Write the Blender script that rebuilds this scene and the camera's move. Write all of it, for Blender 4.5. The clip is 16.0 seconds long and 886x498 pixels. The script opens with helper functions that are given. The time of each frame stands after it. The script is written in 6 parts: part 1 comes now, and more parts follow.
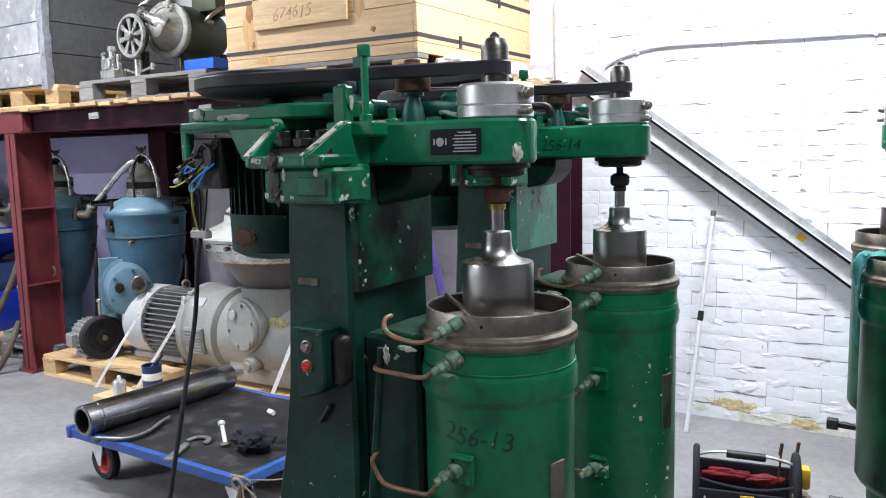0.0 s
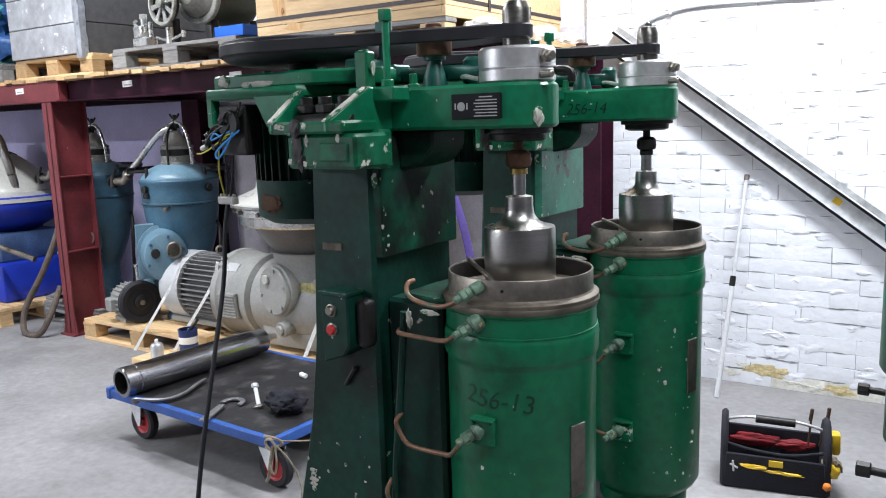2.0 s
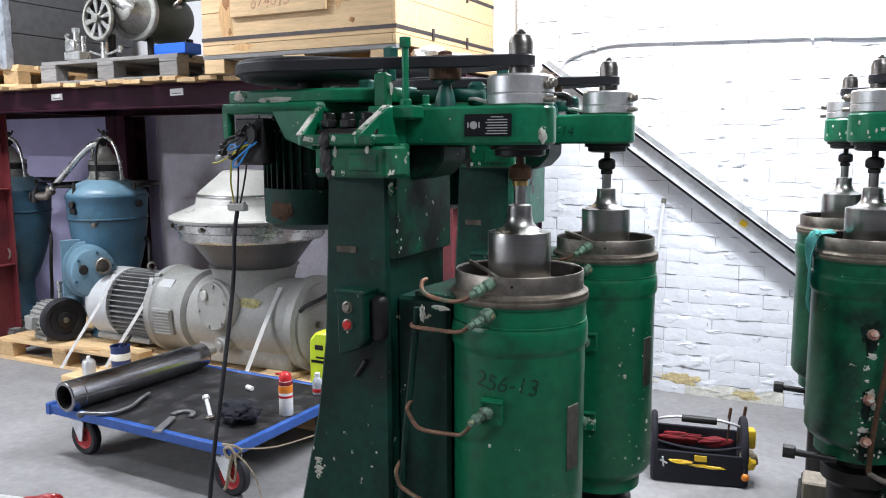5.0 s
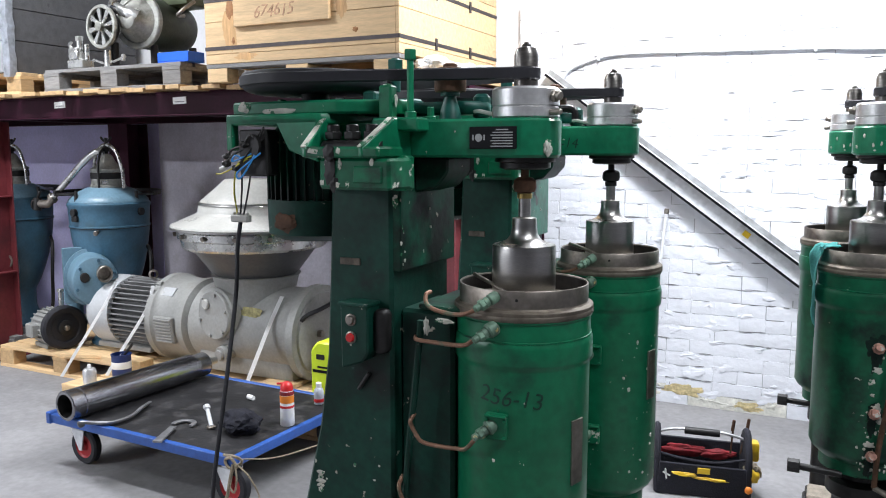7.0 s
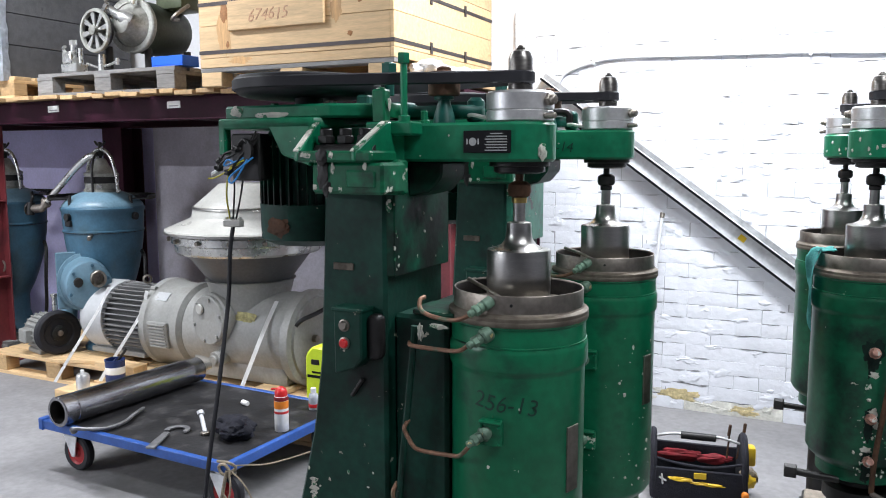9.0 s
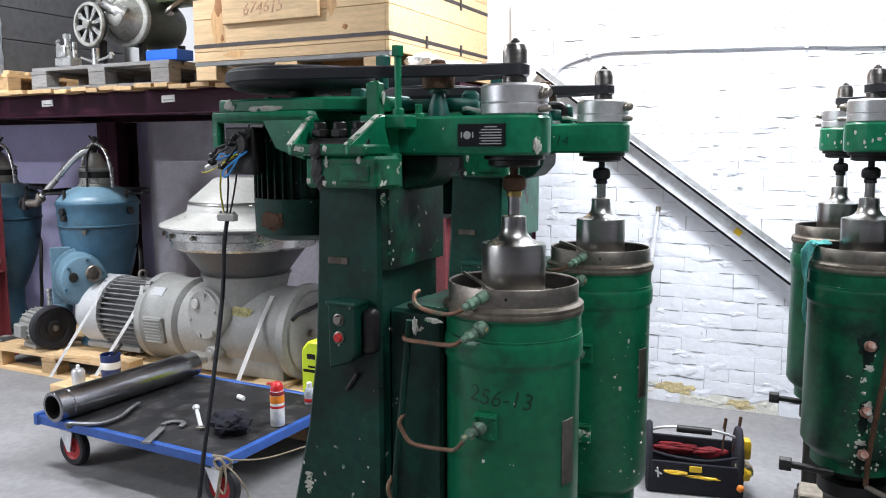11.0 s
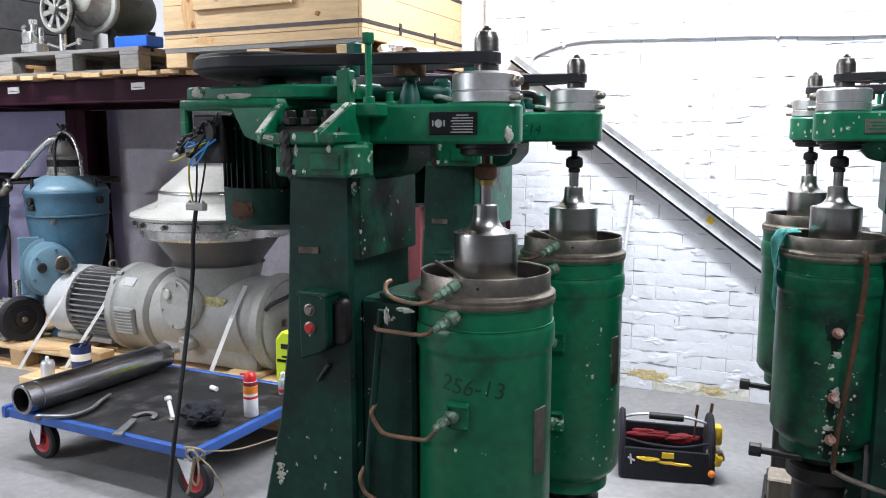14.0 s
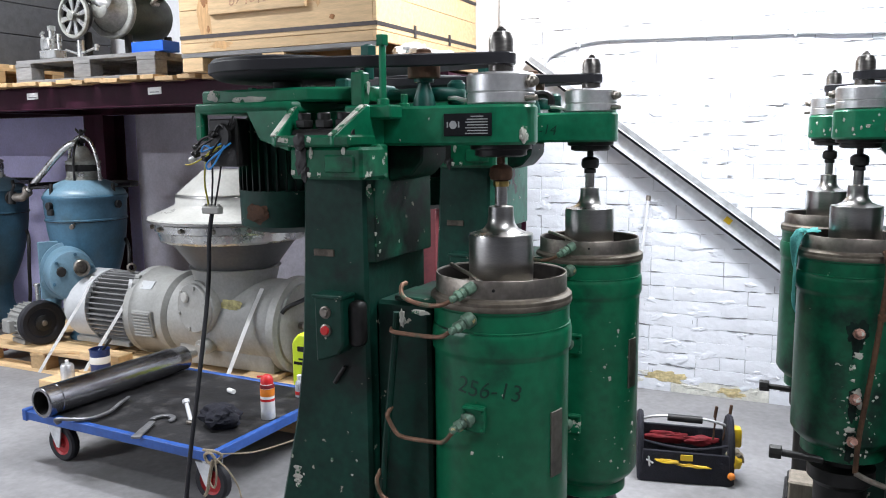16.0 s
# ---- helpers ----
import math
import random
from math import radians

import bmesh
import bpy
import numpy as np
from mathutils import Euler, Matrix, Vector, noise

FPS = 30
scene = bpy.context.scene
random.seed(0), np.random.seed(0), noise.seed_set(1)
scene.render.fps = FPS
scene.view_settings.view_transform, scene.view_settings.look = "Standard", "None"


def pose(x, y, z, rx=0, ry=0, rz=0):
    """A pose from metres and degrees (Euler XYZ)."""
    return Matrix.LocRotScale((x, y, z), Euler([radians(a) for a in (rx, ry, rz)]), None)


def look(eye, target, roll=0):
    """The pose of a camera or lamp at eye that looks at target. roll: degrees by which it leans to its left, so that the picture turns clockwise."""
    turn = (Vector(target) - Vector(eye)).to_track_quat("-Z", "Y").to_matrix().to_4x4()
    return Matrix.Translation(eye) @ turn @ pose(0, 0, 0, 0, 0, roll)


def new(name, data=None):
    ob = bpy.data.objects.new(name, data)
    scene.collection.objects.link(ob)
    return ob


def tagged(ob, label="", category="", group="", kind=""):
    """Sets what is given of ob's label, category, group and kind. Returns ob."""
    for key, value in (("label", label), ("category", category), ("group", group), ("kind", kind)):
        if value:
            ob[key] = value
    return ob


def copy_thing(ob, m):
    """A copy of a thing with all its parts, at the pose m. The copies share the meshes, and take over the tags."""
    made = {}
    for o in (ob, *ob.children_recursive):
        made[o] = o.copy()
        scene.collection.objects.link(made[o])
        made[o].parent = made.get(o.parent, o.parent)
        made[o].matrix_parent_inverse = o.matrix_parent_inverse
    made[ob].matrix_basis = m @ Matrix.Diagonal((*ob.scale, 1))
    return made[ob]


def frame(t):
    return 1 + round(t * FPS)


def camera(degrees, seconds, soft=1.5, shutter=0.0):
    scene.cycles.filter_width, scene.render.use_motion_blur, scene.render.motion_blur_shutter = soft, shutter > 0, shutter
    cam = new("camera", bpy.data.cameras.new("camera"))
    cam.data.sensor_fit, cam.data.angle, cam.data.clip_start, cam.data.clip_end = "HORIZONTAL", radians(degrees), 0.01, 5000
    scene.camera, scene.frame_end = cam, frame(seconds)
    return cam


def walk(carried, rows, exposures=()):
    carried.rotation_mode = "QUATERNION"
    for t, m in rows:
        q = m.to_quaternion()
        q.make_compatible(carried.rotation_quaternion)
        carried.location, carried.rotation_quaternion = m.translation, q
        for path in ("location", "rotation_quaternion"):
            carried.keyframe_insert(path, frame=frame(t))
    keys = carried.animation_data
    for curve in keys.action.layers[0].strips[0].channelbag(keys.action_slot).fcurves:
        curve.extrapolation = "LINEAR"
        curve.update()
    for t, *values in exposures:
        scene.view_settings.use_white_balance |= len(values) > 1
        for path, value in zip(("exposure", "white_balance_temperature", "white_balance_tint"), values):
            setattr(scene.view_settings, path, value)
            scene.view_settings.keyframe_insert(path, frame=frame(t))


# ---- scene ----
cam = camera(58.3, 16.0, soft=1.05)
PATH = [
    (0, (0.823, 0.389, 1.465), (-0.213, 2.082, 1.221), -1.3),
    (0.5, (0.818, 0.39, 1.466), (-0.209, 2.089, 1.224), -1.7),
    (1, (0.809, 0.384, 1.459), (-0.209, 2.085, 1.193), -2.3),
    (1.5, (0.823, 0.395, 1.457), (-0.216, 2.076, 1.144), -2.3),
    (2, (0.848, 0.393, 1.464), (-0.255, 2.029, 1.137), -1.8),
    (2.5, (0.85, 0.385, 1.456), (-0.276, 2.005, 1.127), -0.1),
    (3, (0.824, 0.361, 1.444), (-0.254, 2.013, 1.111), -0.1),
    (3.5, (0.769, 0.282, 1.433), (-0.202, 1.992, 1.066), -1.7),
    (4, (0.749, 0.195, 1.434), (-0.156, 1.945, 1.09), -1.9),
    (4.5, (0.744, 0.138, 1.437), (-0.133, 1.908, 1.128), -1.0),
    (5, (0.737, 0.106, 1.448), (-0.143, 1.882, 1.18), -0.3),
    (5.2, (0.733, 0.099, 1.453), (-0.153, 1.875, 1.208), -0.1),
    (7.5, (0.726, 0.116, 1.458), (-0.154, 1.895, 1.208), 0.0),
    (8, (0.728, 0.12, 1.458), (-0.144, 1.903, 1.215), 0.0),
    (8.5, (0.73, 0.123, 1.46), (-0.142, 1.907, 1.222), -0.0),
    (9, (0.724, 0.126, 1.458), (-0.151, 1.909, 1.219), -0.1),
    (11.5, (0.727, 0.135, 1.456), (-0.132, 1.923, 1.196), -0.2),
    (12, (0.728, 0.138, 1.455), (-0.117, 1.931, 1.187), -0.2),
    (12.5, (0.728, 0.141, 1.454), (-0.106, 1.939, 1.181), -0.2),
    (13, (0.731, 0.144, 1.454), (-0.089, 1.947, 1.179), -0.2),
    (13.5, (0.73, 0.144, 1.455), (-0.085, 1.948, 1.172), -0.1),
    (14, (0.731, 0.145, 1.456), (-0.08, 1.951, 1.175), -0.1),
    (14.5, (0.729, 0.148, 1.453), (-0.098, 1.947, 1.173), -0.2),
    (15, (0.73, 0.146, 1.454), (-0.105, 1.942, 1.176), -0.4),
    (15.5, (0.731, 0.148, 1.455), (-0.11, 1.941, 1.177), -0.5),
    (16, (0.73, 0.151, 1.455), (-0.118, 1.941, 1.179), -0.6),
]
walk(cam, [(t, look(eye, target, roll)) for t, eye, target, roll in PATH])

# ---- world and light ----
world = bpy.data.worlds.new("world")
scene.world = world
world.use_nodes = True
world.node_tree.nodes["Background"].inputs["Color"].default_value = (0.80, 0.88, 1.0, 1)
world.node_tree.nodes["Background"].inputs["Strength"].default_value = 0.03
scene.view_settings.exposure = 0.0


def area(name, eye, target, sx, sy, watts, color=(0.905, 0.94, 1.0)):
    data = bpy.data.lights.new(name, "AREA")
    data.shape, data.size, data.size_y, data.energy, data.color = "RECTANGLE", sx, sy, watts, color
    ob = new(name, data)
    ob.matrix_world = look(eye, target)
    return ob


# tube luminaires under the ceiling
area("ceiling_lamp", (0.35, 3.48, 3.35), (0.35, 3.4801, 0), 1.5, 0.16, 182)
area("ceiling_lamp", (-3.5, 2.45, 3.35), (-3.5, 2.4501, 0), 1.5, 0.16, 140)
area("ceiling_lamp", (1.7, 1.0, 3.35), (1.7, 1.0001, 0), 1.5, 0.16, 72)
area("ceiling_lamp", (-4.7, 0.5, 3.35), (-4.7, 0.5001, 0), 1.5, 0.16, 62)
area("ceiling_lamp", (-5.8, -3.1, 3.35), (-5.8, -3.0999, 0), 1.5, 0.16, 420)


# ---- materials ----
def node(nt, kind, **values):
    n = nt.nodes.new(kind)
    for k, v in values.items():
        n.inputs[k].default_value = v
    return n


def mat(name, color, rough=0.6, metal=0.0, vary=0.25, scale=6.0, bump=0.15, grain=60.0,
        chips=None, chip_at=0.70, chip_scale=14.0, grime=None, grime_at=0.55, grime_scale=3.0, rand=0.0, stretch=(1, 1, 1), coat=0.0, spec=0.5):
    m = bpy.data.materials.new(name)
    m.use_nodes = True
    nt = m.node_tree
    b = nt.nodes["Principled BSDF"]
    ln = nt.links.new
    co = nt.nodes.new("ShaderNodeTexCoord")
    mp = nt.nodes.new("ShaderNodeMapping")
    mp.inputs["Scale"].default_value = stretch
    ln(co.outputs["Object"], mp.inputs["Vector"])
    src = mp.outputs["Vector"]
    info = nt.nodes.new("ShaderNodeObjectInfo")
    if rand > 0:
        off = nt.nodes.new("ShaderNodeVectorMath")
        off.operation = "MULTIPLY_ADD"
        ln(info.outputs["Random"], off.inputs[0])
        off.inputs[1].default_value = (37, 53, 71)
        ln(src, off.inputs[2])
        src = off.outputs[0]
    big = node(nt, "ShaderNodeTexNoise", Scale=scale, Detail=6.0, Roughness=0.6)
    fine = node(nt, "ShaderNodeTexNoise", Scale=grain, Detail=4.0)
    ln(src, big.inputs["Vector"])
    ln(src, fine.inputs["Vector"])
    ramp = nt.nodes.new("ShaderNodeMapRange")
    ramp.inputs["From Min"].default_value, ramp.inputs["From Max"].default_value = 0.3, 0.7
    ramp.inputs["To Min"].default_value, ramp.inputs["To Max"].default_value = 1 - vary, 1 + vary * 0.6
    ln(big.outputs["Fac"], ramp.inputs["Value"])
    fr = nt.nodes.new("ShaderNodeMapRange")
    fr.inputs["From Min"].default_value, fr.inputs["From Max"].default_value = 0.3, 0.7
    fr.inputs["To Min"].default_value, fr.inputs["To Max"].default_value = 1 - vary * 0.5, 1 + vary * 0.3
    ln(fine.outputs["Fac"], fr.inputs["Value"])
    mul = nt.nodes.new("ShaderNodeMath")
    mul.operation = "MULTIPLY"
    ln(ramp.outputs[0], mul.inputs[0])
    ln(fr.outputs[0], mul.inputs[1])
    fac = mul.outputs[0]
    if rand > 0:
        rr = nt.nodes.new("ShaderNodeMapRange")
        rr.inputs["To Min"].default_value, rr.inputs["To Max"].default_value = 1 - rand, 1 + rand
        ln(info.outputs["Random"], rr.inputs["Value"])
        m2 = nt.nodes.new("ShaderNodeMath")
        m2.operation = "MULTIPLY"
        ln(fac, m2.inputs[0])
        ln(rr.outputs[0], m2.inputs[1])
        fac = m2.outputs[0]
    vm = nt.nodes.new("ShaderNodeVectorMath")
    vm.operation = "SCALE"
    vm.inputs[0].default_value = color
    ln(fac, vm.inputs["Scale"])
    col = vm.outputs[0]
    rgh = nt.nodes.new("ShaderNodeMapRange")
    rgh.inputs["To Min"].default_value, rgh.inputs["To Max"].default_value = max(rough - 0.12, 0.04), min(rough + 0.14, 1)
    ln(big.outputs["Fac"], rgh.inputs["Value"])
    for shade, at, sc, soft in ((grime, grime_at, grime_scale, 0.16), (chips, chip_at, chip_scale, 0.012)):
        if not shade:
            continue
        n = node(nt, "ShaderNodeTexNoise", Scale=sc, Detail=7.0, Roughness=0.62)
        ln(src, n.inputs["Vector"])
        mask = nt.nodes.new("ShaderNodeMapRange")
        mask.inputs["From Min"].default_value, mask.inputs["From Max"].default_value = at, at + soft
        ln(n.outputs["Fac"], mask.inputs["Value"])
        mx = nt.nodes.new("ShaderNodeMix")
        mx.data_type = "RGBA"
        ln(mask.outputs[0], mx.inputs["Factor"])
        ln(col, mx.inputs["A"])
        mx.inputs["B"].default_value = (*shade, 1)
        col = mx.outputs["Result"]
    ln(col, b.inputs["Base Color"])
    ln(rgh.outputs[0], b.inputs["Roughness"])
    b.inputs["Metallic"].default_value = metal
    b.inputs["Coat Weight"].default_value = coat
    b.inputs["Specular IOR Level"].default_value = spec
    if bump:
        bp = nt.nodes.new("ShaderNodeBump")
        bp.inputs["Strength"].default_value, bp.inputs["Distance"].default_value = bump, 0.004
        ln(fine.outputs["Fac"], bp.inputs["Height"])
        ln(bp.outputs[0], b.inputs["Normal"])
    return m


GREEN = mat("green_machine_paint", (0.005, 0.18, 0.084), 0.36, spec=0.4, vary=0.35, scale=5, bump=0.12, grain=45,
            chips=(0.52, 0.53, 0.44), chip_at=0.69, chip_scale=22, grime=(0.006, 0.04, 0.024), grime_at=0.60, grime_scale=5)
# Drums repeat the arms' green, darkened for the shade low on the machines.
GREEN_DRUM = mat("shade_darkened_green_paint", (0.003, 0.142, 0.062), 0.34, spec=0.4, vary=0.3, scale=5, bump=0.12, grain=45,
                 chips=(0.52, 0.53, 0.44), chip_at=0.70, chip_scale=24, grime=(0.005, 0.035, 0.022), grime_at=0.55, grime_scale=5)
GREEN_WORN = mat("worn_green_paint", (0.003, 0.15, 0.066), 0.4, spec=0.35, vary=0.4, scale=8, bump=0.15, grain=45,
                 chips=(0.55, 0.55, 0.47), chip_at=0.655, chip_scale=22, grime=(0.006, 0.022, 0.014), grime_at=0.53, grime_scale=9)
# Base green set far below the arms' green, with black grime over it.
GREEN_DEEP = mat("deep_green_paint", (0.003, 0.039, 0.026), 0.45, spec=0.28, vary=0.5, scale=5, bump=0.2, grain=50,
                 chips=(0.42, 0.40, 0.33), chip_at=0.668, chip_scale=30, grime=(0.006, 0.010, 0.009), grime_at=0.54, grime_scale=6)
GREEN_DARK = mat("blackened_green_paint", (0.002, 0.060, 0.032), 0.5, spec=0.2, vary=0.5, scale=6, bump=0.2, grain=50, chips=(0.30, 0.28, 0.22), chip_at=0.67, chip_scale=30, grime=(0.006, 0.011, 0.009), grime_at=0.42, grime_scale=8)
FLANGE_GRIME = mat("grimy_brown_flange", (0.17, 0.145, 0.115), 0.55, 0.55, vary=0.4, scale=14, bump=0.15, grime=(0.06, 0.05, 0.04), grime_at=0.52, grime_scale=10)
VIOLET = mat("violet_webbing", (0.08, 0.05, 0.23), 0.8, vary=0.2, scale=30, bump=0.2)
# Facing pair's drums: base darkened for shade, grime noise for oil smears.
GREEN_SHADED_SMEARED = mat("shaded_oil_smeared_green", (0.003, 0.115, 0.052), 0.36, spec=0.4, vary=0.4, scale=5, bump=0.12, grain=45, chips=(0.52, 0.53, 0.44), chip_at=0.69, chip_scale=24, grime=(0.004, 0.020, 0.014), grime_at=0.47, grime_scale=6)
RIMDARK = mat("near_black_liner", (0.035, 0.030, 0.027), 0.42, 0.5, vary=0.5, scale=12, bump=0.15, grime=(0.012, 0.010, 0.010), grime_at=0.5, grime_scale=8)
GREEN_PEELED = mat("peeled_green_paint", (0.030, 0.19, 0.125), 0.38, spec=0.45, vary=0.35, scale=9, bump=0.2, grain=45, chips=(0.05, 0.045, 0.04), chip_at=0.60, chip_scale=13, grime=(0.02, 0.06, 0.045), grime_at=0.55, grime_scale=7)
GREEN_TEAL = mat("teal_machine_paint", (0.006, 0.095, 0.075), 0.42, spec=0.4, vary=0.4, scale=9, bump=0.12, grain=45, chips=(0.50, 0.50, 0.44), chip_at=0.68, chip_scale=26, grime=(0.010, 0.022, 0.018), grime_at=0.54, grime_scale=9)
OILSTAIN = mat("old_oil_stain", (0.004, 0.020, 0.014), 0.5, vary=0.5, scale=40, bump=0.1, spec=0.3)
CHIPPED = mat("bare_chipped_filler", (0.55, 0.55, 0.48), 0.7, vary=0.3, scale=20, chips=(0.02, 0.13, 0.06), chip_at=0.56, chip_scale=30)
STEEL = mat("turned_steel", (0.46, 0.45, 0.43), 0.30, 1.0, vary=0.25, scale=3, bump=0.05, grain=120, stretch=(1, 1, 9))
STEEL_DULL = mat("dull_steel", (0.31, 0.28, 0.245), 0.42, 1.0, vary=0.35, scale=6, bump=0.1, grain=70,
                 grime=(0.10, 0.08, 0.06), grime_at=0.55, grime_scale=9)
ALU = mat("cast_aluminium", (0.70, 0.70, 0.70), 0.36, 0.80, vary=0.2, scale=8, bump=0.08, grain=90)
RUST = mat("rusty_steel", (0.11, 0.055, 0.03), 0.75, 0.3, vary=0.5, scale=14, bump=0.3, grain=90)
COPPER = mat("tarnished_copper", (0.23, 0.125, 0.08), 0.5, 0.5, vary=0.4, scale=18, bump=0.1, grime=(0.04, 0.13, 0.085), grime_at=0.53, grime_scale=22)
PATINA = mat("green_overpainted_brass", (0.14, 0.24, 0.17), 0.55, 0.2, vary=0.5, scale=30, bump=0.2, chips=(0.42, 0.33, 0.14), chip_at=0.6, chip_scale=40)
DARKSTEEL = mat("dark_oiled_steel", (0.17, 0.16, 0.15), 0.30, 0.9, vary=0.4, scale=8, bump=0.1, stretch=(1, 1, 4))
BRASS = mat("brass", (0.55, 0.40, 0.14), 0.35, 1.0, vary=0.3, scale=30)
RUBBER = mat("black_rubber", (0.011, 0.011, 0.016), 0.62, vary=0.3, scale=9, bump=0.1)
BLACK = mat("black_oiled_steel", (0.016, 0.015, 0.015), 0.45, 0.3, vary=0.5, scale=12, bump=0.2)
BLACKPLATE = mat("black_nameplate", (0.008, 0.008, 0.010), 0.35, spec=0.2, vary=0.2, scale=30, bump=0.02)
PRINT = mat("pale_print", (0.42, 0.43, 0.43), 0.5, vary=0.2, scale=40, bump=0)
MARKER = mat("black_marker", (0.003, 0.040, 0.024), 0.5, vary=0.3, scale=60, bump=0)
WALLWHITE = mat("white_wall_paint", (0.80, 0.82, 0.87), 0.75, vary=0.06, scale=4, bump=0.95, grain=27, rand=0.02,
                grime=(0.70, 0.71, 0.74), grime_at=0.66, grime_scale=6)
PLASTER = mat("white_plaster", (0.78, 0.79, 0.82), 0.8, vary=0.08, scale=2, bump=0.3, grain=40)
# White mortar greyed: the depth shade of the joints is in its colour.
MORTAR = mat("shade_greyed_mortar", (0.48, 0.49, 0.52), 0.85, vary=0.2, scale=9, bump=0.5, grain=50, grime=(0.14, 0.14, 0.15), grime_at=0.53, grime_scale=8)
JOINTCRACK = mat("dusty_open_joint", (0.24, 0.24, 0.25), 0.95, vary=0.4, scale=30, bump=0.3)
OCHRE_PALE = mat("faded_ochre_brick", (0.74, 0.73, 0.66), 0.85, vary=0.25, scale=14, bump=0.5, grain=70)
OCHRE = mat("ochre_bare_brick", (0.64, 0.53, 0.29), 0.85, vary=0.35, scale=18, bump=0.5, grain=70)
LILAC = mat("lilac_grey_wall", (0.66, 0.63, 0.92), 0.8, vary=0.15, scale=2.5, bump=0.2)
GREYFIELD = mat("grey_wall_field", (0.62, 0.60, 0.68), 0.7, vary=0.2, scale=3, bump=0.15, grime=(0.42, 0.41, 0.44), grime_at=0.58, grime_scale=4)
GREYWALL = mat("bounce_cutting_grey", (0.26, 0.26, 0.29), 0.7, vary=0.2, scale=3, bump=0.15, grime=(0.2, 0.2, 0.2), grime_at=0.55, grime_scale=4)
CONCRETE = mat("concrete_floor", (0.25, 0.245, 0.25), 0.66, vary=0.28, scale=1.6, bump=0.2, grain=30,
               grime=(0.17, 0.165, 0.165), grime_at=0.56, grime_scale=2.3)
CEIL = mat("ceiling_paint", (0.45, 0.45, 0.45), 0.9, vary=0.1, scale=2)
# Shaded rack members repeat the lit posts' red oxide in a darker base.
OXIDE_SHADED = mat("red_oxide_shaded", (0.030, 0.006, 0.015), 0.55, spec=0.12, vary=0.35, scale=6, bump=0.15, grime=(0.022, 0.006, 0.011), grime_at=0.55, grime_scale=4,
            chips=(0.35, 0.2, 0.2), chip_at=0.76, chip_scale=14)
OXIDE_LIT = mat("red_oxide_lit", (0.17, 0.030, 0.036), 0.45, vary=0.3, scale=5, bump=0.15, grime=(0.07, 0.018, 0.022), grime_at=0.57, grime_scale=4, chips=(0.4, 0.3, 0.3), chip_at=0.72, chip_scale=18)
# Lids, gear motors and legs take a lighter blue than the bowl casings.
BLUELID = mat("lighter_blue_enamel", (0.13, 0.23, 0.30), 0.38, vary=0.25, scale=5, bump=0.08, grime=(0.05, 0.10, 0.12), grime_at=0.6, grime_scale=4)
PINE = mat("pine_board", (0.66, 0.455, 0.245), 0.65, vary=0.22, scale=7, bump=0.2, grain=40, rand=0.12, stretch=(0.6, 6, 6),
           grime=(0.48, 0.28, 0.11), grime_at=0.64, grime_scale=2.6)
PINE_Y = mat("pine_plank", (0.50, 0.33, 0.165), 0.7, vary=0.25, scale=7, bump=0.25, grain=40, rand=0.22, stretch=(6, 0.6, 6),
             grime=(0.33, 0.21, 0.10), grime_at=0.6, grime_scale=3)
PINE_PALE = mat("dusty_pale_timber", (0.30, 0.26, 0.21), 0.8, vary=0.3, scale=7, bump=0.25, grain=40, stretch=(5, 5, 0.7))
GREYWOOD = mat("weathered_grey_wood", (0.20, 0.195, 0.19), 0.8, vary=0.35, scale=7, bump=0.3, grain=40, rand=0.2, stretch=(0.7, 5, 5))
DARKPLY = mat("dark_weathered_board", (0.085, 0.085, 0.090), 0.75, vary=0.3, scale=5, bump=0.2, grain=50, rand=0.12, stretch=(0.6, 4, 4),
              grime=(0.04, 0.04, 0.045), grime_at=0.6, grime_scale=5)
STRAPDARK = mat("steel_band", (0.06, 0.05, 0.05), 0.5, 0.6, vary=0.3, scale=12)
WHITESTRAP = mat("white_strap", (0.75, 0.75, 0.75), 0.6, vary=0.1, scale=20, bump=0.05)
GREYPAINT = mat("grey_enamel", (0.30, 0.30, 0.285), 0.42, vary=0.2, scale=5, bump=0.1, grime=(0.22, 0.21, 0.19), grime_at=0.58, grime_scale=5)
GREYLIGHT = mat("light_grey_enamel", (0.47, 0.48, 0.49), 0.42, vary=0.15, scale=5, bump=0.08)
CREAM = mat("cream_lid_paint", (0.46, 0.455, 0.425), 0.30, vary=0.18, scale=5, bump=0.06, grime=(0.45, 0.42, 0.36), grime_at=0.6, grime_scale=6)
# Motor body darkened so the shade between the fins sits in its colour.
FINBODY = mat("fin_gap_shade", (0.045, 0.045, 0.045), 0.6, vary=0.3, scale=9, bump=0.1)
FINS = mat("dark_grey_fins", (0.20, 0.20, 0.20), 0.5, vary=0.3, scale=9, bump=0.1)
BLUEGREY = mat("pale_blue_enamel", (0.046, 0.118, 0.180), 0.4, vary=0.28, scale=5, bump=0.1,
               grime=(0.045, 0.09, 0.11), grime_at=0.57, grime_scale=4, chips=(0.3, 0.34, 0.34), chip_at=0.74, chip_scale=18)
BLUEBRIGHT = mat("bright_blue_enamel", (0.010, 0.035, 0.42), 0.4, vary=0.25, scale=6, bump=0.05, grime=(0.01, 0.02, 0.15), grime_at=0.6, grime_scale=5)
BLUECART = mat("blue_frame_paint", (0.022, 0.09, 0.36), 0.42, vary=0.25, scale=9, bump=0.08, chips=(0.10, 0.09, 0.09), chip_at=0.70, chip_scale=24)
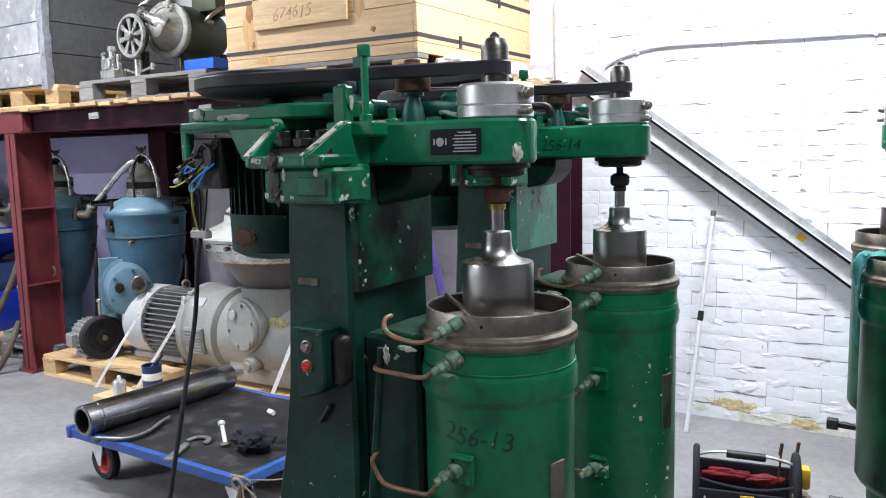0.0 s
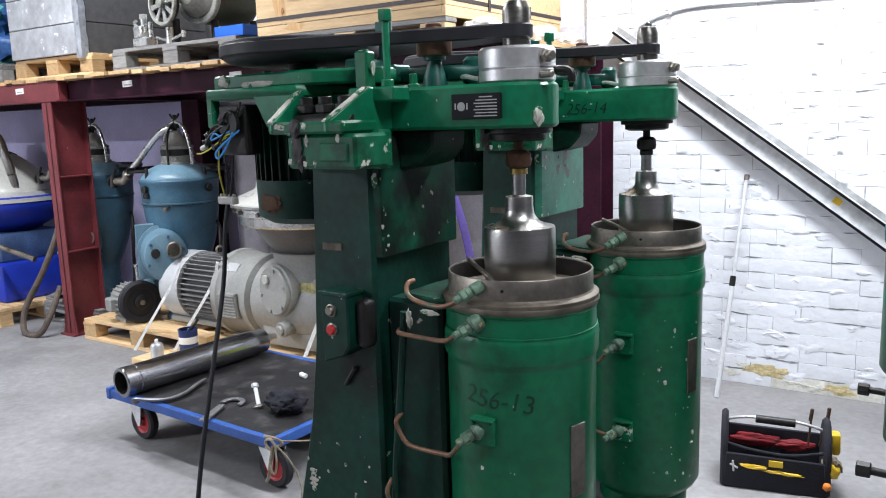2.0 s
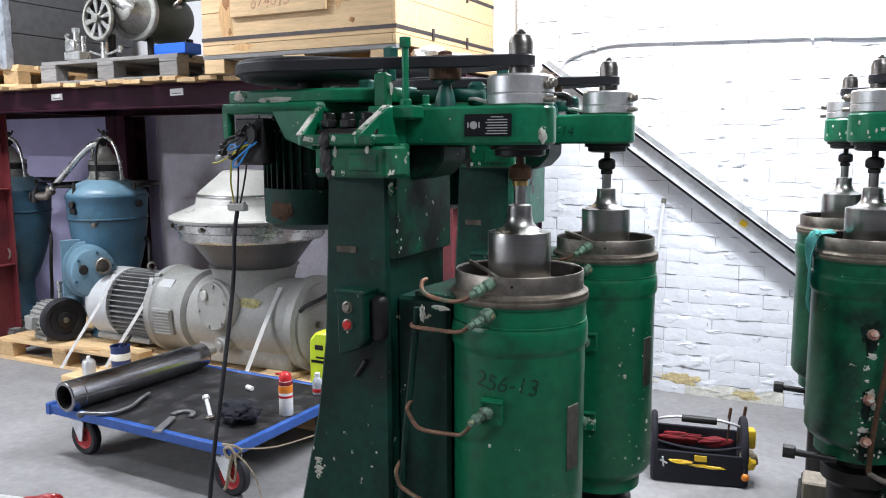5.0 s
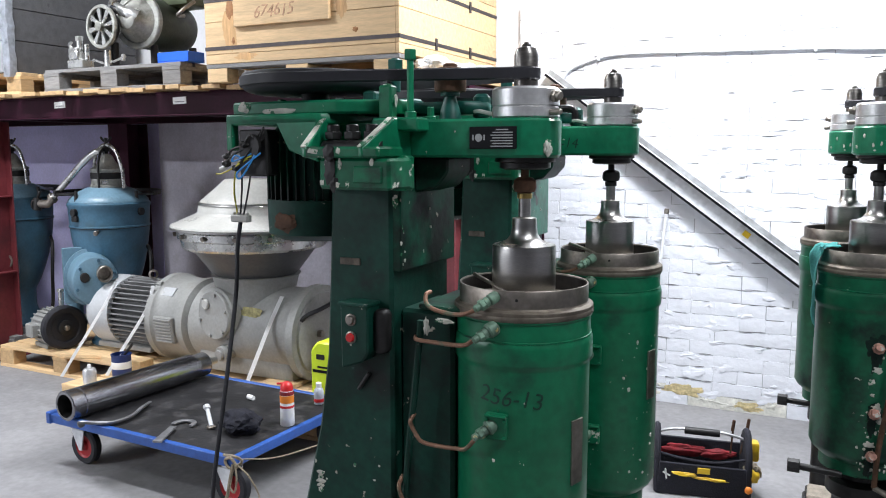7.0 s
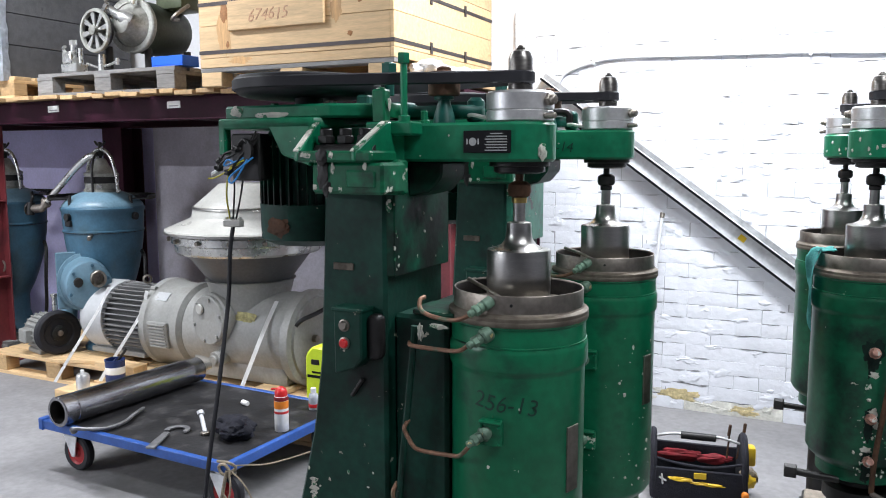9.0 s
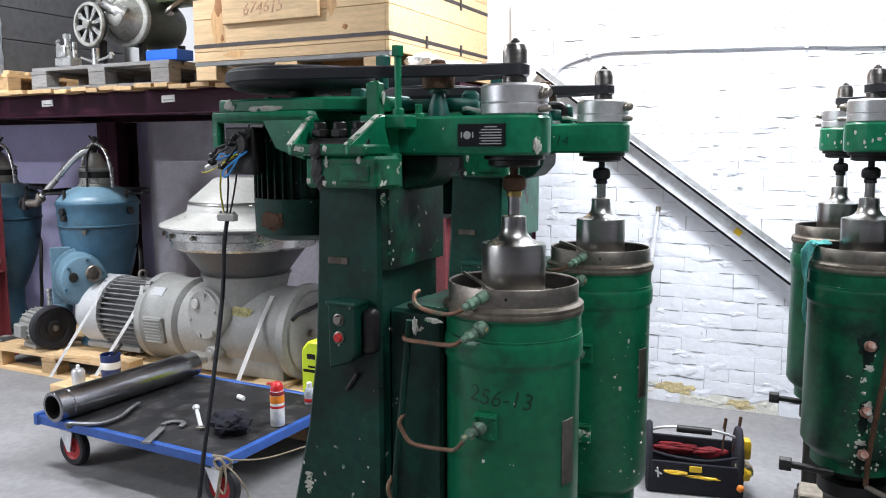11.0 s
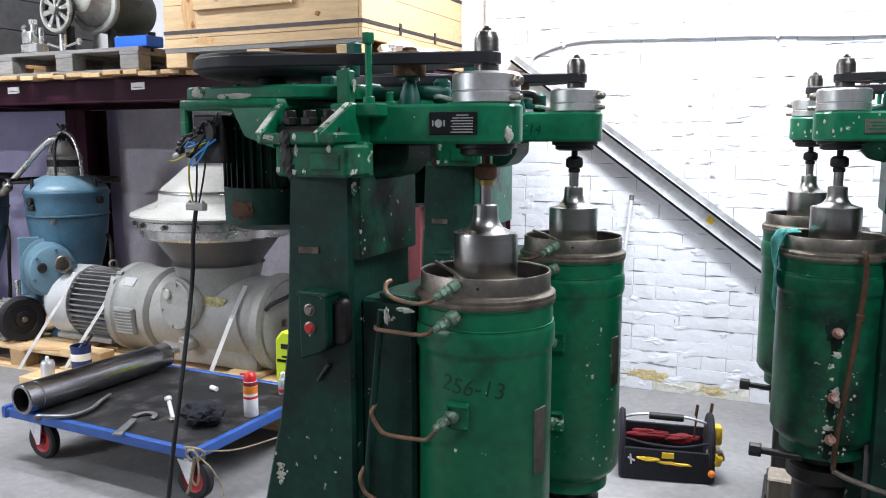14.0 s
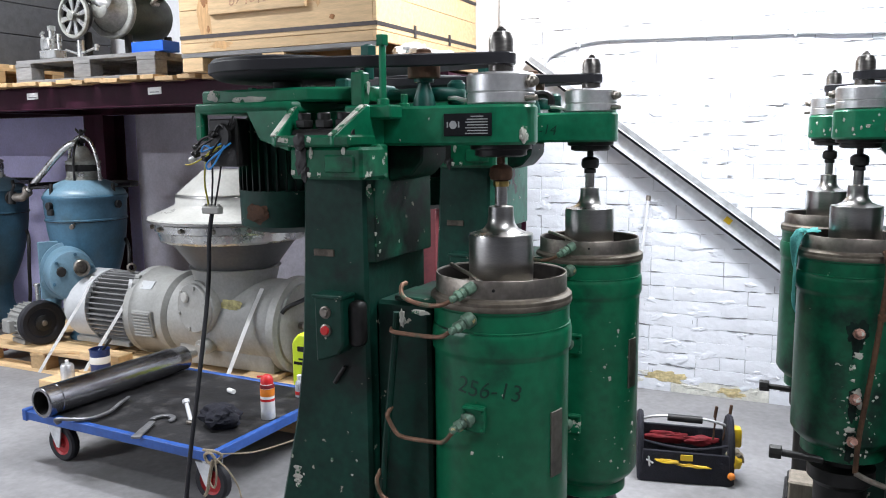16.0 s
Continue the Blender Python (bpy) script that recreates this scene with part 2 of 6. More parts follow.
DECK = mat("worn_black_deck", (0.017, 0.0165, 0.018), 0.55, vary=0.5, scale=5, bump=0.3, grain=50, spec=0.35, grime=(0.060, 0.057, 0.058), grime_at=0.535, grime_scale=9)
REDWHEEL = mat("red_wheel_rim", (0.42, 0.02, 0.025), 0.45, vary=0.25, scale=18, bump=0.05)
REDDARK = mat("dull_red_fabric", (0.20, 0.008, 0.014), 0.8, vary=0.4, scale=18, bump=0.3)
REDPL = mat("red_plastic", (0.55, 0.018, 0.02), 0.35, vary=0.12, scale=14, bump=0.03)
TOOLGREY = mat("grey_tool_steel", (0.25, 0.25, 0.26), 0.48, 0.7, vary=0.3, scale=14, bump=0.1)
PIPESTEEL = mat("polished_dark_tube", (0.33, 0.33, 0.35), 0.22, 1.0, vary=0.35, scale=6, bump=0.06, grain=80)
DARKINSIDE = mat("dark_inside", (0.012, 0.011, 0.010), 0.8, vary=0.3, scale=9)
GALV = mat("galvanised_steel", (0.68, 0.69, 0.71), 0.45, 0.2, vary=0.22, scale=14, bump=0.06, grain=40)
# Same zinc as the channel, greyed for the strip's tilted, shaded face.
GALVSHADED = mat("shaded_galvanised_strip", (0.46, 0.47, 0.48), 0.5, 0.4, vary=0.35, scale=9, bump=0.08, grain=40)
CONDUIT = mat("white_conduit", (0.62, 0.63, 0.65), 0.5, vary=0.15, scale=9, bump=0.05)
PATINASTEEL = mat("grey_pump_casting", (0.36, 0.36, 0.33), 0.42, 0.4, vary=0.4, scale=7, bump=0.25, grime=(0.07, 0.07, 0.055), grime_at=0.54, grime_scale=6)
SILVER = mat("bright_cast_metal", (0.60, 0.60, 0.58), 0.27, 0.85, vary=0.2, scale=14, bump=0.1)
FABRIC = mat("black_fabric", (0.012, 0.012, 0.02), 0.9, vary=0.4, scale=22, bump=0.5, grain=160)
NAVY = mat("navy_rag", (0.005, 0.0055, 0.013), 0.9, vary=0.4, scale=22, bump=0.5, grain=140)
YELLOW = mat("yellow_plastic", (0.72, 0.47, 0.02), 0.4, vary=0.12, scale=14, bump=0.03)
NEON = mat("neon_yellow_plastic", (0.62, 0.78, 0.03), 0.4, vary=0.1, scale=14, bump=0.03)
ORANGE = mat("orange_print", (0.75, 0.22, 0.02), 0.4, vary=0.1, scale=20, bump=0)
WHITEPL = mat("white_plastic", (0.78, 0.78, 0.77), 0.4, vary=0.08, scale=16, bump=0.02)
TEAL = mat("teal_cloth", (0.10, 0.42, 0.40), 0.9, vary=0.25, scale=14, bump=0.4, grain=120)
ROPE = mat("hemp_rope", (0.30, 0.25, 0.18), 0.9, vary=0.35, scale=40, bump=0.5, grain=160)
WIREBLUE = mat("blue_wire", (0.05, 0.30, 0.72), 0.4, vary=0.05, bump=0)
WIREYEL = mat("yellow_green_wire", (0.62, 0.56, 0.05), 0.4, vary=0.1, bump=0)
PINKFIT = mat("pink_primer_fitting", (0.50, 0.26, 0.20), 0.7, vary=0.4, scale=30, chips=(0.5, 0.5, 0.45), chip_at=0.55, chip_scale=30)
LABELW = mat("white_paper_label", (0.78, 0.78, 0.76), 0.7, vary=0.05, scale=20, bump=0)
JUNKBLUE = mat("blue_plastic_film", (0.03, 0.10, 0.28), 0.35, vary=0.6, scale=12, bump=0.6, grain=25)
FILMBOARD = mat("film_covered_board", (0.38, 0.39, 0.41), 0.35, vary=0.35, scale=5, bump=0.5, grain=18, rand=0.1, chips=(0.6, 0.62, 0.65), chip_at=0.63, chip_scale=9)
FILM = mat("stretch_film", (0.50, 0.53, 0.58), 0.3, vary=0.3, scale=18, bump=0.8, grain=40)


# ---- mesh helpers ----
def join(*bms):
    out = bmesh.new()
    for bm in bms:
        me = bpy.data.meshes.new("tmp")
        bm.to_mesh(me)
        out.from_mesh(me)
        bpy.data.meshes.remove(me)
        bm.free()
    return out


def moved(bm, m):
    bmesh.ops.transform(bm, matrix=m, verts=bm.verts)
    return bm


def box(x0, x1, y0, y1, z0, z1, bev=0.003, seg=1):
    bm = bmesh.new()
    bmesh.ops.create_cube(bm, size=1)
    bmesh.ops.scale(bm, vec=(x1 - x0, y1 - y0, z1 - z0), verts=bm.verts)
    bmesh.ops.translate(bm, vec=((x0 + x1) / 2, (y0 + y1) / 2, (z0 + z1) / 2), verts=bm.verts)
    if bev:
        bmesh.ops.bevel(bm, geom=bm.edges[:], offset=bev, segments=seg, affect="EDGES", profile=0.5)
    return bm


def prism(poly, h0, h1, plane="xz", bev=0.003):
    """A polygon pulled through from h0 to h1; plane names its two axes."""
    bm = bmesh.new()
    def at(a, b, h):
        return {"xz": (a, h, b), "yz": (h, a, b), "xy": (a, b, h)}[plane]
    lo = [bm.verts.new(at(a, b, h0)) for a, b in poly]
    hi = [bm.verts.new(at(a, b, h1)) for a, b in poly]
    bm.faces.new(lo)
    bm.faces.new(hi[::-1])
    n = len(poly)
    for i in range(n):
        bm.faces.new((lo[i], hi[i], hi[(i + 1) % n], lo[(i + 1) % n]))
    bmesh.ops.recalc_face_normals(bm, faces=bm.faces)
    if bev:
        bmesh.ops.bevel(bm, geom=bm.edges[:], offset=bev, segments=1, affect="EDGES", profile=0.5)
    return bm


def lathe(profile, seg=40, m=None, closed=True):
    """Turns a profile of (r, z) round z; m places the result."""
    bm = bmesh.new()
    rings = []
    for r, z in profile:
        if r < 1e-5:
            rings.append([bm.verts.new((0, 0, z))])
        else:
            rings.append([bm.verts.new((r * math.cos(2 * math.pi * i / seg), r * math.sin(2 * math.pi * i / seg), z)) for i in range(seg)])
    for a, b in zip(rings, rings[1:]):
        for i in range(seg):
            j = (i + 1) % seg
            if len(a) == 1 and len(b) > 1:
                bm.faces.new((a[0], b[j], b[i]))
            elif len(b) == 1 and len(a) > 1:
                bm.faces.new((a[i], a[j], b[0]))
            elif len(a) > 1:
                bm.faces.new((a[i], a[j], b[j], b[i]))
    if closed:
        for ring in (rings[0], rings[-1]):
            if len(ring) > 1:
                bm.faces.new(ring)
    bmesh.ops.recalc_face_normals(bm, faces=bm.faces)
    if m is not None:
        moved(bm, m)
    return bm


def cyl(r, a, b, seg=20, bev=0.002):
    """A bar of radius r from point a to point b with eased ends."""
    a, b = Vector(a), Vector(b)
    d = (b - a).length
    e = min(bev, d * 0.3, r * 0.5)
    bm = lathe([(r - e, 0), (r, e), (r, d - e), (r - e, d)], seg)
    q = (b - a).to_track_quat("Z", "Y").to_matrix().to_4x4()
    return moved(bm, Matrix.Translation(a) @ q)


def spline(points, n=6):
    p = [Vector(q) for q in points]
    p = [2 * p[0] - p[1]] + p + [2 * p[-1] - p[-2]]
    out = []
    for i in range(1, len(p) - 2):
        for k in range(n):
            t = k / n
            out.append(0.5 * (2 * p[i] + (p[i + 1] - p[i - 1]) * t + (2 * p[i - 1] - 5 * p[i] + 4 * p[i + 1] - p[i + 2]) * t * t
                              + (3 * p[i] - p[i - 1] - 3 * p[i + 1] + p[i + 2]) * t ** 3))
    out.append(p[-2])
    return out


def tube(points, r, seg=8, n=6, flat=1.0):
    pts = spline(points, n) if n > 1 else [Vector(q) for q in points]
    bm = bmesh.new()
    side = None
    rings = []
    for i, p in enumerate(pts):
        d = (pts[min(i + 1, len(pts) - 1)] - pts[max(i - 1, 0)]).normalized()
        if side is None:
            side = d.orthogonal().normalized()
        side = (side - d * side.dot(d)).normalized()
        up = d.cross(side)
        rings.append([bm.verts.new(p + r * (side * math.cos(2 * math.pi * k / seg) + flat * up * math.sin(2 * math.pi * k / seg))) for k in range(seg)])
    for a, b in zip(rings, rings[1:]):
        for k in range(seg):
            bm.faces.new((a[k], a[(k + 1) % seg], b[(k + 1) % seg], b[k]))
    bm.faces.new(rings[0])
    bm.faces.new(rings[-1])
    bmesh.ops.recalc_face_normals(bm, faces=bm.faces)
    return bm


def hexnut(r, x, y, z0, z1, m=None):
    bm = lathe([(r * 0.92, z0), (r, z0 + 0.0015), (r, z1 - 0.0015), (r * 0.9, z1)], 6, Matrix.Translation((x, y, 0)))
    return moved(bm, m) if m is not None else bm


def blob(center, size, rough=0.25, sub=3, seed=0.0):
    bm = bmesh.new()
    bmesh.ops.create_icosphere(bm, subdivisions=sub, radius=1)
    for v in bm.verts:
        v.co *= 1 + rough * noise.noise(v.co * 1.7 + Vector((seed, seed * 2, 0))) + rough * 0.5 * noise.noise(v.co * 4.1 + Vector((0, seed, 9)))
        v.co = Vector((v.co.x * size[0], v.co.y * size[1], v.co.z * size[2])) + Vector(center)
    return bm


def to_mesh(name, bm, material, angle=35):
    me = bpy.data.meshes.new(name)
    bm.to_mesh(me)
    bm.free()
    me.materials.append(material)
    me.polygons.foreach_set("use_smooth", [True] * len(me.polygons))
    me.set_sharp_from_angle(angle=radians(angle))
    return me


def part(name, bm, material, parent, label=""):
    ob = new(name, to_mesh(name, bm, material))
    ob.parent = parent
    return tagged(ob, label)


def thing(name, label, category, m=None, group="", kind=""):
    ob = new(name)
    ob.empty_display_size = 0.05
    if m is not None:
        ob.matrix_world = m
    return tagged(ob, label, category, group, kind)


def solid(name, bm, material, label, category, group="", kind=""):
    """A thing that is one mesh; its origin goes to the middle of its foot."""
    lo = [min(v.co[i] for v in bm.verts) for i in range(3)]
    hi = [max(v.co[i] for v in bm.verts) for i in range(3)]
    base = Vector(((lo[0] + hi[0]) / 2, (lo[1] + hi[1]) / 2, lo[2]))
    moved(bm, Matrix.Translation(-base))
    ob = new(name, to_mesh(name, bm, material))
    ob.location = base
    return tagged(ob, label, category, group, kind)


def pieces(name, bm, material, parent, places):
    """Alike parts that share one mesh, one at each pose."""
    me = to_mesh(name, bm, material)
    for m in places:
        ob = new(name, me)
        ob.parent = parent
        ob.matrix_basis = m


def writing(text, size, m, wrap=0.0, bold=0.0, slope=0.0):
    """Lettering in the built-in font, flat in xz facing -y, or bent round a drum of radius wrap."""
    cu = bpy.data.curves.new("text", "FONT")
    cu.body, cu.size, cu.extrude, cu.offset, cu.align_x = text, size, 0.0004, bold, "CENTER"
    tmp = new("text", cu)
    me = bpy.data.meshes.new_from_object(tmp.evaluated_get(bpy.context.evaluated_depsgraph_get()))
    bm = bmesh.new()
    bm.from_mesh(me)
    bpy.data.objects.remove(tmp)
    bpy.data.meshes.remove(me)
    for v in bm.verts:
        x, y, z = v.co
        x, y = x + 0.22 * y, y + slope * x + 0.05 * size * math.sin(x * 70)
        if wrap:
            v.co = (math.sin(x / wrap) * (wrap + z), -math.cos(x / wrap) * (wrap + z), y)
        else:
            v.co = (x, -z, y)
    return moved(bm, m)


# ---- the hall ----
WALL_Y = 4.70
solid("floor", box(-9, 5, -4, WALL_Y, -0.12, 0.0, 0), CONCRETE, "grey worn concrete floor with dark stains", "floor", kind="structure")
wall_north = solid("wall_north", box(-9.2, 5.2, WALL_Y + 0.012, WALL_Y + 0.3, -0.12, 3.7, 0), PLASTER,
                   "white painted brick wall with chipped joints", "wall", kind="structure")
solid("wall_west", box(-9.2, -9, -4.2, WALL_Y, -0.12, 3.7, 0), PLASTER, "plain white plastered wall", "wall", kind="structure")
# Unseen closing shell: east, south and ceiling are greyed to cut bounced light.
solid("wall_east", box(5, 5.2, -4.2, WALL_Y, -0.12, 3.7, 0), GREYWALL, "unseen closing wall, grey to cut bounced light", "wall", kind="structure")
solid("wall_south", box(-9.2, 5.2, -4.2, -4, -0.12, 3.7, 0), GREYWALL, "unseen closing wall, grey to cut bounced light", "wall", kind="structure")
solid("ceiling", box(-9.2, 5.2, -4.2, 5.0, 3.7, 3.85, 0), CEIL, "plain pale ceiling", "ceiling", kind="structure")
# the wall behind the rack gets a lilac grey tone, with a greyer area beside it
solid("wall_paint_lilac", box(-9, -4.0, WALL_Y - 0.012, WALL_Y + 0.012, 0, 1.95, 0), LILAC, "dull lilac-toned wall area behind the rack", "wall", kind="structure")
solid("wall_paint_grey", box(-4.0, -1.04, WALL_Y - 0.010, WALL_Y + 0.012, 0, 1.95, 0), GREYFIELD, "stained grey-toned wall area behind the rack", "wall", kind="structure")


# ---- tubular centrifuges ----
MX = -0.565  # the motor axis


def belt_mesh(xa, ra, xb, rb, z0, z1, th=0.005):
    """A belt round two wheels that stand at x = xa and xb on the x axis."""
    d = xb - xa
    a = math.acos((ra - rb) / d)
    pts = []
    for k in range(25):
        w = a + (2 * math.pi - 2 * a) * k / 24
        pts.append((xa, ra, w))
    for k in range(17):
        w = -a + 2 * a * k / 16
        pts.append((xb, rb, w))
    bm = bmesh.new()
    rows = []
    for x, r, w in pts:
        c, s = math.cos(w), math.sin(w)
        rows.append([bm.verts.new((x + (r + o) * c, (r + o) * s, z)) for o, z in ((0, z0), (th, z0 + 0.003), (th, z1 - 0.003), (0, z1))])
    for i in range(len(rows)):
        p, q = rows[i], rows[(i + 1) % len(rows)]
        for k in range(4):
            bm.faces.new((p[k], q[k], q[(k + 1) % 4], p[(k + 1) % 4]))
    bmesh.ops.recalc_face_normals(bm, faces=bm.faces)
    return bm


def drum_point(deg, z, r=0.15):
    a = radians(deg)
    return Vector((r * math.sin(a), -r * math.cos(a), z))


def flakes(bm, material, parent, label=""):
    """A scatter of specks too small to pick apart."""
    return tagged(part("flaked_paint", bm, material, parent, label), kind="stuff")


def drum_spot(deg, z, size, seed, ragged=0.7):
    """A flat uneven spot lying on the drum's skin."""
    a = radians(deg)
    rnd = random.Random(seed)
    return moved(blob((0, 0, 0), (size * rnd.uniform(0.6, 1.2), 0.0022 if ragged > 0.5 else 0.0015, size * rnd.uniform(0.6, 1.4)), ragged, 2 if size < 0.006 else 3, seed * 1.7), Matrix.Translation(drum_point(deg, z, 0.1488)) @ Matrix.Rotation(a, 4, "Z"))


def drum_stain(deg, z, w, h, seed):
    """A thin uneven stain bent round the drum."""
    bm = blob((0, 0, 0), (w, 0.0016, h), 0.6, 4, seed)
    for v in bm.verts:
        x, y, dz = v.co
        v.co = drum_point(deg + math.degrees(x / 0.149), z + dz, 0.1488 - y)
    return bm


def drum_specks(seed, n, d0, d1, z0, z1):
    rnd = random.Random(seed)
    out = []
    for k in range(n):
        z = z0 + (z1 - z0) * rnd.random() ** 1.3
        out.append(drum_spot(rnd.uniform(d0, d1), z, rnd.choice((0.0016, 0.0022, 0.003, 0.0045)), seed + k))
    return join(*out)


def centrifuge(m, label, zb, front):
    """One machine; its spindle stands over the origin and its arm runs to -x. zb: the foot of the drum; front: with the control side and cooling pipes."""
    c = thing("tubular_centrifuge", label, "centrifuge", m, "green tubular centrifuges")
    # foot and column
    part("base_plate", join(box(-0.62, 0.17 if front else 0.10, -0.17, 0.17, 0, 0.05, 0.006), box(-0.56, 0.12 if front else 0.09, -0.14, 0.14, 0.05, 0.09, 0.006)), GREEN_DEEP if front else BLACK, c)
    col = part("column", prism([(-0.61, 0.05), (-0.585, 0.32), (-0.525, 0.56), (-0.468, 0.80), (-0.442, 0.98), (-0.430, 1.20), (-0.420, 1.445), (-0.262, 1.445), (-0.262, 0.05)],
                                 -0.135, 0.15, "xz", 0.008), GREEN_DEEP, c, "dark green column with paint chips")

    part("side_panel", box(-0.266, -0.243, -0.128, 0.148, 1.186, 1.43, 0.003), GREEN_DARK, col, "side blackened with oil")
    part("rib", join(box(-0.264, -0.128, -0.098, 0.09, 0.09, 1.098, 0.008), box(-0.264, -0.10, -0.05, 0.05, 0.95, 1.06, 0.006), box(-0.264, -0.10, -0.05, 0.05, 0.55, 0.64, 0.006)), GREEN_DEEP, col)
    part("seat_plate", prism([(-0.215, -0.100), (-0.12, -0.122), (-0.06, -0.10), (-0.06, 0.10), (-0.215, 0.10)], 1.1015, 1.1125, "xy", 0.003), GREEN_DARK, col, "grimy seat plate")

    # arm with its round head
    arc = [(0.078 * math.cos(w), 0.082 * math.sin(w)) for w in [math.pi / 2 - math.pi * k / 18 for k in range(19)]]
    arm = part("arm", prism([(-0.46, 0.082)] + arc + [(-0.46, -0.082)], 1.440, 1.524, "xy", 0.006), GREEN, c)
    part("chipped_corner", blob((0.066, -0.044, 1.462), (0.009, 0.0115, 0.017), 0.45, 3, 3), CHIPPED, arm, "bare chipped paint patch")
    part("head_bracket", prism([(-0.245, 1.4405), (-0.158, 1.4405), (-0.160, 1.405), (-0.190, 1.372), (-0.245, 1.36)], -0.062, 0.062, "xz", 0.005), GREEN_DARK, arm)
    # hinge bracket with sloping cheeks
    hinge = part("hinge_bracket", box(-0.425, -0.205, -0.17, -0.13, 1.37, 1.445, 0.005), GREEN_WORN, c)
    part("hinge_block", join(box(-0.412, -0.222, -0.258, -0.15, 1.440, 1.464, 0.005), box(-0.372, -0.199, -0.252, -0.15, 1.374, 1.4395, 0.006), box(-0.285, -0.215, -0.256, -0.25, 1.388, 1.424, 0.003)), GREEN_WORN, hinge)
    part("grease_streak", join(blob((-0.342, -0.2585, 1.452), (0.014, 0.0025, 0.016), 0.5, 3, 8), blob((-0.342, -0.2525, 1.415), (0.013, 0.003, 0.030), 0.5, 3, 3), blob((-0.335, -0.2525, 1.386), (0.010, 0.003, 0.016), 0.6, 3, 5)), BLACK, hinge, "black run of old grease")
    flakes(join(blob((-0.380, -0.2585, 1.456), (0.012, 0.0015, 0.007), 0.7, 3, 1), blob((-0.318, -0.2585, 1.455), (0.005, 0.0015, 0.006), 0.6, 3, 2), blob((-0.318, -0.2525, 1.426), (0.004, 0.0015, 0.012), 0.6, 3, 12), blob((-0.364, -0.2525, 1.388), (0.005, 0.0015, 0.006), 0.6, 3, 13), blob((-0.300, -0.2525, 1.385), (0.004, 0.0015, 0.006), 0.6, 3, 14), blob((-0.24, -0.2525, 1.432), (0.004, 0.0015, 0.008), 0.6, 3, 15), blob((-0.325, -0.2525, 1.384), (0.006, 0.002, 0.006), 0.6, 2, 4), blob((-0.352, -0.2525, 1.430), (0.004, 0.0015, 0.009), 0.6, 3, 6)), CHIPPED, hinge)
    for x, lean in ((-0.4345, -0.21), (-0.258, 0.10)):
        tilt = Matrix(((1, lean, 0, lean * 0.15), (0, 1, 0, 0), (0, 0, 1, 0), (0, 0, 0, 1)))
        cheek = part("cheek", moved(prism([(-0.083, 1.526), (-0.150, 1.526), (-0.260, 1.462), (-0.260, 1.442), (-0.083, 1.442)], x, x + 0.012, "yz", 0.003), tilt), GREEN, hinge)
        part("worn_edge", moved(prism([(-0.140, 1.5280), (-0.153, 1.5272), (-0.2605, 1.4650), (-0.2605, 1.4625), (-0.150, 1.5245)], x - 0.001, x + 0.0115, "yz", 0), tilt), CHIPPED, cheek, "paint worn off along the edge")
    for x in (-0.385, -0.335, -0.285):
        part("hinge_bolt", join(cyl(0.014, (x, -0.175, 1.445), (x, -0.175, 1.512), 12), hexnut(0.020, x, -0.175, 1.480, 1.497)), BLACK, hinge)
    part("hinge_pin", cyl(0.016, (-0.40, -0.19, 1.462), (-0.25, -0.19, 1.462), 12), BLACK, hinge)
    # motor plate and motor
    plate = part("motor_plate", join(prism([(-0.705, -0.16), (-0.70, 0.14), (-0.44, 0.14), (-0.40, 0.082), (-0.40, -0.082), (-0.43, -0.16)], 1.515, 1.540, "xy", 0.004),
                                     prism([(-0.70, -0.14), (-0.70, 0.13), (-0.27, 0.10), (-0.27, -0.075), (-0.40, -0.14)], 1.538, 1.570, "xy", 0.005),
                                     prism([(-0.705, 1.53), (-0.705, 1.455), (-0.685, 1.455), (-0.685, 1.518), (-0.555, 1.518), (-0.52, 1.455), (-0.44, 1.43), (-0.44, 1.53)], -0.16, -0.135, "xz", 0.003)), GREEN, c)
    part("chipped_patch", blob((-0.662, -0.1405, 1.557), (0.018, 0.0025, 0.012), 0.4, 3, 2), CHIPPED, plate, "flaked filler patch")
    part("chipped_patch", blob((-0.562, -0.1405, 1.546), (0.046, 0.0025, 0.008), 0.4, 3, 5), CHIPPED, plate, "flaked filler patch")
    motor = part("motor", lathe([(0.10, 1.515), (0.112, 1.50), (0.112, 1.335), (0.10, 1.32)], 40, Matrix.Translation((MX, 0.02, 0))), GREEN_DEEP, c, "dark green finned electric motor")
    pieces("fin", box(-0.002, 0.002, -0.128, -0.110, 1.335, 1.50, 0), GREEN_DARK, motor, [pose(MX, 0.02, 0, 0, 0, 10 * k) for k in range(36)])
    part("fan_cowl", lathe([(0.0, 1.235), (0.10, 1.235), (0.127, 1.25), (0.129, 1.335), (0.118, 1.337)], 40, Matrix.Translation((MX, 0.02, 0))), GREEN_DEEP, motor)
    part("rust_patch", blob((-0.575, -0.1075, 1.285), (0.030, 0.004, 0.022), 0.6, 3, 9), RUST, motor, "rusty bare patch")
    part("terminal_recess", join(box(-0.668, -0.585, -0.158, -0.115, 1.395, 1.505, 0.004), lathe([(0.022, 0), (0.03, 0.006), (0.03, 0.016), (0.0, 0.016)], 16, pose(-0.625, -0.158, 1.465, 90))), BLACK, motor, "open black terminal box")
    part("plate_bolt", hexnut(0.011, -0.62, -0.05, 1.566, 1.580), GREEN, plate)
    part("plate_bolt", hexnut(0.011, -0.45, -0.05, 1.566, 1.580), ALU, plate)
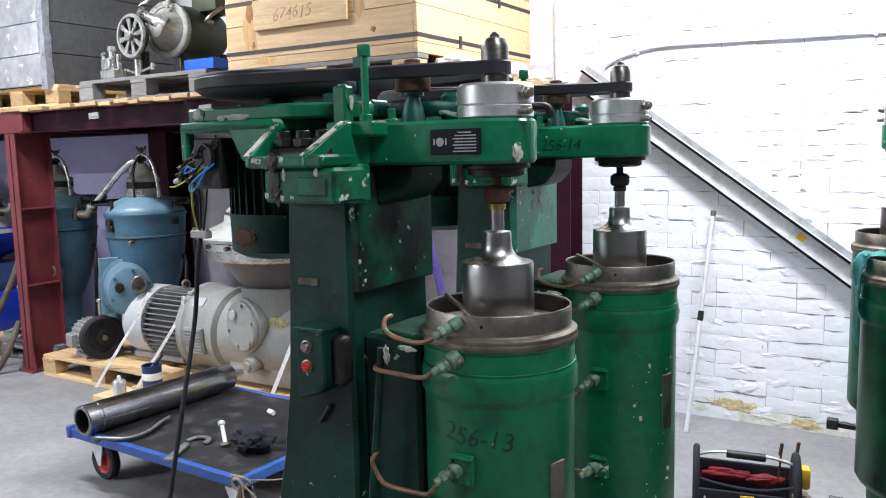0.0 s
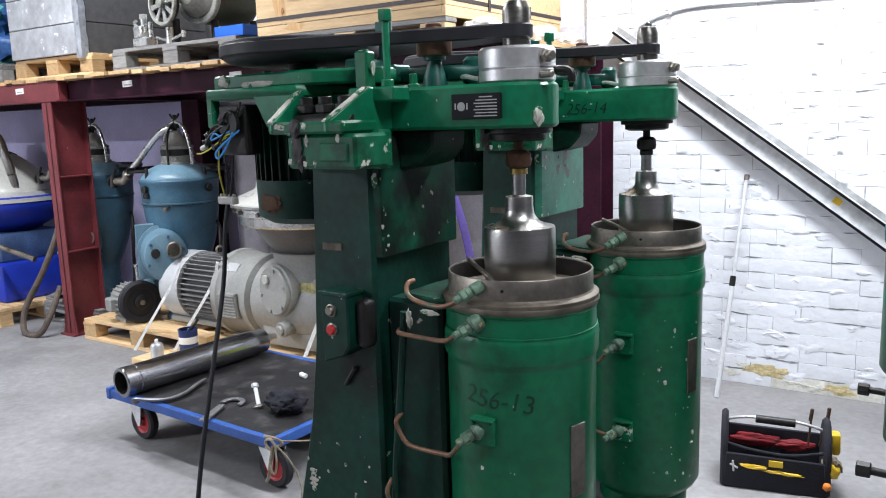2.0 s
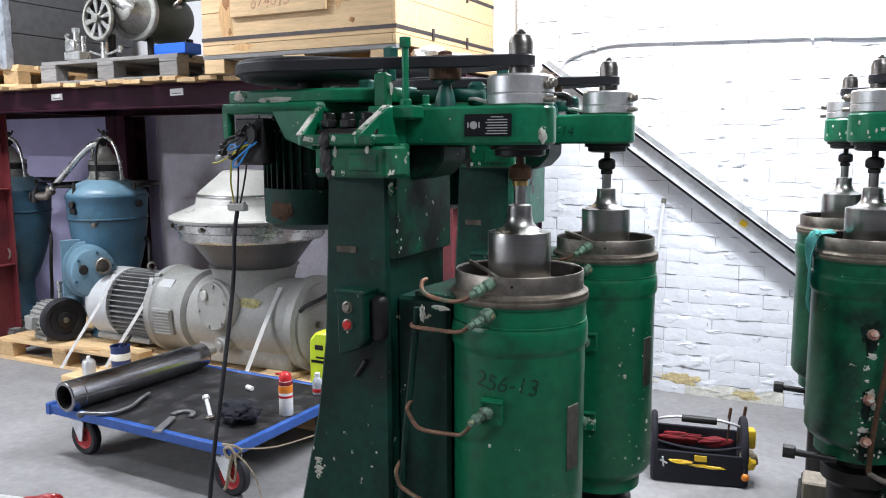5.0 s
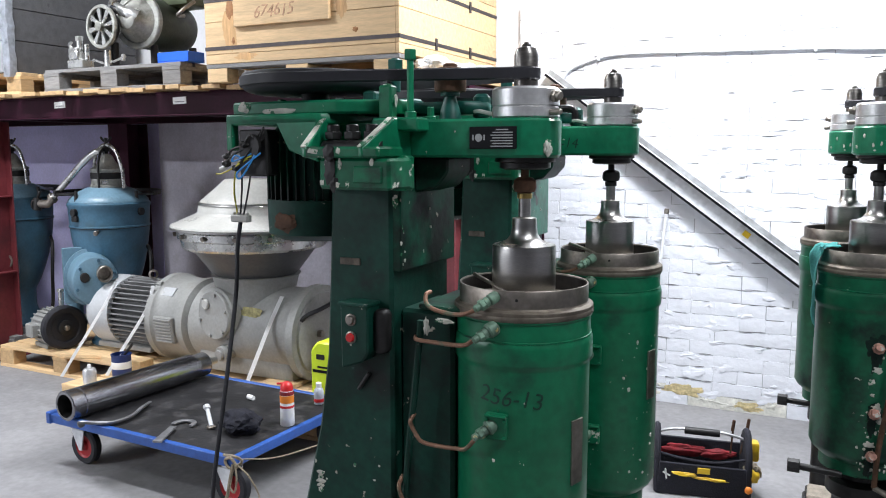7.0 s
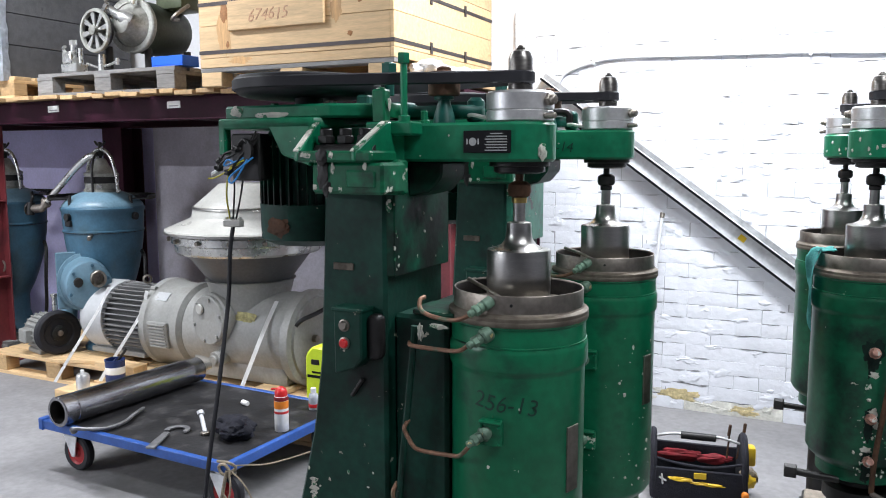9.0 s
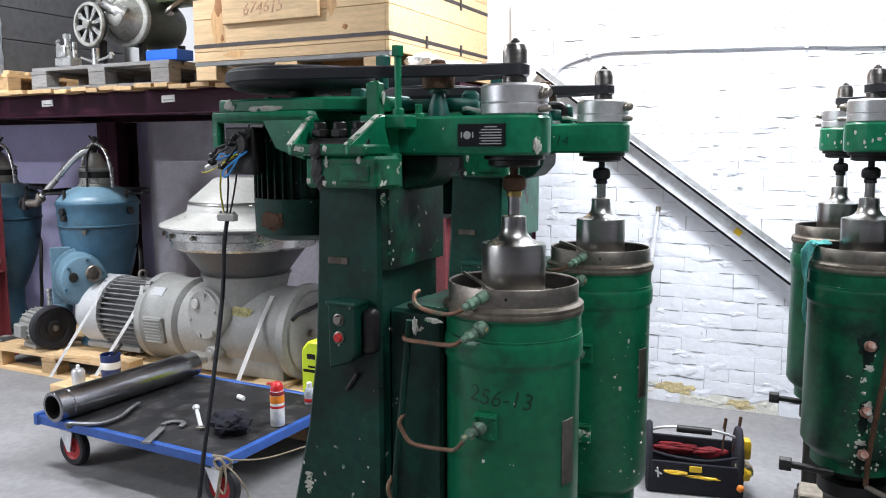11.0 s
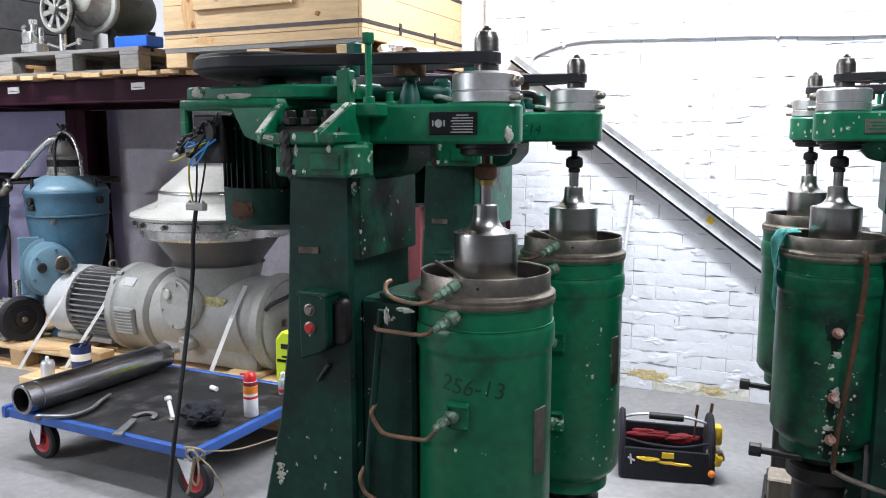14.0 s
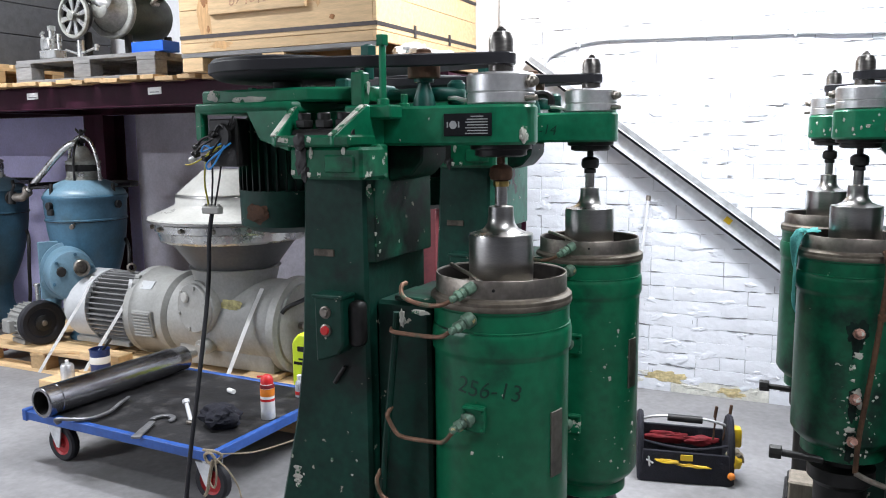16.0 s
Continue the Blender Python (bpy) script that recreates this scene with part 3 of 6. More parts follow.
    # belt drive
    drive = part("drive_wheel", lathe([(0.02, 1.594), (0.120, 1.592), (0.144, 1.5925), (0.158, 1.595), (0.168, 1.599), (0.1745, 1.605), (0.1772, 1.612), (0.178, 1.619), (0.178, 1.634), (0.176, 1.639), (0.171, 1.642), (0.130, 1.642), (0.02, 1.640)], 64,
                                      Matrix.Translation((MX + 0.010, 0.0, 0))), RUBBER, c, "black rubber covered drive wheel")
    part("wheel_hub", join(lathe([(0.034, 1.56), (0.034, 1.645), (0.028, 1.650), (0, 1.650)], 20, Matrix.Translation((MX + 0.010, 0, 0)))), BLACK, drive)
    part("belt", belt_mesh(MX + 0.010, 0.1785, 0.0, 0.0268, 1.607, 1.634, 0.0045), RUBBER, c, "black flat drive belt")
    idler = part("idler_roller", lathe([(0.020, 1.583), (0.034, 1.585), (0.0355, 1.589), (0.0355, 1.632), (0.031, 1.637), (0.016, 1.639), (0.016, 1.645), (0.010, 1.648), (0, 1.648)], 28, Matrix.Translation((-0.166, -0.035, 0))), RUST, c, "rusty belt tension roller")
    part("idler_stand", join(lathe([(0.026, 1.524), (0.022, 1.545), (0.014, 1.570), (0.013, 1.584)], 20, Matrix.Translation((-0.166, -0.035, 0))),
                             lathe([(0.022, 1.576), (0.022, 1.584)], 20, Matrix.Translation((-0.166, -0.035, 0)))), GREEN_TEAL, idler)
    part("idler_arm", join(prism([(-0.40, 0.0), (-0.40, 0.055), (-0.17, 0.060), (-0.105, 0.055), (-0.095, 0.02), (-0.14, -0.02)], 1.536, 1.566, "xy", 0.006),
                           cyl(0.020, (-0.118, 0.03, 1.524), (-0.118, 0.03, 1.583), 18, 0.008)), GREEN_TEAL, idler)
    part("grease_pipe", tube([(-0.115, -0.015, 1.5415), (-0.095, -0.03, 1.541), (-0.075, -0.035, 1.5365), (-0.060, -0.04, 1.534)], 0.0045, 8, 5), CREAM, c, "cream grease pipe")
    lug = part("screw_lug", box(-0.31, -0.195, -0.136, -0.081, 1.497, 1.5265, 0.004), GREEN, c)
    part("tension_screw", join(cyl(0.0075, (-0.222, -0.118, 1.525), (-0.222, -0.118, 1.672), 12), hexnut(0.014, -0.222, -0.118, 1.650, 1.672), cyl(0.013, (-0.222, -0.118, 1.525), (-0.222, -0.118, 1.540), 14)), GREEN, lug)
    part("clamp_post", join(box(-0.300, -0.268, -0.124, -0.094, 1.524, 1.598, 0.004), cyl(0.011, (-0.268, -0.109, 1.566), (-0.262, -0.109, 1.566), 14)), GREEN_WORN, lug)
    part("worn_top", join(blob((-0.283, -0.110, 1.599), (0.010, 0.009, 0.003), 0.4, 3, 2), blob((-0.2625, -0.110, 1.566), (0.002, 0.006, 0.014), 0.4, 3, 4)), CHIPPED, lug, "paint worn to bare metal")
    part("tension_bracket", join(box(-0.385, -0.350, -0.055, 0.055, 1.535, 1.592, 0.005),
                                 box(-0.352, -0.27, -0.03, 0.03, 1.545, 1.575, 0.004), cyl(0.012, (-0.352, 0.045, 1.595), (-0.352, 0.045, 1.675), 12), hexnut(0.020, -0.352, 0.045, 1.646, 1.672)), GREEN_TEAL, c)
    part("grease_stub", join(cyl(0.008, (-0.205, -0.055, 1.52), (-0.205, -0.055, 1.552), 10), cyl(0.012, (-0.205, -0.055, 1.52), (-0.205, -0.055, 1.532), 10)), GREEN, c)
    # bearing housing and spindle
    hs = part("bearing_housing", lathe([(0.070, 1.5245), (0.0735, 1.528), (0.0735, 1.547), (0.071, 1.5495), (0.0735, 1.552), (0.0735, 1.585), (0.069, 1.590), (0.03, 1.590)], 48), ALU, c, "bare aluminium bearing housing")
    part("housing_screw", join(cyl(0.010, (0.066, -0.022, 1.570), (0.090, -0.030, 1.570), 12), cyl(0.014, (0.071, -0.024, 1.570), (0.080, -0.027, 1.570), 6)), STEEL_DULL, hs)
    part("housing_screw", cyl(0.0065, (0.066, -0.03, 1.536), (0.094, -0.040, 1.536), 10), STEEL_DULL, hs)
    if front:
        part("drain_hook", tube([(0.060, 0.02, 1.545), (0.092, 0.015, 1.545), (0.106, 0.013, 1.538), (0.108, 0.012, 1.522)], 0.008, 8, 5), BLACK, hs)
    cap = part("spindle_pulley", lathe([(0.0265, 1.590), (0.0265, 1.660), (0.0245, 1.665), (0.021, 1.674), (0.012, 1.678)], 28), DARKSTEEL, c, "dark steel spindle pulley")
    part("top_nut", join(hexnut(0.0105, 0, 0, 1.677, 1.683), cyl(0.006, (0, 0, 1.682), (0, 0, 1.688), 12)), DARKSTEEL, cap)
    part("lower_flange", lathe([(0.03, 1.4405), (0.066, 1.4405), (0.066, 1.431), (0.056, 1.429), (0.056, 1.418), (0.045, 1.414), (0.02, 1.414)], 36), BLACK, c)
    part("spindle", lathe([(0.009, 1.416), (0.009, 1.398), (0.017, 1.396), (0.0245, 1.390), (0.0255, 1.374), (0.023, 1.366), (0.014, 1.362)], 24), RUST if front else BLACK, c, "spindle coupling")
    part("brass_ring", lathe([(0.013, 1.3625), (0.017, 1.3615), (0.017, 1.3505), (0.0135, 1.350)], 24), BRASS if front else BLACK, c)
    part("bowl", lathe([(0.0, 1.355), (0.0135, 1.355), (0.0135, 1.310), (0.0265, 1.307), (0.0275, 1.300), (0.0275, 1.288), (0.030, 1.271), (0.039, 1.258), (0.055, 1.251), (0.0690, 1.248), (0.0705, 1.243),
                        (0.0705, 1.142), (0.0685, 1.139), (0.0685, 0.95), (0, 0.95)], 56), STEEL, c, "bright turned steel rotor")
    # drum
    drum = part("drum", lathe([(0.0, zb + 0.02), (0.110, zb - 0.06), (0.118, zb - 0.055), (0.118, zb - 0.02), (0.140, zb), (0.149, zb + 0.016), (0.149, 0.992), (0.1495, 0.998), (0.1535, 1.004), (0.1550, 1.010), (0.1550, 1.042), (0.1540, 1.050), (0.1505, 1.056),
                               (0.1500, 1.060), (0.1500, 1.094), (0.1530, 1.098), (0.1530, 1.106), (0.146, 1.1125), (0.125, 1.1125), (0.125, 0.72), (0, 0.72)], 64), GREEN_DRUM if front else GREEN_SHADED_SMEARED, c)
    part("rim", lathe([(0.120, 1.1025), (0.1425, 1.1025), (0.1435, 1.128), (0.1435, 1.1645), (0.1425, 1.1660), (0.1405, 1.1660), (0.1395, 1.1645), (0.1395, 1.1025)], 72), STEEL_DULL, drum, "stained bare steel rim")
    part("flange", lathe([(0.1440, 1.101), (0.1535, 1.101), (0.1555, 1.104), (0.1555, 1.111), (0.1545, 1.113), (0.1550, 1.115), (0.1545, 1.120), (0.1500, 1.1235), (0.1460, 1.125), (0.1440, 1.128)], 72), FLANGE_GRIME, drum, "grimy brown flange ring")
    # separate near-black liner over the inside of the steel rim
    part("rim_lining", lathe([(0.1393, 1.1625), (0.1385, 1.160), (0.1385, 1.030), (0.0, 1.030)], 64, None, False), RIMDARK, drum, "near-black inside of the rim")
    part("weld_bead", lathe([(0.1500, 1.0545), (0.1525, 1.0555), (0.1525, 1.0580), (0.1500, 1.0590)], 64), GREEN_WORN, drum)
    part("rim_hole", cyl(0.0035, (0.036, -0.1370, 1.147), (0.0375, -0.1395, 1.147), 12), BLACK, drum)
    part("casing_plate", moved(box(-0.020, 0.020, -0.1515, -0.145, 0.735, 0.880, 0.001), pose(0, 0, 0, 0, 0, 73)), STEEL_DULL, drum, "bare metal plate on the casing")
    hub = part("brake_hub", lathe([(0.0, 0.085), (0.09, 0.085), (0.09, 0.11), (0.075, 0.13), (0.075, zb - 0.16), (0.095, zb - 0.14), (0.095, zb - 0.10), (0.065, zb - 0.09), (0.065, zb - 0.055)], 36), BLACK, c, "black oily lower bearing hub")
    part("clamp_screw", join(cyl(0.011, (-0.09, -0.09, zb - 0.07), (-0.175, -0.14, zb - 0.07), 12), cyl(0.021, (-0.165, -0.134, zb - 0.07), (-0.20, -0.155, zb - 0.07), 8)) if front else
         join(cyl(0.011, (0.05, 0.10, zb - 0.06), (0.17, 0.10, zb - 0.055), 12), cyl(0.022, (0.165, 0.10, zb - 0.055), (0.20, 0.10, zb - 0.055), 8)), BLACK, hub)
    if front:
        part("outlet_spout", tube([(0.09, -0.03, zb - 0.11), (0.135, -0.05, zb - 0.10), (0.165, -0.06, zb - 0.13), (0.17, -0.065, zb - 0.175)], 0.016, 12), STEEL_DULL, hub)
    if front:
        # nameplate
        np_ = part("nameplate", box(-0.096, 0.012, -0.0865, -0.0815, 1.459, 1.506, 0.001), BLACKPLATE, arm, "black nameplate with pale print")
        part("emblem", join(lathe([(0.0, 0), (0.0085, 0), (0.0085, 0.0008), (0.0, 0.0008)], 20, pose(-0.074, -0.0865, 1.4825, 90)),
                            box(-0.0885, -0.0855, -0.0870, -0.086, 1.477, 1.489, 0), box(-0.0625, -0.0595, -0.0870, -0.086, 1.477, 1.489, 0)), PRINT, np_)
        part("print_line", join(*[box(-0.046 + (0.012 if k == 0 else 0.004 * (k % 2)), 0.004 - 0.006 * ((k * 3) % 3) - (0.01 if k == 0 else 0), -0.0870, -0.086, 1.4982 - 0.0058 * k, 1.5004 - 0.0058 * k, 0) for k in range(7)]), PRINT, np_)
        # control box
        cb = part("control_box", join(prism([(-0.370, 1.114), (-0.297, 1.114), (-0.297, 1.008), (-0.312, 0.985), (-0.368, 0.965)], -0.185, -0.13, "xz", 0.004), box(-0.374, -0.294, -0.188, -0.13, 1.110, 1.119, 0.002)), GREEN_DEEP, c, "green push-button box")
        for nm, z, mt, lb in (("start_button", 1.080, STEEL_DULL, "grey push button"), ("stop_button", 1.040, REDPL, "red push button")):
            bt = part(nm, lathe([(0.0, 0.008), (0.0085, 0.008), (0.0105, 0.004), (0.0105, 0)], 20, pose(-0.340, -0.187, z, 90)), mt, cb, lb)
            part("bezel", lathe([(0.0108, 0.004), (0.0138, 0.003), (0.0145, -0.003)], 20, pose(-0.340, -0.185, z, 90), False), STEEL_DULL, bt)
        # black block covers the dark area right of the push-button box
        part("conduit_gland", box(-0.2985, -0.264, -0.166, -0.125, 1.000, 1.104, 0.014, 3), BLACK, cb)
        part("lever", cyl(0.005, (-0.352, -0.14, 0.905), (-0.322, -0.140, 0.948), 8), BLACK, cb, "short black lever")
        part("small_label", box(-0.398, -0.345, -0.1385, -0.134, 1.196, 1.212, 0.001), FLANGE_GRIME, col, "small tarnished label")
        part("paint_chip", join(*[blob((-0.466 + 0.02 * noise.noise(Vector((k, 0, 3))), -0.1355, 0.66 + 0.011 * (k - 2)), (0.008 + 0.003 * (k % 3), 0.0015, 0.006), 0.4, 2, k) for k in range(5)]), CHIPPED, col, "flaked paint")
        part("paint_chip", blob((-0.252, -0.135, 1.345), (0.008, 0.002, 0.014), 0.4, 2, 7), CHIPPED, col, "flaked paint")
        # cooling pipes
        for zf, r0, pts in ((1.150, 0.146, ((-0.168, -0.130, 1.148), (-0.168, -0.150, 1.146), (-0.164, -0.160, 1.132), (-0.152, -0.163, 1.121), (-0.124, -0.166, 1.114), (-0.085, -0.170, 1.112), (-0.055, -0.172, 1.120), (-0.030, -0.165, 1.136))),
                            (1.085, 0.152, ((-0.200, -0.140, 1.047), (-0.190, -0.158, 1.046), (-0.170, -0.162, 1.045), (-0.125, -0.166, 1.045), (-0.080, -0.176, 1.048), (-0.058, -0.180, 1.053), (-0.045, -0.178, 1.062))),
                            (0.875, 0.152, ((-0.204, -0.140, 0.870), (-0.205, -0.158, 0.858), (-0.200, -0.160, 0.846), (-0.184, -0.162, 0.824), (-0.170, -0.163, 0.816), (-0.140, -0.166, 0.815), (-0.085, -0.174, 0.820), (-0.060, -0.180, 0.826), (-0.040, -0.178, 0.848))),
                            (0.640, 0.152, ((-0.235, -0.140, 0.72), (-0.236, -0.158, 0.70), (-0.225, -0.160, 0.672), (-0.205, -0.160, 0.660), (-0.160, -0.168, 0.650), (-0.090, -0.180, 0.640), (-0.040, -0.178, 0.630)))):
            part("cooling_pipe", tube(pts, 0.0048, 10, 8), COPPER, c, "tarnished copper pipe")
            a = Vector((-0.012, -r0, zf))
            d = Vector((-0.55, -0.75, -0.42)).normalized()
            f = part("pipe_fitting", join(cyl(0.0125 if zf > 1.1 else 0.0165, a + d * -0.012, a + d * 0.014, 20, 0.004), cyl(0.0115, a + d * 0.014, a + d * 0.026, 16)), PATINA, c, "green painted pipe fitting")
            part("union_nut", join(cyl(0.0120, a + d * 0.024, a + d * 0.037, 6), cyl(0.0080, a + d * 0.035, a + d * 0.050, 12)), PATINA, f, "tarnished union nut")
            if zf < 1.0:
                part("boss", moved(join(box(-0.034, 0.016, -0.158, -0.13, zf - 0.028, zf + 0.030, 0.003), box(-0.034, 0.016, -0.164, -0.13, zf + 0.022, zf + 0.028, 0.002), *[cyl(0.0035, (bx, -0.155, zf + bz), (bx, -0.163, zf + bz), 6) for bx in (-0.028, 0.010) for bz in (-0.021, 0.016)]), pose(0, 0, 0, 0, 0, 3)), GREEN_WORN, f)
        part("sampling_rod", tube([(-0.124, 0.008, 1.1715), (-0.090, -0.030, 1.170), (-0.045, -0.068, 1.164), (0.010, -0.110, 1.150)], 0.0048, 8, 5), STEEL_DULL, drum, "dull steel rod lying inside the rim")
        part("bare_patch", join(blob((-0.168, -0.150, 1.075), (0.006, 0.004, 0.016), 0.6, 3, 3), blob((-0.135, -0.126, 1.085), (0.020, 0.003, 0.005), 0.8, 3, 6)), CHIPPED, col, "flaked pale paint")
        part("supply_pipe", tube([(-0.186, -0.142, 1.085), (-0.188, -0.142, 1.06), (-0.205, -0.142, 0.90), (-0.222, -0.142, 0.75), (-0.24, -0.142, 0.50), (-0.245, -0.142, 0.20)], 0.008, 10, 4), GREEN_DEEP, c)
    else:
        np_ = part("nameplate", box(-0.135, -0.055, 0.0815, 0.0865, 1.462, 1.502, 0.001), STEEL_DULL, arm, "bare grey nameplate")
        part("print_line", join(*[box(-0.128, -0.064 - 0.008 * (k % 2), 0.086, 0.0873, 1.490 - 0.009 * k, 1.494 - 0.009 * k, 0) for k in range(3)]), GREEN, np_)
        part("feed_pipe", join(tube([(-0.07, 0.150, 1.135), (-0.075, 0.166, 1.12), (-0.078, 0.168, 1.05), (-0.055, 0.172, 0.80), (-0.035, 0.172, 0.62), (-0.03, 0.165, 0.50)], 0.0075, 10, 6),
                               cyl(0.011, (-0.072, 0.168, 0.945), (-0.071, 0.168, 0.965), 10)), RUST, c, "rust-brown feed pipe")
        part("outlet_pipe", tube([(-0.03, 0.165, 0.50), (-0.08, 0.18, 0.485), (-0.20, 0.19, 0.46), (-0.34, 0.19, 0.43)], 0.008, 10, 6), STEEL_DULL, c)
        for zf in (0.90, 0.71, 0.585):
            f = part("pipe_fitting", join(cyl(0.016, (-0.018, 0.14, zf), (-0.020, 0.166, zf + 0.004), 8), cyl(0.011, (-0.02, 0.16, zf + 0.004), (-0.022, 0.182, zf + 0.012), 12)), PINKFIT, c, "flaked pinkish pipe stub")
            k0 = int(zf * 100)
            part("stain", join(drum_stain(187, zf + 0.002, 0.026 if zf > 0.8 else 0.017, 0.034 if zf > 0.8 else 0.024, k0), drum_stain(185, zf - 0.035, 0.010, 0.030, k0 + 3)), OILSTAIN, f, "black oil stain")
        flakes(drum_specks(31, 46, 172, 212, 0.54, 0.80), CHIPPED, drum, "scattered paint flakes")
        flakes(join(*[drum_spot(188 + 5 * math.sin(j * 5.1), 0.545 + 0.33 * j / 9, 0.005 + 0.004 * (j % 3), j + 40) for j in range(10)]), CHIPPED, drum, "flaked paint beside the pipe")
        rnd = random.Random(17)
        flakes(join(*[blob((0.079 * math.cos(w), 0.083 * math.sin(w), rnd.uniform(1.446, 1.516)), (0.0025, 0.0025, rnd.uniform(0.002, 0.006)), 0.8, 3, w * 9) for w in [rnd.uniform(0.2, 1.57) for k in range(5)]] +
                    [blob((rnd.uniform(-0.2, 0.0), 0.0825, rnd.uniform(1.446, 1.516)), (rnd.uniform(0.002, 0.006), 0.0015, rnd.uniform(0.002, 0.005)), 0.7, 2, k) for k in range(5)]), CHIPPED, c, "paint flakes on the head")
    return c


S1, S2, S3, S4 = (0.106, 1.766), (0.124, 2.438), (0.833, 2.755), (0.761, 3.431)
near = centrifuge(pose(*S1, 0), "green tubular centrifuge with flaked paint, marked in black", 0.46, True)
far = copy_thing(near, pose(*S2, 0))
far["label"] = "green tubular centrifuge, second of the pair, marked in black"
near3 = centrifuge(pose(*S3, 0, 0, 0, 180), "scuffed green tubular centrifuge with rust-brown pipe", 0.56, False)
copy_thing(near3, pose(*S4, 0, 0, 0, 180))
for ob in [o for o in far.children_recursive if o.name.startswith(("nameplate", "emblem", "print_line", "drain_hook", "chipped_corner"))]:
    bpy.data.objects.remove(ob)
part("handwriting", writing("256-13", 0.050, pose(0, 0, 0.922) @ pose(0, 0, 0, 0, 0, 10), 0.1498, -0.0003, -0.08), MARKER, near, "handwritten black marker number")
part("handwriting", writing("256-14", 0.040, pose(-0.135, -0.0832, 1.462), 0, -0.0003, 0.0), MARKER, far, "handwritten black marker number")

for ob in [o for o in far.children_recursive if o.name.startswith("side_panel")]:
    ob.data = ob.data.copy()
    ob.data.materials[0] = GREEN_PEELED

flakes(drum_specks(5, 34, 30, 85, 0.50, 0.94), CHIPPED, far, "scattered paint flakes")
flakes(drum_specks(9, 10, -20, 80, 0.48, 0.96), CHIPPED, near, "scattered paint flakes")
rnd = random.Random(4)
for mc, n in ((near, 16), (far, 22)):
    flakes(join(*[blob((rnd.uniform(-0.52, -0.27) if z > 0.8 else rnd.uniform(-0.50, -0.27), -0.1352, z), (rnd.uniform(0.0015, 0.004), 0.0015, rnd.uniform(0.0015, 0.006)), 0.6, 2, k) for k in range(n) for z in (rnd.uniform(0.4, 0.75),)]), CHIPPED, mc, "small paint chips")
    flakes(join(*[blob((-0.2425, -0.127 + 0.25 * rnd.random() ** 2.2, rnd.uniform(1.19, 1.40)), (0.0015, rnd.uniform(0.0015, 0.004), rnd.uniform(0.002, 0.006)), 0.6, 2, k) for k in range(n)]), CHIPPED, mc, "small paint chips")
    flakes(join(*[blob((rnd.uniform(-0.42, 0.02), -0.0822, rnd.uniform(1.445, 1.52)), (rnd.uniform(0.0012, 0.003), 0.0013, rnd.uniform(0.0012, 0.003)), 0.6, 2, k) for k in range(n // 2)]), CHIPPED, mc, "small paint chips")
for ob in far.children:
    if ob.name.startswith(("spindle", "brass_ring")) and "pulley" not in ob.name:
        ob.data = ob.data.copy()
        ob.data.materials[0] = BLACK


# ---- storage rack ----
rack = thing("storage_rack", "heavy dark red steel storage rack with plank deck", "rack", pose(-2.7, 4.05, 0))


def rk(name, bm, material, parent=None, label=""):
    return part(name, moved(bm, Matrix.Translation((2.7, -4.05, 0))), material, parent or rack, label)


def i_post(x, y, w=0.13, d=0.18):
    return join(box(x - w / 2, x + w / 2, y - d / 2, y - d / 2 + 0.011, 0.012, 1.65, 0.002), box(x - w / 2, x + w / 2, y + d / 2 - 0.011, y + d / 2, 0.012, 1.65, 0.002),
                box(x - 0.005, x + 0.005, y - d / 2, y + d / 2, 0.012, 1.65, 0), box(x - w / 2 - 0.03, x + w / 2 + 0.03, y - d / 2 - 0.03, y + d / 2 + 0.03, 0, 0.012, 0.002))


for x, y, w, d, mt in ((-4.50, 3.63, 0.115, 0.26, OXIDE_LIT), (-4.12, 4.50, 0.20, 0.20, OXIDE_SHADED), (-0.98, 3.66, 0.11, 0.2, OXIDE_LIT), (-0.90, 4.50, 0.15, 0.18, OXIDE_SHADED), (-7.9, 3.62, 0.115, 0.26, OXIDE_LIT), (-7.9, 4.5, 0.15, 0.18, OXIDE_SHADED)):
    p = rk("post", i_post(x, y, w, d), mt)
    if y < 4:
        for z in (0.60, 1.13):
            rk("stiffener", box(x - w / 2 - 0.004, x + w / 2 + 0.004, y - d / 2 + 0.012, y + d / 2 - 0.012, z, z + 0.010, 0.002), mt, p)
        for s in (-1, 1):
            rk("foot_gusset", prism([(x + s * (w / 2 + 0.028), 0.012), (x + s * (w / 2 + 0.003), 0.15), (x + s * (w / 2 + 0.003), 0.012)], y - d / 2, y - d / 2 + 0.01, "xz", 0), mt, p)
for y, s, x0, x1, mt in ((3.515, 1, -8.2, -4.36, OXIDE_LIT), (3.585, 1, -4.355, -0.86, OXIDE_SHADED), (4.53, -1, -8.2, -0.86, OXIDE_SHADED)):
    bmn = rk("beam", box(x0, x1, min(y, y + s * 0.01), max(y, y + s * 0.01), 1.661, 1.779, 0.002), mt)
    rk("flange", box(x0, x1, min(y - s * 0.02, y + s * 0.07), max(y - s * 0.02, y + s * 0.07), 1.651, 1.660, 0.002), mt, bmn)
    rk("flange", box(x0, x1, min(y, y + s * 0.07), max(y, y + s * 0.07), 1.780, 1.790, 0.002), mt, bmn)
    if s > 0 and x1 < -4:
        rk("end_plate", box(x1 - 0.008, x1, y + 0.011, y + 0.07, 1.661, 1.779, 0.002), mt, bmn)
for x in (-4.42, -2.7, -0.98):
    rk("cross_beam", box(x - 0.05, x + 0.05, 3.60, 4.52, 1.66, 1.775, 0.003), OXIDE_SHADED)
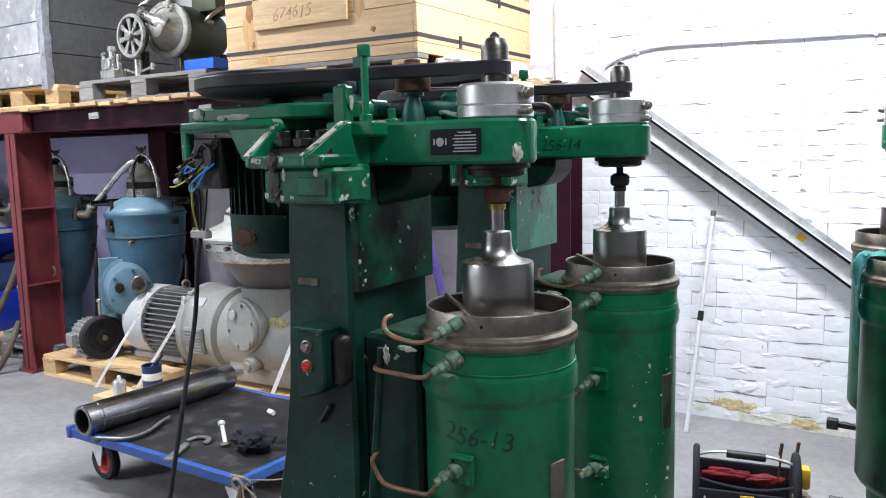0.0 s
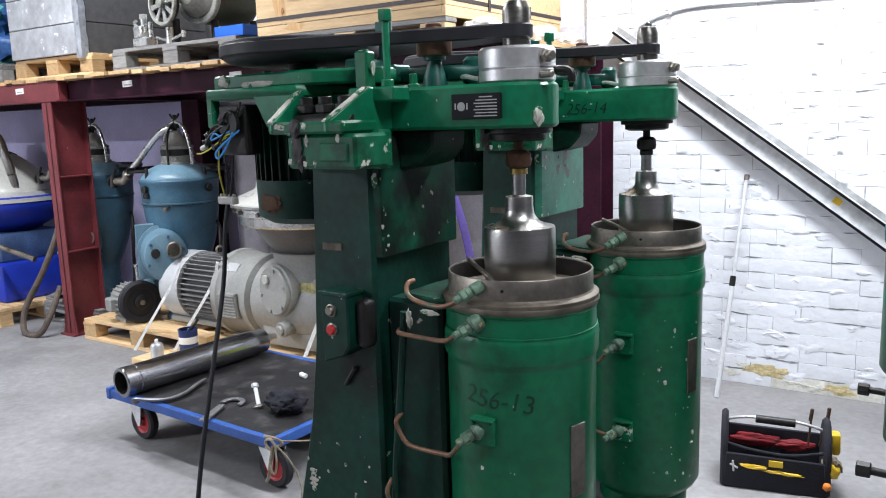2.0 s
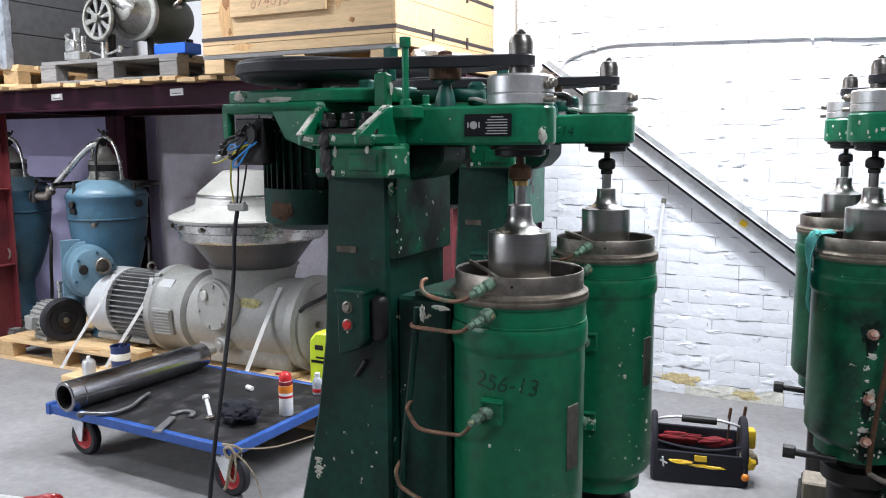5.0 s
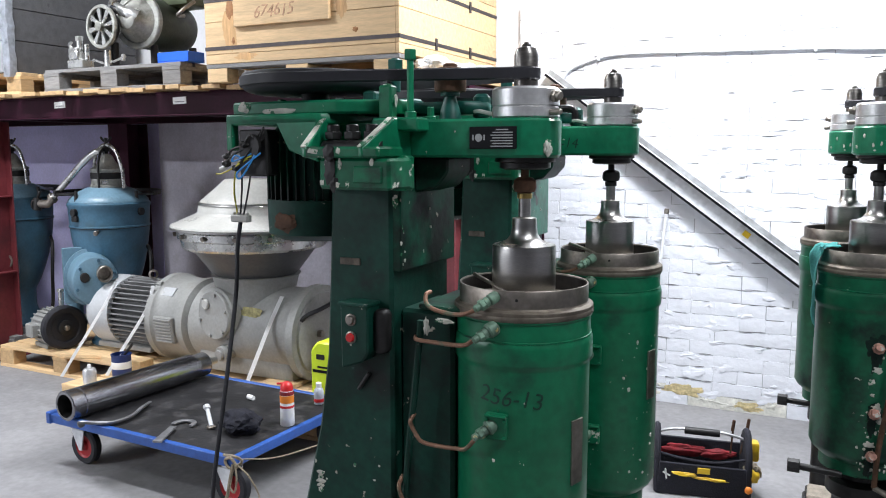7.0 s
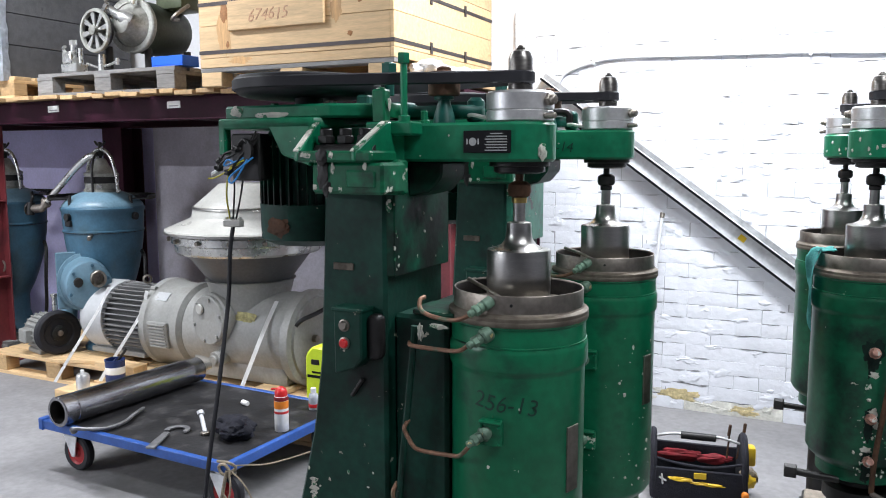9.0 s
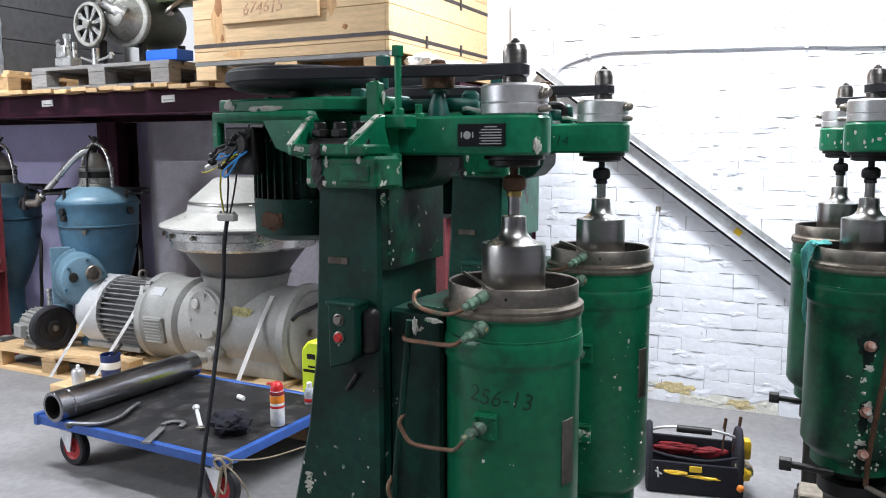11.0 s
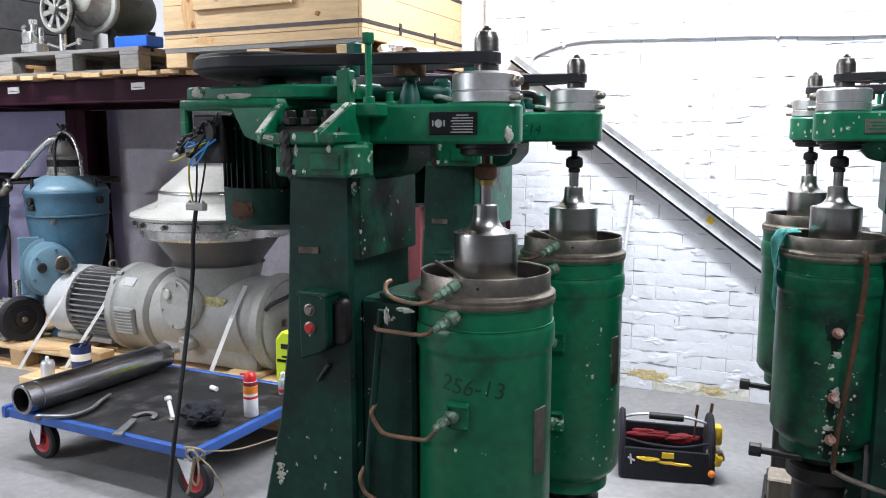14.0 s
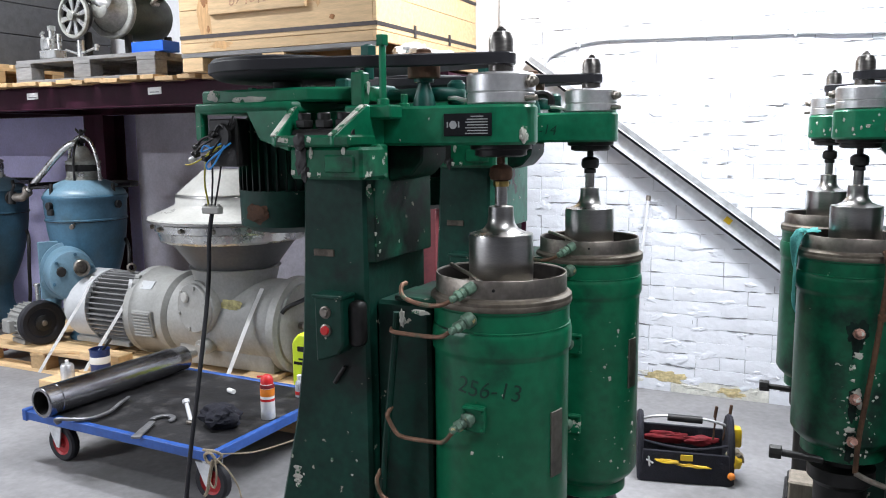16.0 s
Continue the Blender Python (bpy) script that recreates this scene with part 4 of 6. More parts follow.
for x, y in ((-3.69, 3.581), (-2.685, 3.581), (-4.84, 3.511)):
    lab = rk("paper_label", prism([(x - 0.05, 1.717), (x - 0.05, 1.756), (x + 0.048, 1.759), (x + 0.05, 1.720)], y, y + 0.004, "xz", 0), LABELW, None, "small white paper label")
    rk("print_line", box(x - 0.034, x + 0.036, y - 0.0015, y, 1.728, 1.733, 0), FINS, lab)
random.seed(5)
x = -7.6
while x < -0.95:
    w = random.uniform(0.09, 0.15)
    rk("deck_plank", moved(box(-w / 2, w / 2, 3.53 - random.uniform(0.0, 0.05), 4.60, 0, 0.024, 0.002), pose(x + w / 2, 0, 1.791, random.uniform(-0.15, 0.1), 0, random.uniform(-0.3, 0.3))), PINE_Y)
    x += w + random.uniform(0.002, 0.02)


# ---- pallets ----
def pallet(m, label, wood, wood2, L=1.2, D=0.8, group="pallets", cols=3):
    t = thing("pallet", label, "pallet", m, group)
    rows = [-D / 2 + 0.05, 0, D / 2 - 0.05]
    xs = [-L / 2 + 0.07 + k * (L - 0.14) / (cols - 1) for k in range(cols)]
    for y in rows:
        part("skid_board", box(-L / 2, L / 2, y - 0.05, y + 0.05, 0, 0.022, 0.002), wood, t)
        for x in xs:
            part("block", box(x - 0.07, x + 0.07, y - 0.048, y + 0.048, 0.022, 0.1, 0.003), wood2, t)
    for x in xs:
        part("stringer", box(x - 0.07, x + 0.07, -D / 2, D / 2, 0.1, 0.122, 0.002), wood2, t)
    n = 7
    for k in range(n):
        w = D / n
        y = -D / 2 + (k + 0.5) * w
        part("deck_board", moved(box(-L / 2, L / 2, -w * 0.42, w * 0.42, 0.122, 0.144, 0.002), pose(0, y, 0, 0, 0, random.uniform(-0.25, 0.25))), wood, t)
    return t


pallet(pose(-3.72, 3.90, 0), "pale wooden pallet under a pale blue separator", PINE, PINE_Y, 1.2, 0.82)
pallet(pose(-4.80, 4.08, 0), "dusty wooden pallet under a pale blue separator", GREYWOOD, GREYWOOD, 0.72, 0.8)
pal2 = pallet(pose(-2.30, 3.76, 0), "long wooden pallet under the grey separator", PINE, PINE_Y, 1.6, 0.98)
pallet(pose(-5.78, 3.75, 0), "wooden pallet under a bright blue separator", PINE, PINE_Y, 1.2, 0.8)
pallet(pose(-3.27, 4.00, 1.816), "grey weathered wooden pallet on the rack deck", GREYWOOD, GREYWOOD, 1.16, 0.8)
pallet(pose(-4.55, 4.10, 1.816), "pale wooden pallet under a dark crate", PINE, PINE_Y, 0.95, 1.0)
pallet(pose(-5.62, 4.05, 1.816), "grey wooden pallet with scrap on the rack", GREYWOOD, GREYWOOD, 0.8, 0.9)
solid("loose_board", moved(box(-0.24, 0.24, -0.06, 0.06, 0, 0.022, 0.002), pose(-3.45, 3.58, 0.146, 0, 0, 18)), PINE, "loose offcut board lying on the pallet", "board")
solid("timber_block", box(-3.28, -2.95, 3.44, 3.55, 0.146, 0.20, 0.004), PINE, "timber packing block under the motor", "timber")
solid("timber_block", box(-2.10, -1.90, 3.50, 4.0, 0.146, 0.175, 0.004), PINE, "timber packing block under the gearbox", "timber")

ts = thing("timber_stack", "short stack of pine boards in front of the pallet", "timber", pose(-3.10, 3.16, 0))
for k in range(3):
    part("board", box(-0.06, 0.26, -0.095, 0.095, 0.0485 * k, 0.0485 * k + 0.046, 0.003), PINE if k != 1 else PINE_Y, ts)

# ---- crates on the rack ----
crate = thing("shipping_crate", "large pale plywood shipping crate with steel bands", "crate", pose(-1.775, 4.07, 1.816))


def cr(name, bm, material, parent=None, label=""):
    return part(name, moved(bm, Matrix.Translation((1.775, -4.07, -1.816))), material, parent or crate, label)


CX0, CX1, CY0, CY1 = -2.375, -1.175, 3.475, 4.665
for y in (3.52, 4.07, 4.62):
    for x in (-2.30, -1.775, -1.25):
        cr("foot_block", box(x - 0.07, x + 0.07, y - 0.045, y + 0.045, 1.816, 1.890, 0.003), PINE)
    cr("skid", box(CX0, CX1, y - 0.045, y + 0.045, 1.8905, 1.912, 0.002), GREYWOOD)
for k, (z0, z1) in enumerate(((1.914, 1.962), (1.964, 2.13), (2.132, 2.30), (2.302, 2.47), (2.472, 2.64))):
    cr("front_board", box(CX0, CX1 - 0.02, CY0, CY0 + 0.02, z0, z1, 0.002), PINE)
    cr("side_board", moved(box(-(CY1 - CY0) / 2, (CY1 - CY0) / 2, -0.01, 0.01, z0, z1, 0.002), pose(CX1 - 0.01, (CY0 + CY1) / 2, 0, 0, 0, 90)), PINE)
cr("back_panel", box(CX0, CX1 - 0.022, CY1 - 0.02, CY1, 1.914, 2.64, 0.002), PINE)
cr("left_panel", box(CX0, CX0 + 0.02, CY0 + 0.021, CY1 - 0.021, 1.914, 2.64, 0.002), PINE)
KNOT = mat("pine_knot", (0.34, 0.15, 0.05), 0.7, vary=0.3, scale=30)
for x, z, w, h in ((-2.20, 2.20, 0.022, 0.050), (-2.18, 2.03, 0.010, 0.016), (-1.42, 2.04, 0.016, 0.012), (-1.36, 2.20, 0.014, 0.018), (-2.30, 2.40, 0.018, 0.014)):
    cr("knot", blob((x, CY0 - 0.0005, z), (w, 0.0025, h), 0.5, 3, x * 9), KNOT, None, "orange-brown knot")
STAINED = mat("resin_stained_pine", (0.56, 0.33, 0.14), 0.65, vary=0.3, scale=7, bump=0.15, grain=40, stretch=(5, 5, 0.7))
for x, z, w, h in ((-2.20, 2.10, 0.045, 0.125), (-1.50, 2.17, 0.030, 0.070), (-2.10, 1.945, 0.070, 0.016), (-1.62, 2.27, 0.060, 0.022), (-2.30, 2.36, 0.040, 0.060)):
    cr("resin_stain", blob((x, CY0 + 0.0003, z), (w, 0.0011, h), 0.55, 4, x * 5), STAINED, None, "orange-brown resin stain")
cr("lid", box(CX0 - 0.01, CX1 + 0.01, CY0 - 0.01, CY1 + 0.01, 2.641, 2.665, 0.002), PINE)
cr("panel_batten", box(-2.16, -1.56, CY0 - 0.022, CY0 - 0.001, 2.095, 2.245, 0.003), PINE, None, "address board nailed to the crate")
cr("stencil", writing("674615", 0.085, pose(-1.90, CY0 - 0.0225, 2.135)), mat("faded_stencil", (0.50, 0.29, 0.17), 0.8, vary=0.5, scale=40), None, "faded red stencilled number")
for z in (1.985, 2.235):
    b = cr("steel_band", join(box(CX0 - 0.002, CX1 + 0.0025, CY0 - 0.0025, CY0 + 0.0005, z, z + 0.019, 0), box(CX1, CX1 + 0.0025, CY0 - 0.0025, CY1, z, z + 0.019, 0)), STRAPDARK)
    for y in (3.86, 4.28):
        cr("band_clip", box(CX1 + 0.0015, CX1 + 0.006, y - 0.012, y + 0.012, z - 0.02, z + 0.04, 0.001), STRAPDARK, b)

for y, dx, sy, h, sd in ((3.63, 0.0, 0.11, 0.050, 1.0), (3.92, 0.02, 0.12, 0.045, 2.4), (4.22, 0.0, 0.12, 0.052, 3.1), (4.47, 0.01, 0.09, 0.046, 4.7)):
    solid("plastic_sack", blob((-1.065 + dx, y, 1.816 + h * 0.9), (0.085, sy, h), 0.30, 4, sd), WHITEPL, "crumpled white plastic sack on the rack deck", "sack", "white sacks")

dcrate = thing("board_crate", "dark weathered board crate with film-wrapped corner", "crate", pose(-4.58, 4.1, 1.962))
for k in range(4):
    z0 = 1.963 + 0.205 * k
    part("front_board", moved(box(-5.02, -4.14, 3.585, 3.61, z0, z0 + 0.200, 0.003), Matrix.Translation((4.58, -4.1, -1.962))), FILMBOARD, dcrate, "board under clear film")
    part("side_board", moved(moved(box(-0.51, 0.51, -0.0125, 0.0125, z0, z0 + 0.200, 0.003), pose(-4.152, 4.125, 0, 0, 0, 90)), Matrix.Translation((4.58, -4.1, -1.962))), DARKPLY, dcrate)
part("back_board", moved(box(-5.02, -4.167, 4.61, 4.635, 1.963, 2.78, 0.003), Matrix.Translation((4.58, -4.1, -1.962))), DARKPLY, dcrate)
part("left_board", moved(box(-5.02, -4.995, 3.612, 4.608, 1.963, 2.78, 0.003), Matrix.Translation((4.58, -4.1, -1.962))), DARKPLY, dcrate)
film = bmesh.new()
prev = None
for k in range(30):
    z = 1.93 + 0.86 * k / 29
    row = [film.verts.new((a + 0.016 * noise.noise(Vector((a * 9, z * 14, 1))), b - abs(0.012 * noise.noise(Vector((b * 20, z * 14, 5)))), z)) for a, b in
           ((-4.20, 3.578), (-4.18, 3.574), (-4.16, 3.572), (-4.130, 3.574), (-4.130, 3.60), (-4.132, 3.625))]
    if prev:
        for i in range(5):
            film.faces.new((prev[i], prev[i + 1], row[i + 1], row[i]))
    prev = row
bmesh.ops.solidify(film, geom=film.faces[:], thickness=0.003)
part("stretch_film", moved(film, Matrix.Translation((4.58, -4.1, -1.962))), FILM, dcrate, "crumpled clear stretch film")

scrap = thing("scrap_heap", "heap of dark blue plastic covered parts", "scrap", pose(-5.55, 4.05, 1.962))
for k in range(12):
    part("wrapped_part", blob((random.uniform(-0.22, 0.28), random.uniform(-0.38, 0.0), 0.12 + 0.065 * k), (0.20, 0.18, 0.14), 0.5, 3, k * 3.1), JUNKBLUE if k % 4 else TEAL, scrap)

# ---- pump on the rack ----
pump = thing("rotary_pump", "grimy grey cast pump with spoked hand wheel", "pump", pose(-3.0, 3.92, 1.962))
OLIVE = mat("dark_olive_paint", (0.035, 0.045, 0.030), 0.45, vary=0.4, scale=7, bump=0.2, grime=(0.012, 0.012, 0.010), grime_at=0.5, grime_scale=6)
ax = pose(-0.215, -0.12, 0.285) @ pose(0, 0, 0, 90, 0, 8)
body = part("drum", moved(lathe([(0.145, 0.0), (0.145, -0.02), (0.16, -0.06), (0.165, -0.34), (0.15, -0.40), (0.07, -0.43), (0, -0.43)], 40, None, False), ax), OLIVE, pump, "dark olive drum")
part("flange_ring", moved(lathe([(0.130, -0.004), (0.134, 0.012), (0.162, 0.014), (0.170, 0.008), (0.170, -0.018), (0.146, -0.020)], 48, None, False), ax), PATINASTEEL, body, "bare metal flange ring")
part("end_cover", moved(lathe([(0.0, 0.125), (0.045, 0.122), (0.062, 0.112), (0.072, 0.085), (0.098, 0.045), (0.122, 0.014), (0.134, 0.002), (0.14, -0.02)], 44, None, False), ax), PATINASTEEL, body)
NECK = Matrix.Translation((-0.195, -0.205, 0.315)) @ Vector((-0.62, -0.58, 0.42)).to_track_quat("Z", "Y").to_matrix().to_4x4()
neck = part("inlet_neck", lathe([(0.052, -0.05), (0.050, 0.0), (0.040, 0.02), (0.034, 0.035), (0.034, 0.10), (0.044, 0.104), (0.044, 0.122), (0.034, 0.124), (0.029, 0.120), (0.029, 0.02), (0, 0.02)], 28, NECK, False), SILVER, pump, "open bright inlet neck")
part("neck_clamp", join(cyl(0.007, (-0.24, -0.30, 0.40), (-0.20, -0.26, 0.44), 8), cyl(0.010, (-0.215, -0.275, 0.415), (-0.195, -0.255, 0.45), 8)), STEEL_DULL, neck)
part("top_lug", join(cyl(0.014, (-0.16, -0.16, 0.40), (-0.15, -0.15, 0.475), 10), box(-0.19, -0.13, -0.165, -0.135, 0.455, 0.480, 0.004)), SILVER, pump)
WH = pose(-0.325, -0.30, 0.236) @ pose(0, 0, 0, 90, 0, -2)
wheel = part("hand_wheel", moved(lathe([(0.112, -0.012), (0.128, -0.010), (0.133, 0.0), (0.128, 0.012), (0.112, 0.014), (0.108, 0.0), (0.112, -0.012)], 40, None, False), WH), PATINASTEEL, pump, "dirty cast wheel rim")
for k in range(8):
    part("spoke", moved(prism([(0.02, -0.006), (0.104, -0.017), (0.112, -0.008), (0.112, 0.008), (0.104, 0.017), (0.02, 0.006)], -0.006, 0.006, "xy", 0.002), WH @ pose(0, 0, 0, 0, 0, 45 * k + 10)), SILVER, wheel)
part("wheel_hub", moved(cyl(0.03, (0, 0, -0.05), (0, 0, 0.03), 16), WH), PATINASTEEL, wheel)
part("dark_casing", lathe([(0.0, -0.05), (0.10, -0.05), (0.115, -0.035), (0.12, -0.02)], 28, WH, False), BLACK, pump)
# Feet are coloured black to sink into the shade under the pump.
for x, y in ((-0.31, -0.22), (-0.17, -0.04), (-0.08, 0.20)):
    part("foot", join(cyl(0.024, (x, y, 0.0), (x, y, 0.15), 14), cyl(0.05, (x, y, 0.0), (x, y, 0.014), 14)), BLACK, pump)
part("grab_handle", tube([(0.03, 0.02, 0.32), (0.06, -0.06, 0.31), (0.10, -0.06, 0.34), (0.12, 0.02, 0.40)], 0.012, 8), STEEL_DULL, pump)
part("gear_case", join(box(-0.20, 0.02, 0.06, 0.28, 0.40, 0.52, 0.02, 2)), mat("olive_paint", (0.07, 0.085, 0.045), 0.5, vary=0.3, scale=9), pump, "olive painted gear case")
valve = thing("pipe_valve", "small bright steel valve block", "valve", pose(-3.58, 3.66, 1.962))
part("body", join(box(-0.07, 0.07, -0.04, 0.05, 0.0, 0.055, 0.006), box(-0.065, 0.02, -0.035, 0.04, 0.055, 0.13, 0.012, 2)), SILVER, valve)
part("stem", join(cyl(0.018, (0.005, 0, 0.05), (0.005, 0, 0.19), 14), cyl(0.024, (0.005, 0, 0.17), (0.005, 0, 0.20), 6), cyl(0.014, (0.055, 0.01, 0.05), (0.055, 0.01, 0.15), 12)), SILVER, valve)
part("hose_tail", tube([(-0.06, 0, 0.12), (-0.075, -0.01, 0.15), (-0.055, -0.01, 0.165)], 0.010, 8), SILVER, valve)
cross = thing("star_handle", "bright steel star handle on a short post", "handle", pose(-3.33, 3.66, 1.962))
part("post", cyl(0.024, (0, 0, 0), (0, 0, 0.10), 16), SILVER, cross)
part("arms", join(cyl(0.008, (-0.13, 0.0, 0.05), (0.0, -0.01, 0.015), 8), cyl(0.008, (0, 0, 0.02), (0.16, -0.01, 0.055), 8), cyl(0.012, (0.14, -0.01, 0.03), (0.14, -0.01, 0.07), 8)), SILVER, cross)
bb = thing("parts_bin", "small bright blue plastic parts bin", "bin", pose(-2.775, 3.70, 1.962) @ pose(0, 0, 0, 0, 0, -2) @ Matrix.Diagonal((0.92, 0.92, 0.9, 1)))
part("tray", join(box(-0.135, 0.135, -0.07, 0.07, 0, 0.008, 0.002), box(-0.135, 0.135, -0.07, -0.064, 0.008, 0.066, 0.002), box(-0.135, 0.135, 0.064, 0.07, 0.008, 0.066, 0.002),
                  box(-0.135, -0.129, -0.064, 0.064, 0.008, 0.066, 0.002), box(0.129, 0.135, -0.064, 0.064, 0.008, 0.066, 0.002)), mat("bin_blue", (0.005, 0.10, 0.62), 0.4, vary=0.1), bb)

# ---- grey separator ----
GX, GY, GZ = -2.33, 3.78, 0.42
sep = thing("disc_separator", "large grey disc separator with cream lid and flange motor", "separator", pose(GX, GY, 0.144))


def gs(name, bm, material, parent=None, label=""):
    return part(name, moved(bm, Matrix.Translation((0, 0, -0.144))), material, parent or sep, label)


AXX = pose(0, 0, GZ, 0, 90, 0)
house = gs("gear_housing", join(lathe([(0.0, -0.34), (0.20, -0.34), (0.235, -0.33), (0.24, -0.20), (0.25, -0.1), (0.25, 0.40), (0.245, 0.42)], 56, AXX),
                                lathe([(0.235, 0.56), (0.23, 0.64), (0.25, 0.72), (0.262, 0.735)], 56), box(-0.28, 0.40, -0.20, 0.20, 0.17, 0.30, 0.02, 2)), GREYPAINT)
gs("end_cover", lathe([(0.245, 0.405), (0.275, 0.408), (0.275, 0.455), (0.24, 0.462), (0.235, 0.475), (0.06, 0.485), (0, 0.485)], 56, AXX), GREYPAINT, house)
gs("cover_bolt", cyl(0.022, (0.48, -0.06, 0.43), (0.51, -0.06, 0.43), 8), STEEL_DULL, house)
gs("hose", tube([(0.46, -0.20, 0.52), (0.50, -0.19, 0.56), (0.52, -0.08, 0.58), (0.53, 0.02, 0.60)], 0.012, 8), RUBBER, house)
ins = gs("inspection_cover", lathe([(0.0, 0.030), (0.135, 0.030), (0.142, 0.024), (0.142, 0.006), (0.155, 0.0), (0.155, -0.08)], 44, pose(-0.09, -0.245, 0.52, 90, 0, -12)), GREYPAINT, house)
gs("sight_glass", lathe([(0.0, 0.012), (0.024, 0.012), (0.030, 0.006), (0.030, 0.0)], 20, pose(-0.15, -0.268, 0.58, 90, 0, -12)), CREAM, ins)
for k in range(6):
    a = k * math.pi / 3 + 0.3
    gs("cover_bolt", moved(hexnut(0.011, 0.122 * math.cos(a), 0.122 * math.sin(a), 0.03, 0.04), pose(-0.09, -0.245, 0.52, 90, 0, -12)), GREYPAINT, ins)
gs("oil_plug", join(cyl(0.045, (-0.03, -0.20, 0.31), (-0.04, -0.285, 0.30), 20), cyl(0.028, (-0.04, -0.28, 0.30), (-0.042, -0.30, 0.298), 16)), GREYPAINT, house)
gs("yellow_stain", blob((0.14, -0.2235, 0.535), (0.07, 0.004, 0.05), 0.5, 3, 4), mat("old_yellow_paint", (0.42, 0.38, 0.17), 0.6, vary=0.4, scale=30), house, "smear of old yellow paint")
bowl = gs("bowl_casing", lathe([(0.235, 0.735), (0.26, 0.76), (0.335, 0.86), (0.365, 0.895), (0.405, 0.90), (0.0, 0.90)], 64), mat("casing_grey", (0.115, 0.115, 0.120), 0.4, 0.3, vary=0.25, scale=4), None, "dark grey conical bowl casing")
ring = gs("clamp_ring", lathe([(0.36, 0.90), (0.405, 0.897), (0.418, 0.910), (0.422, 0.952), (0.438, 0.960), (0.438, 0.998), (0.428, 1.010), (0.37, 1.010)], 64), SILVER, bowl, "polished steel clamp ring")
for k in range(7):
    a = radians(-160 + 24 * k)
    gs("ring_bolt", cyl(0.013, (0.435 * math.cos(a), 0.435 * math.sin(a), 0.982), (0.458 * math.cos(a), 0.458 * math.sin(a), 0.978), 8), STEEL_DULL, ring)
lid = gs("lid", lathe([(0.37, 1.012), (0.465, 1.014), (0.474, 1.024), (0.470, 1.034), (0.350, 1.084), (0.328, 1.094), (0.320, 1.106), (0.313, 1.152), (0.298, 1.170), (0.195, 1.258), (0.172, 1.280), (0.160, 1.288), (0.08, 1.292), (0, 1.292)], 64), CREAM, None, "cream painted stepped lid")
gs("lid_rim", lathe([(0.462, 1.008), (0.476, 1.010), (0.476, 1.020), (0.462, 1.022)], 64), STEEL, lid, "bright rim")
gs("lid_step", lathe([(0.318, 1.146), (0.3165, 1.150), (0.3165, 1.156), (0.311, 1.160)], 64), STEEL, lid)
mot = gs("motor", lathe([(0.19, -1.02), (0.196, -1.01), (0.196, -0.66), (0.19, -0.65)], 48, AXX), FINBODY, None, "finned flange motor")
pieces("fin", box(-1.01, -0.66, -0.0035, 0.0035, 0.19, 0.222, 0), FINS, mot, [pose(0, 0, GZ - 0.144, 9 * k + 4) for k in range(40)])
gs("fan_cowl", lathe([(0.0, -1.26), (0.12, -1.26), (0.19, -1.24), (0.222, -1.195), (0.227, -1.16), (0.227, -1.01), (0.22, -1.008)], 48, AXX), GREYLIGHT, mot, "light grey fan cowl")
gs("lifting_eye", lathe([(0.018, -0.007), (0.030, -0.004), (0.030, 0.004), (0.018, 0.007), (0.018, -0.007)], 20, pose(-0.80, -0.03, GZ + 0.255, 90, 0, 30), False), STEEL_DULL, mot)
bell = gs("bell_housing", lathe([(0.21, -0.66), (0.262, -0.655), (0.27, -0.645), (0.27, -0.60), (0.255, -0.58), (0.245, -0.42), (0.255, -0.40), (0.255, -0.36), (0.23, -0.34)], 48, AXX), GREYPAINT)
gs("rating_plate", moved(box(-0.055, 0.055, -0.004, 0.004, -0.03, 0.03, 0.001), pose(-0.54, -0.168, GZ + 0.185, -45)), GREYLIGHT, bell, "blank pale rating plate")
for k in range(8):
    gs("flange_bolt", moved(cyl(0.010, (-0.62, 0, 0.256), (-0.59, 0, 0.256), 8), pose(0, 0, GZ, 45 * k + 20)), GREYPAINT, bell)
grille = gs("vent_grille", moved(box(-0.075, 0.075, -0.262, -0.235, -0.075, 0.085, 0.005), pose(-0.50, 0, GZ, 8)), GREYPAINT, bell)
for k in range(8):
    gs("slat", moved(box(-0.066, 0.066, -0.270, -0.260, -0.068 + 0.019 * k, -0.058 + 0.019 * k, 0.002), pose(-0.50, 0, GZ, 8)), GREYPAINT, grille)
gs("flange_bolt", cyl(0.016, (-0.64, -0.15, GZ + 0.225), (-0.60, -0.15, GZ + 0.225), 8), GREYPAINT, bell)
gs("motor_foot", join(box(-1.18, -0.72, -0.16, 0.16, 0.201, 0.235, 0.006)), GREYPAINT, mot)

for pts in (((-3.30, 3.60, 0.635), (-3.33, 3.535, 0.50), (-3.385, 3.34, 0.22), (-3.41, 3.262, 0.10)),
            ((-2.96, 3.58, 0.64), (-2.975, 3.535, 0.50), (-3.04, 3.34, 0.22), (-3.065, 3.262, 0.10)),
            ((-2.02, 3.62, 0.645), (-2.03, 3.515, 0.50), (-2.05, 3.34, 0.22), (-2.06, 3.262, 0.10))):
    bm = bmesh.new()
    q = spline(pts, 5)
    rows = [[bm.verts.new(v + Vector((dx, 0, 0))) for dx in (-0.014, 0.014)] for v in q]
    for a, b in zip(rows, rows[1:]):
        bm.faces.new((a[0], a[1], b[1], b[0]))
    bmesh.ops.solidify(bm, geom=bm.faces[:], thickness=0.003)
    solid("lashing_strap", bm, WHITESTRAP, "taut white lashing strap over the separator", "strap", "white lashing straps")


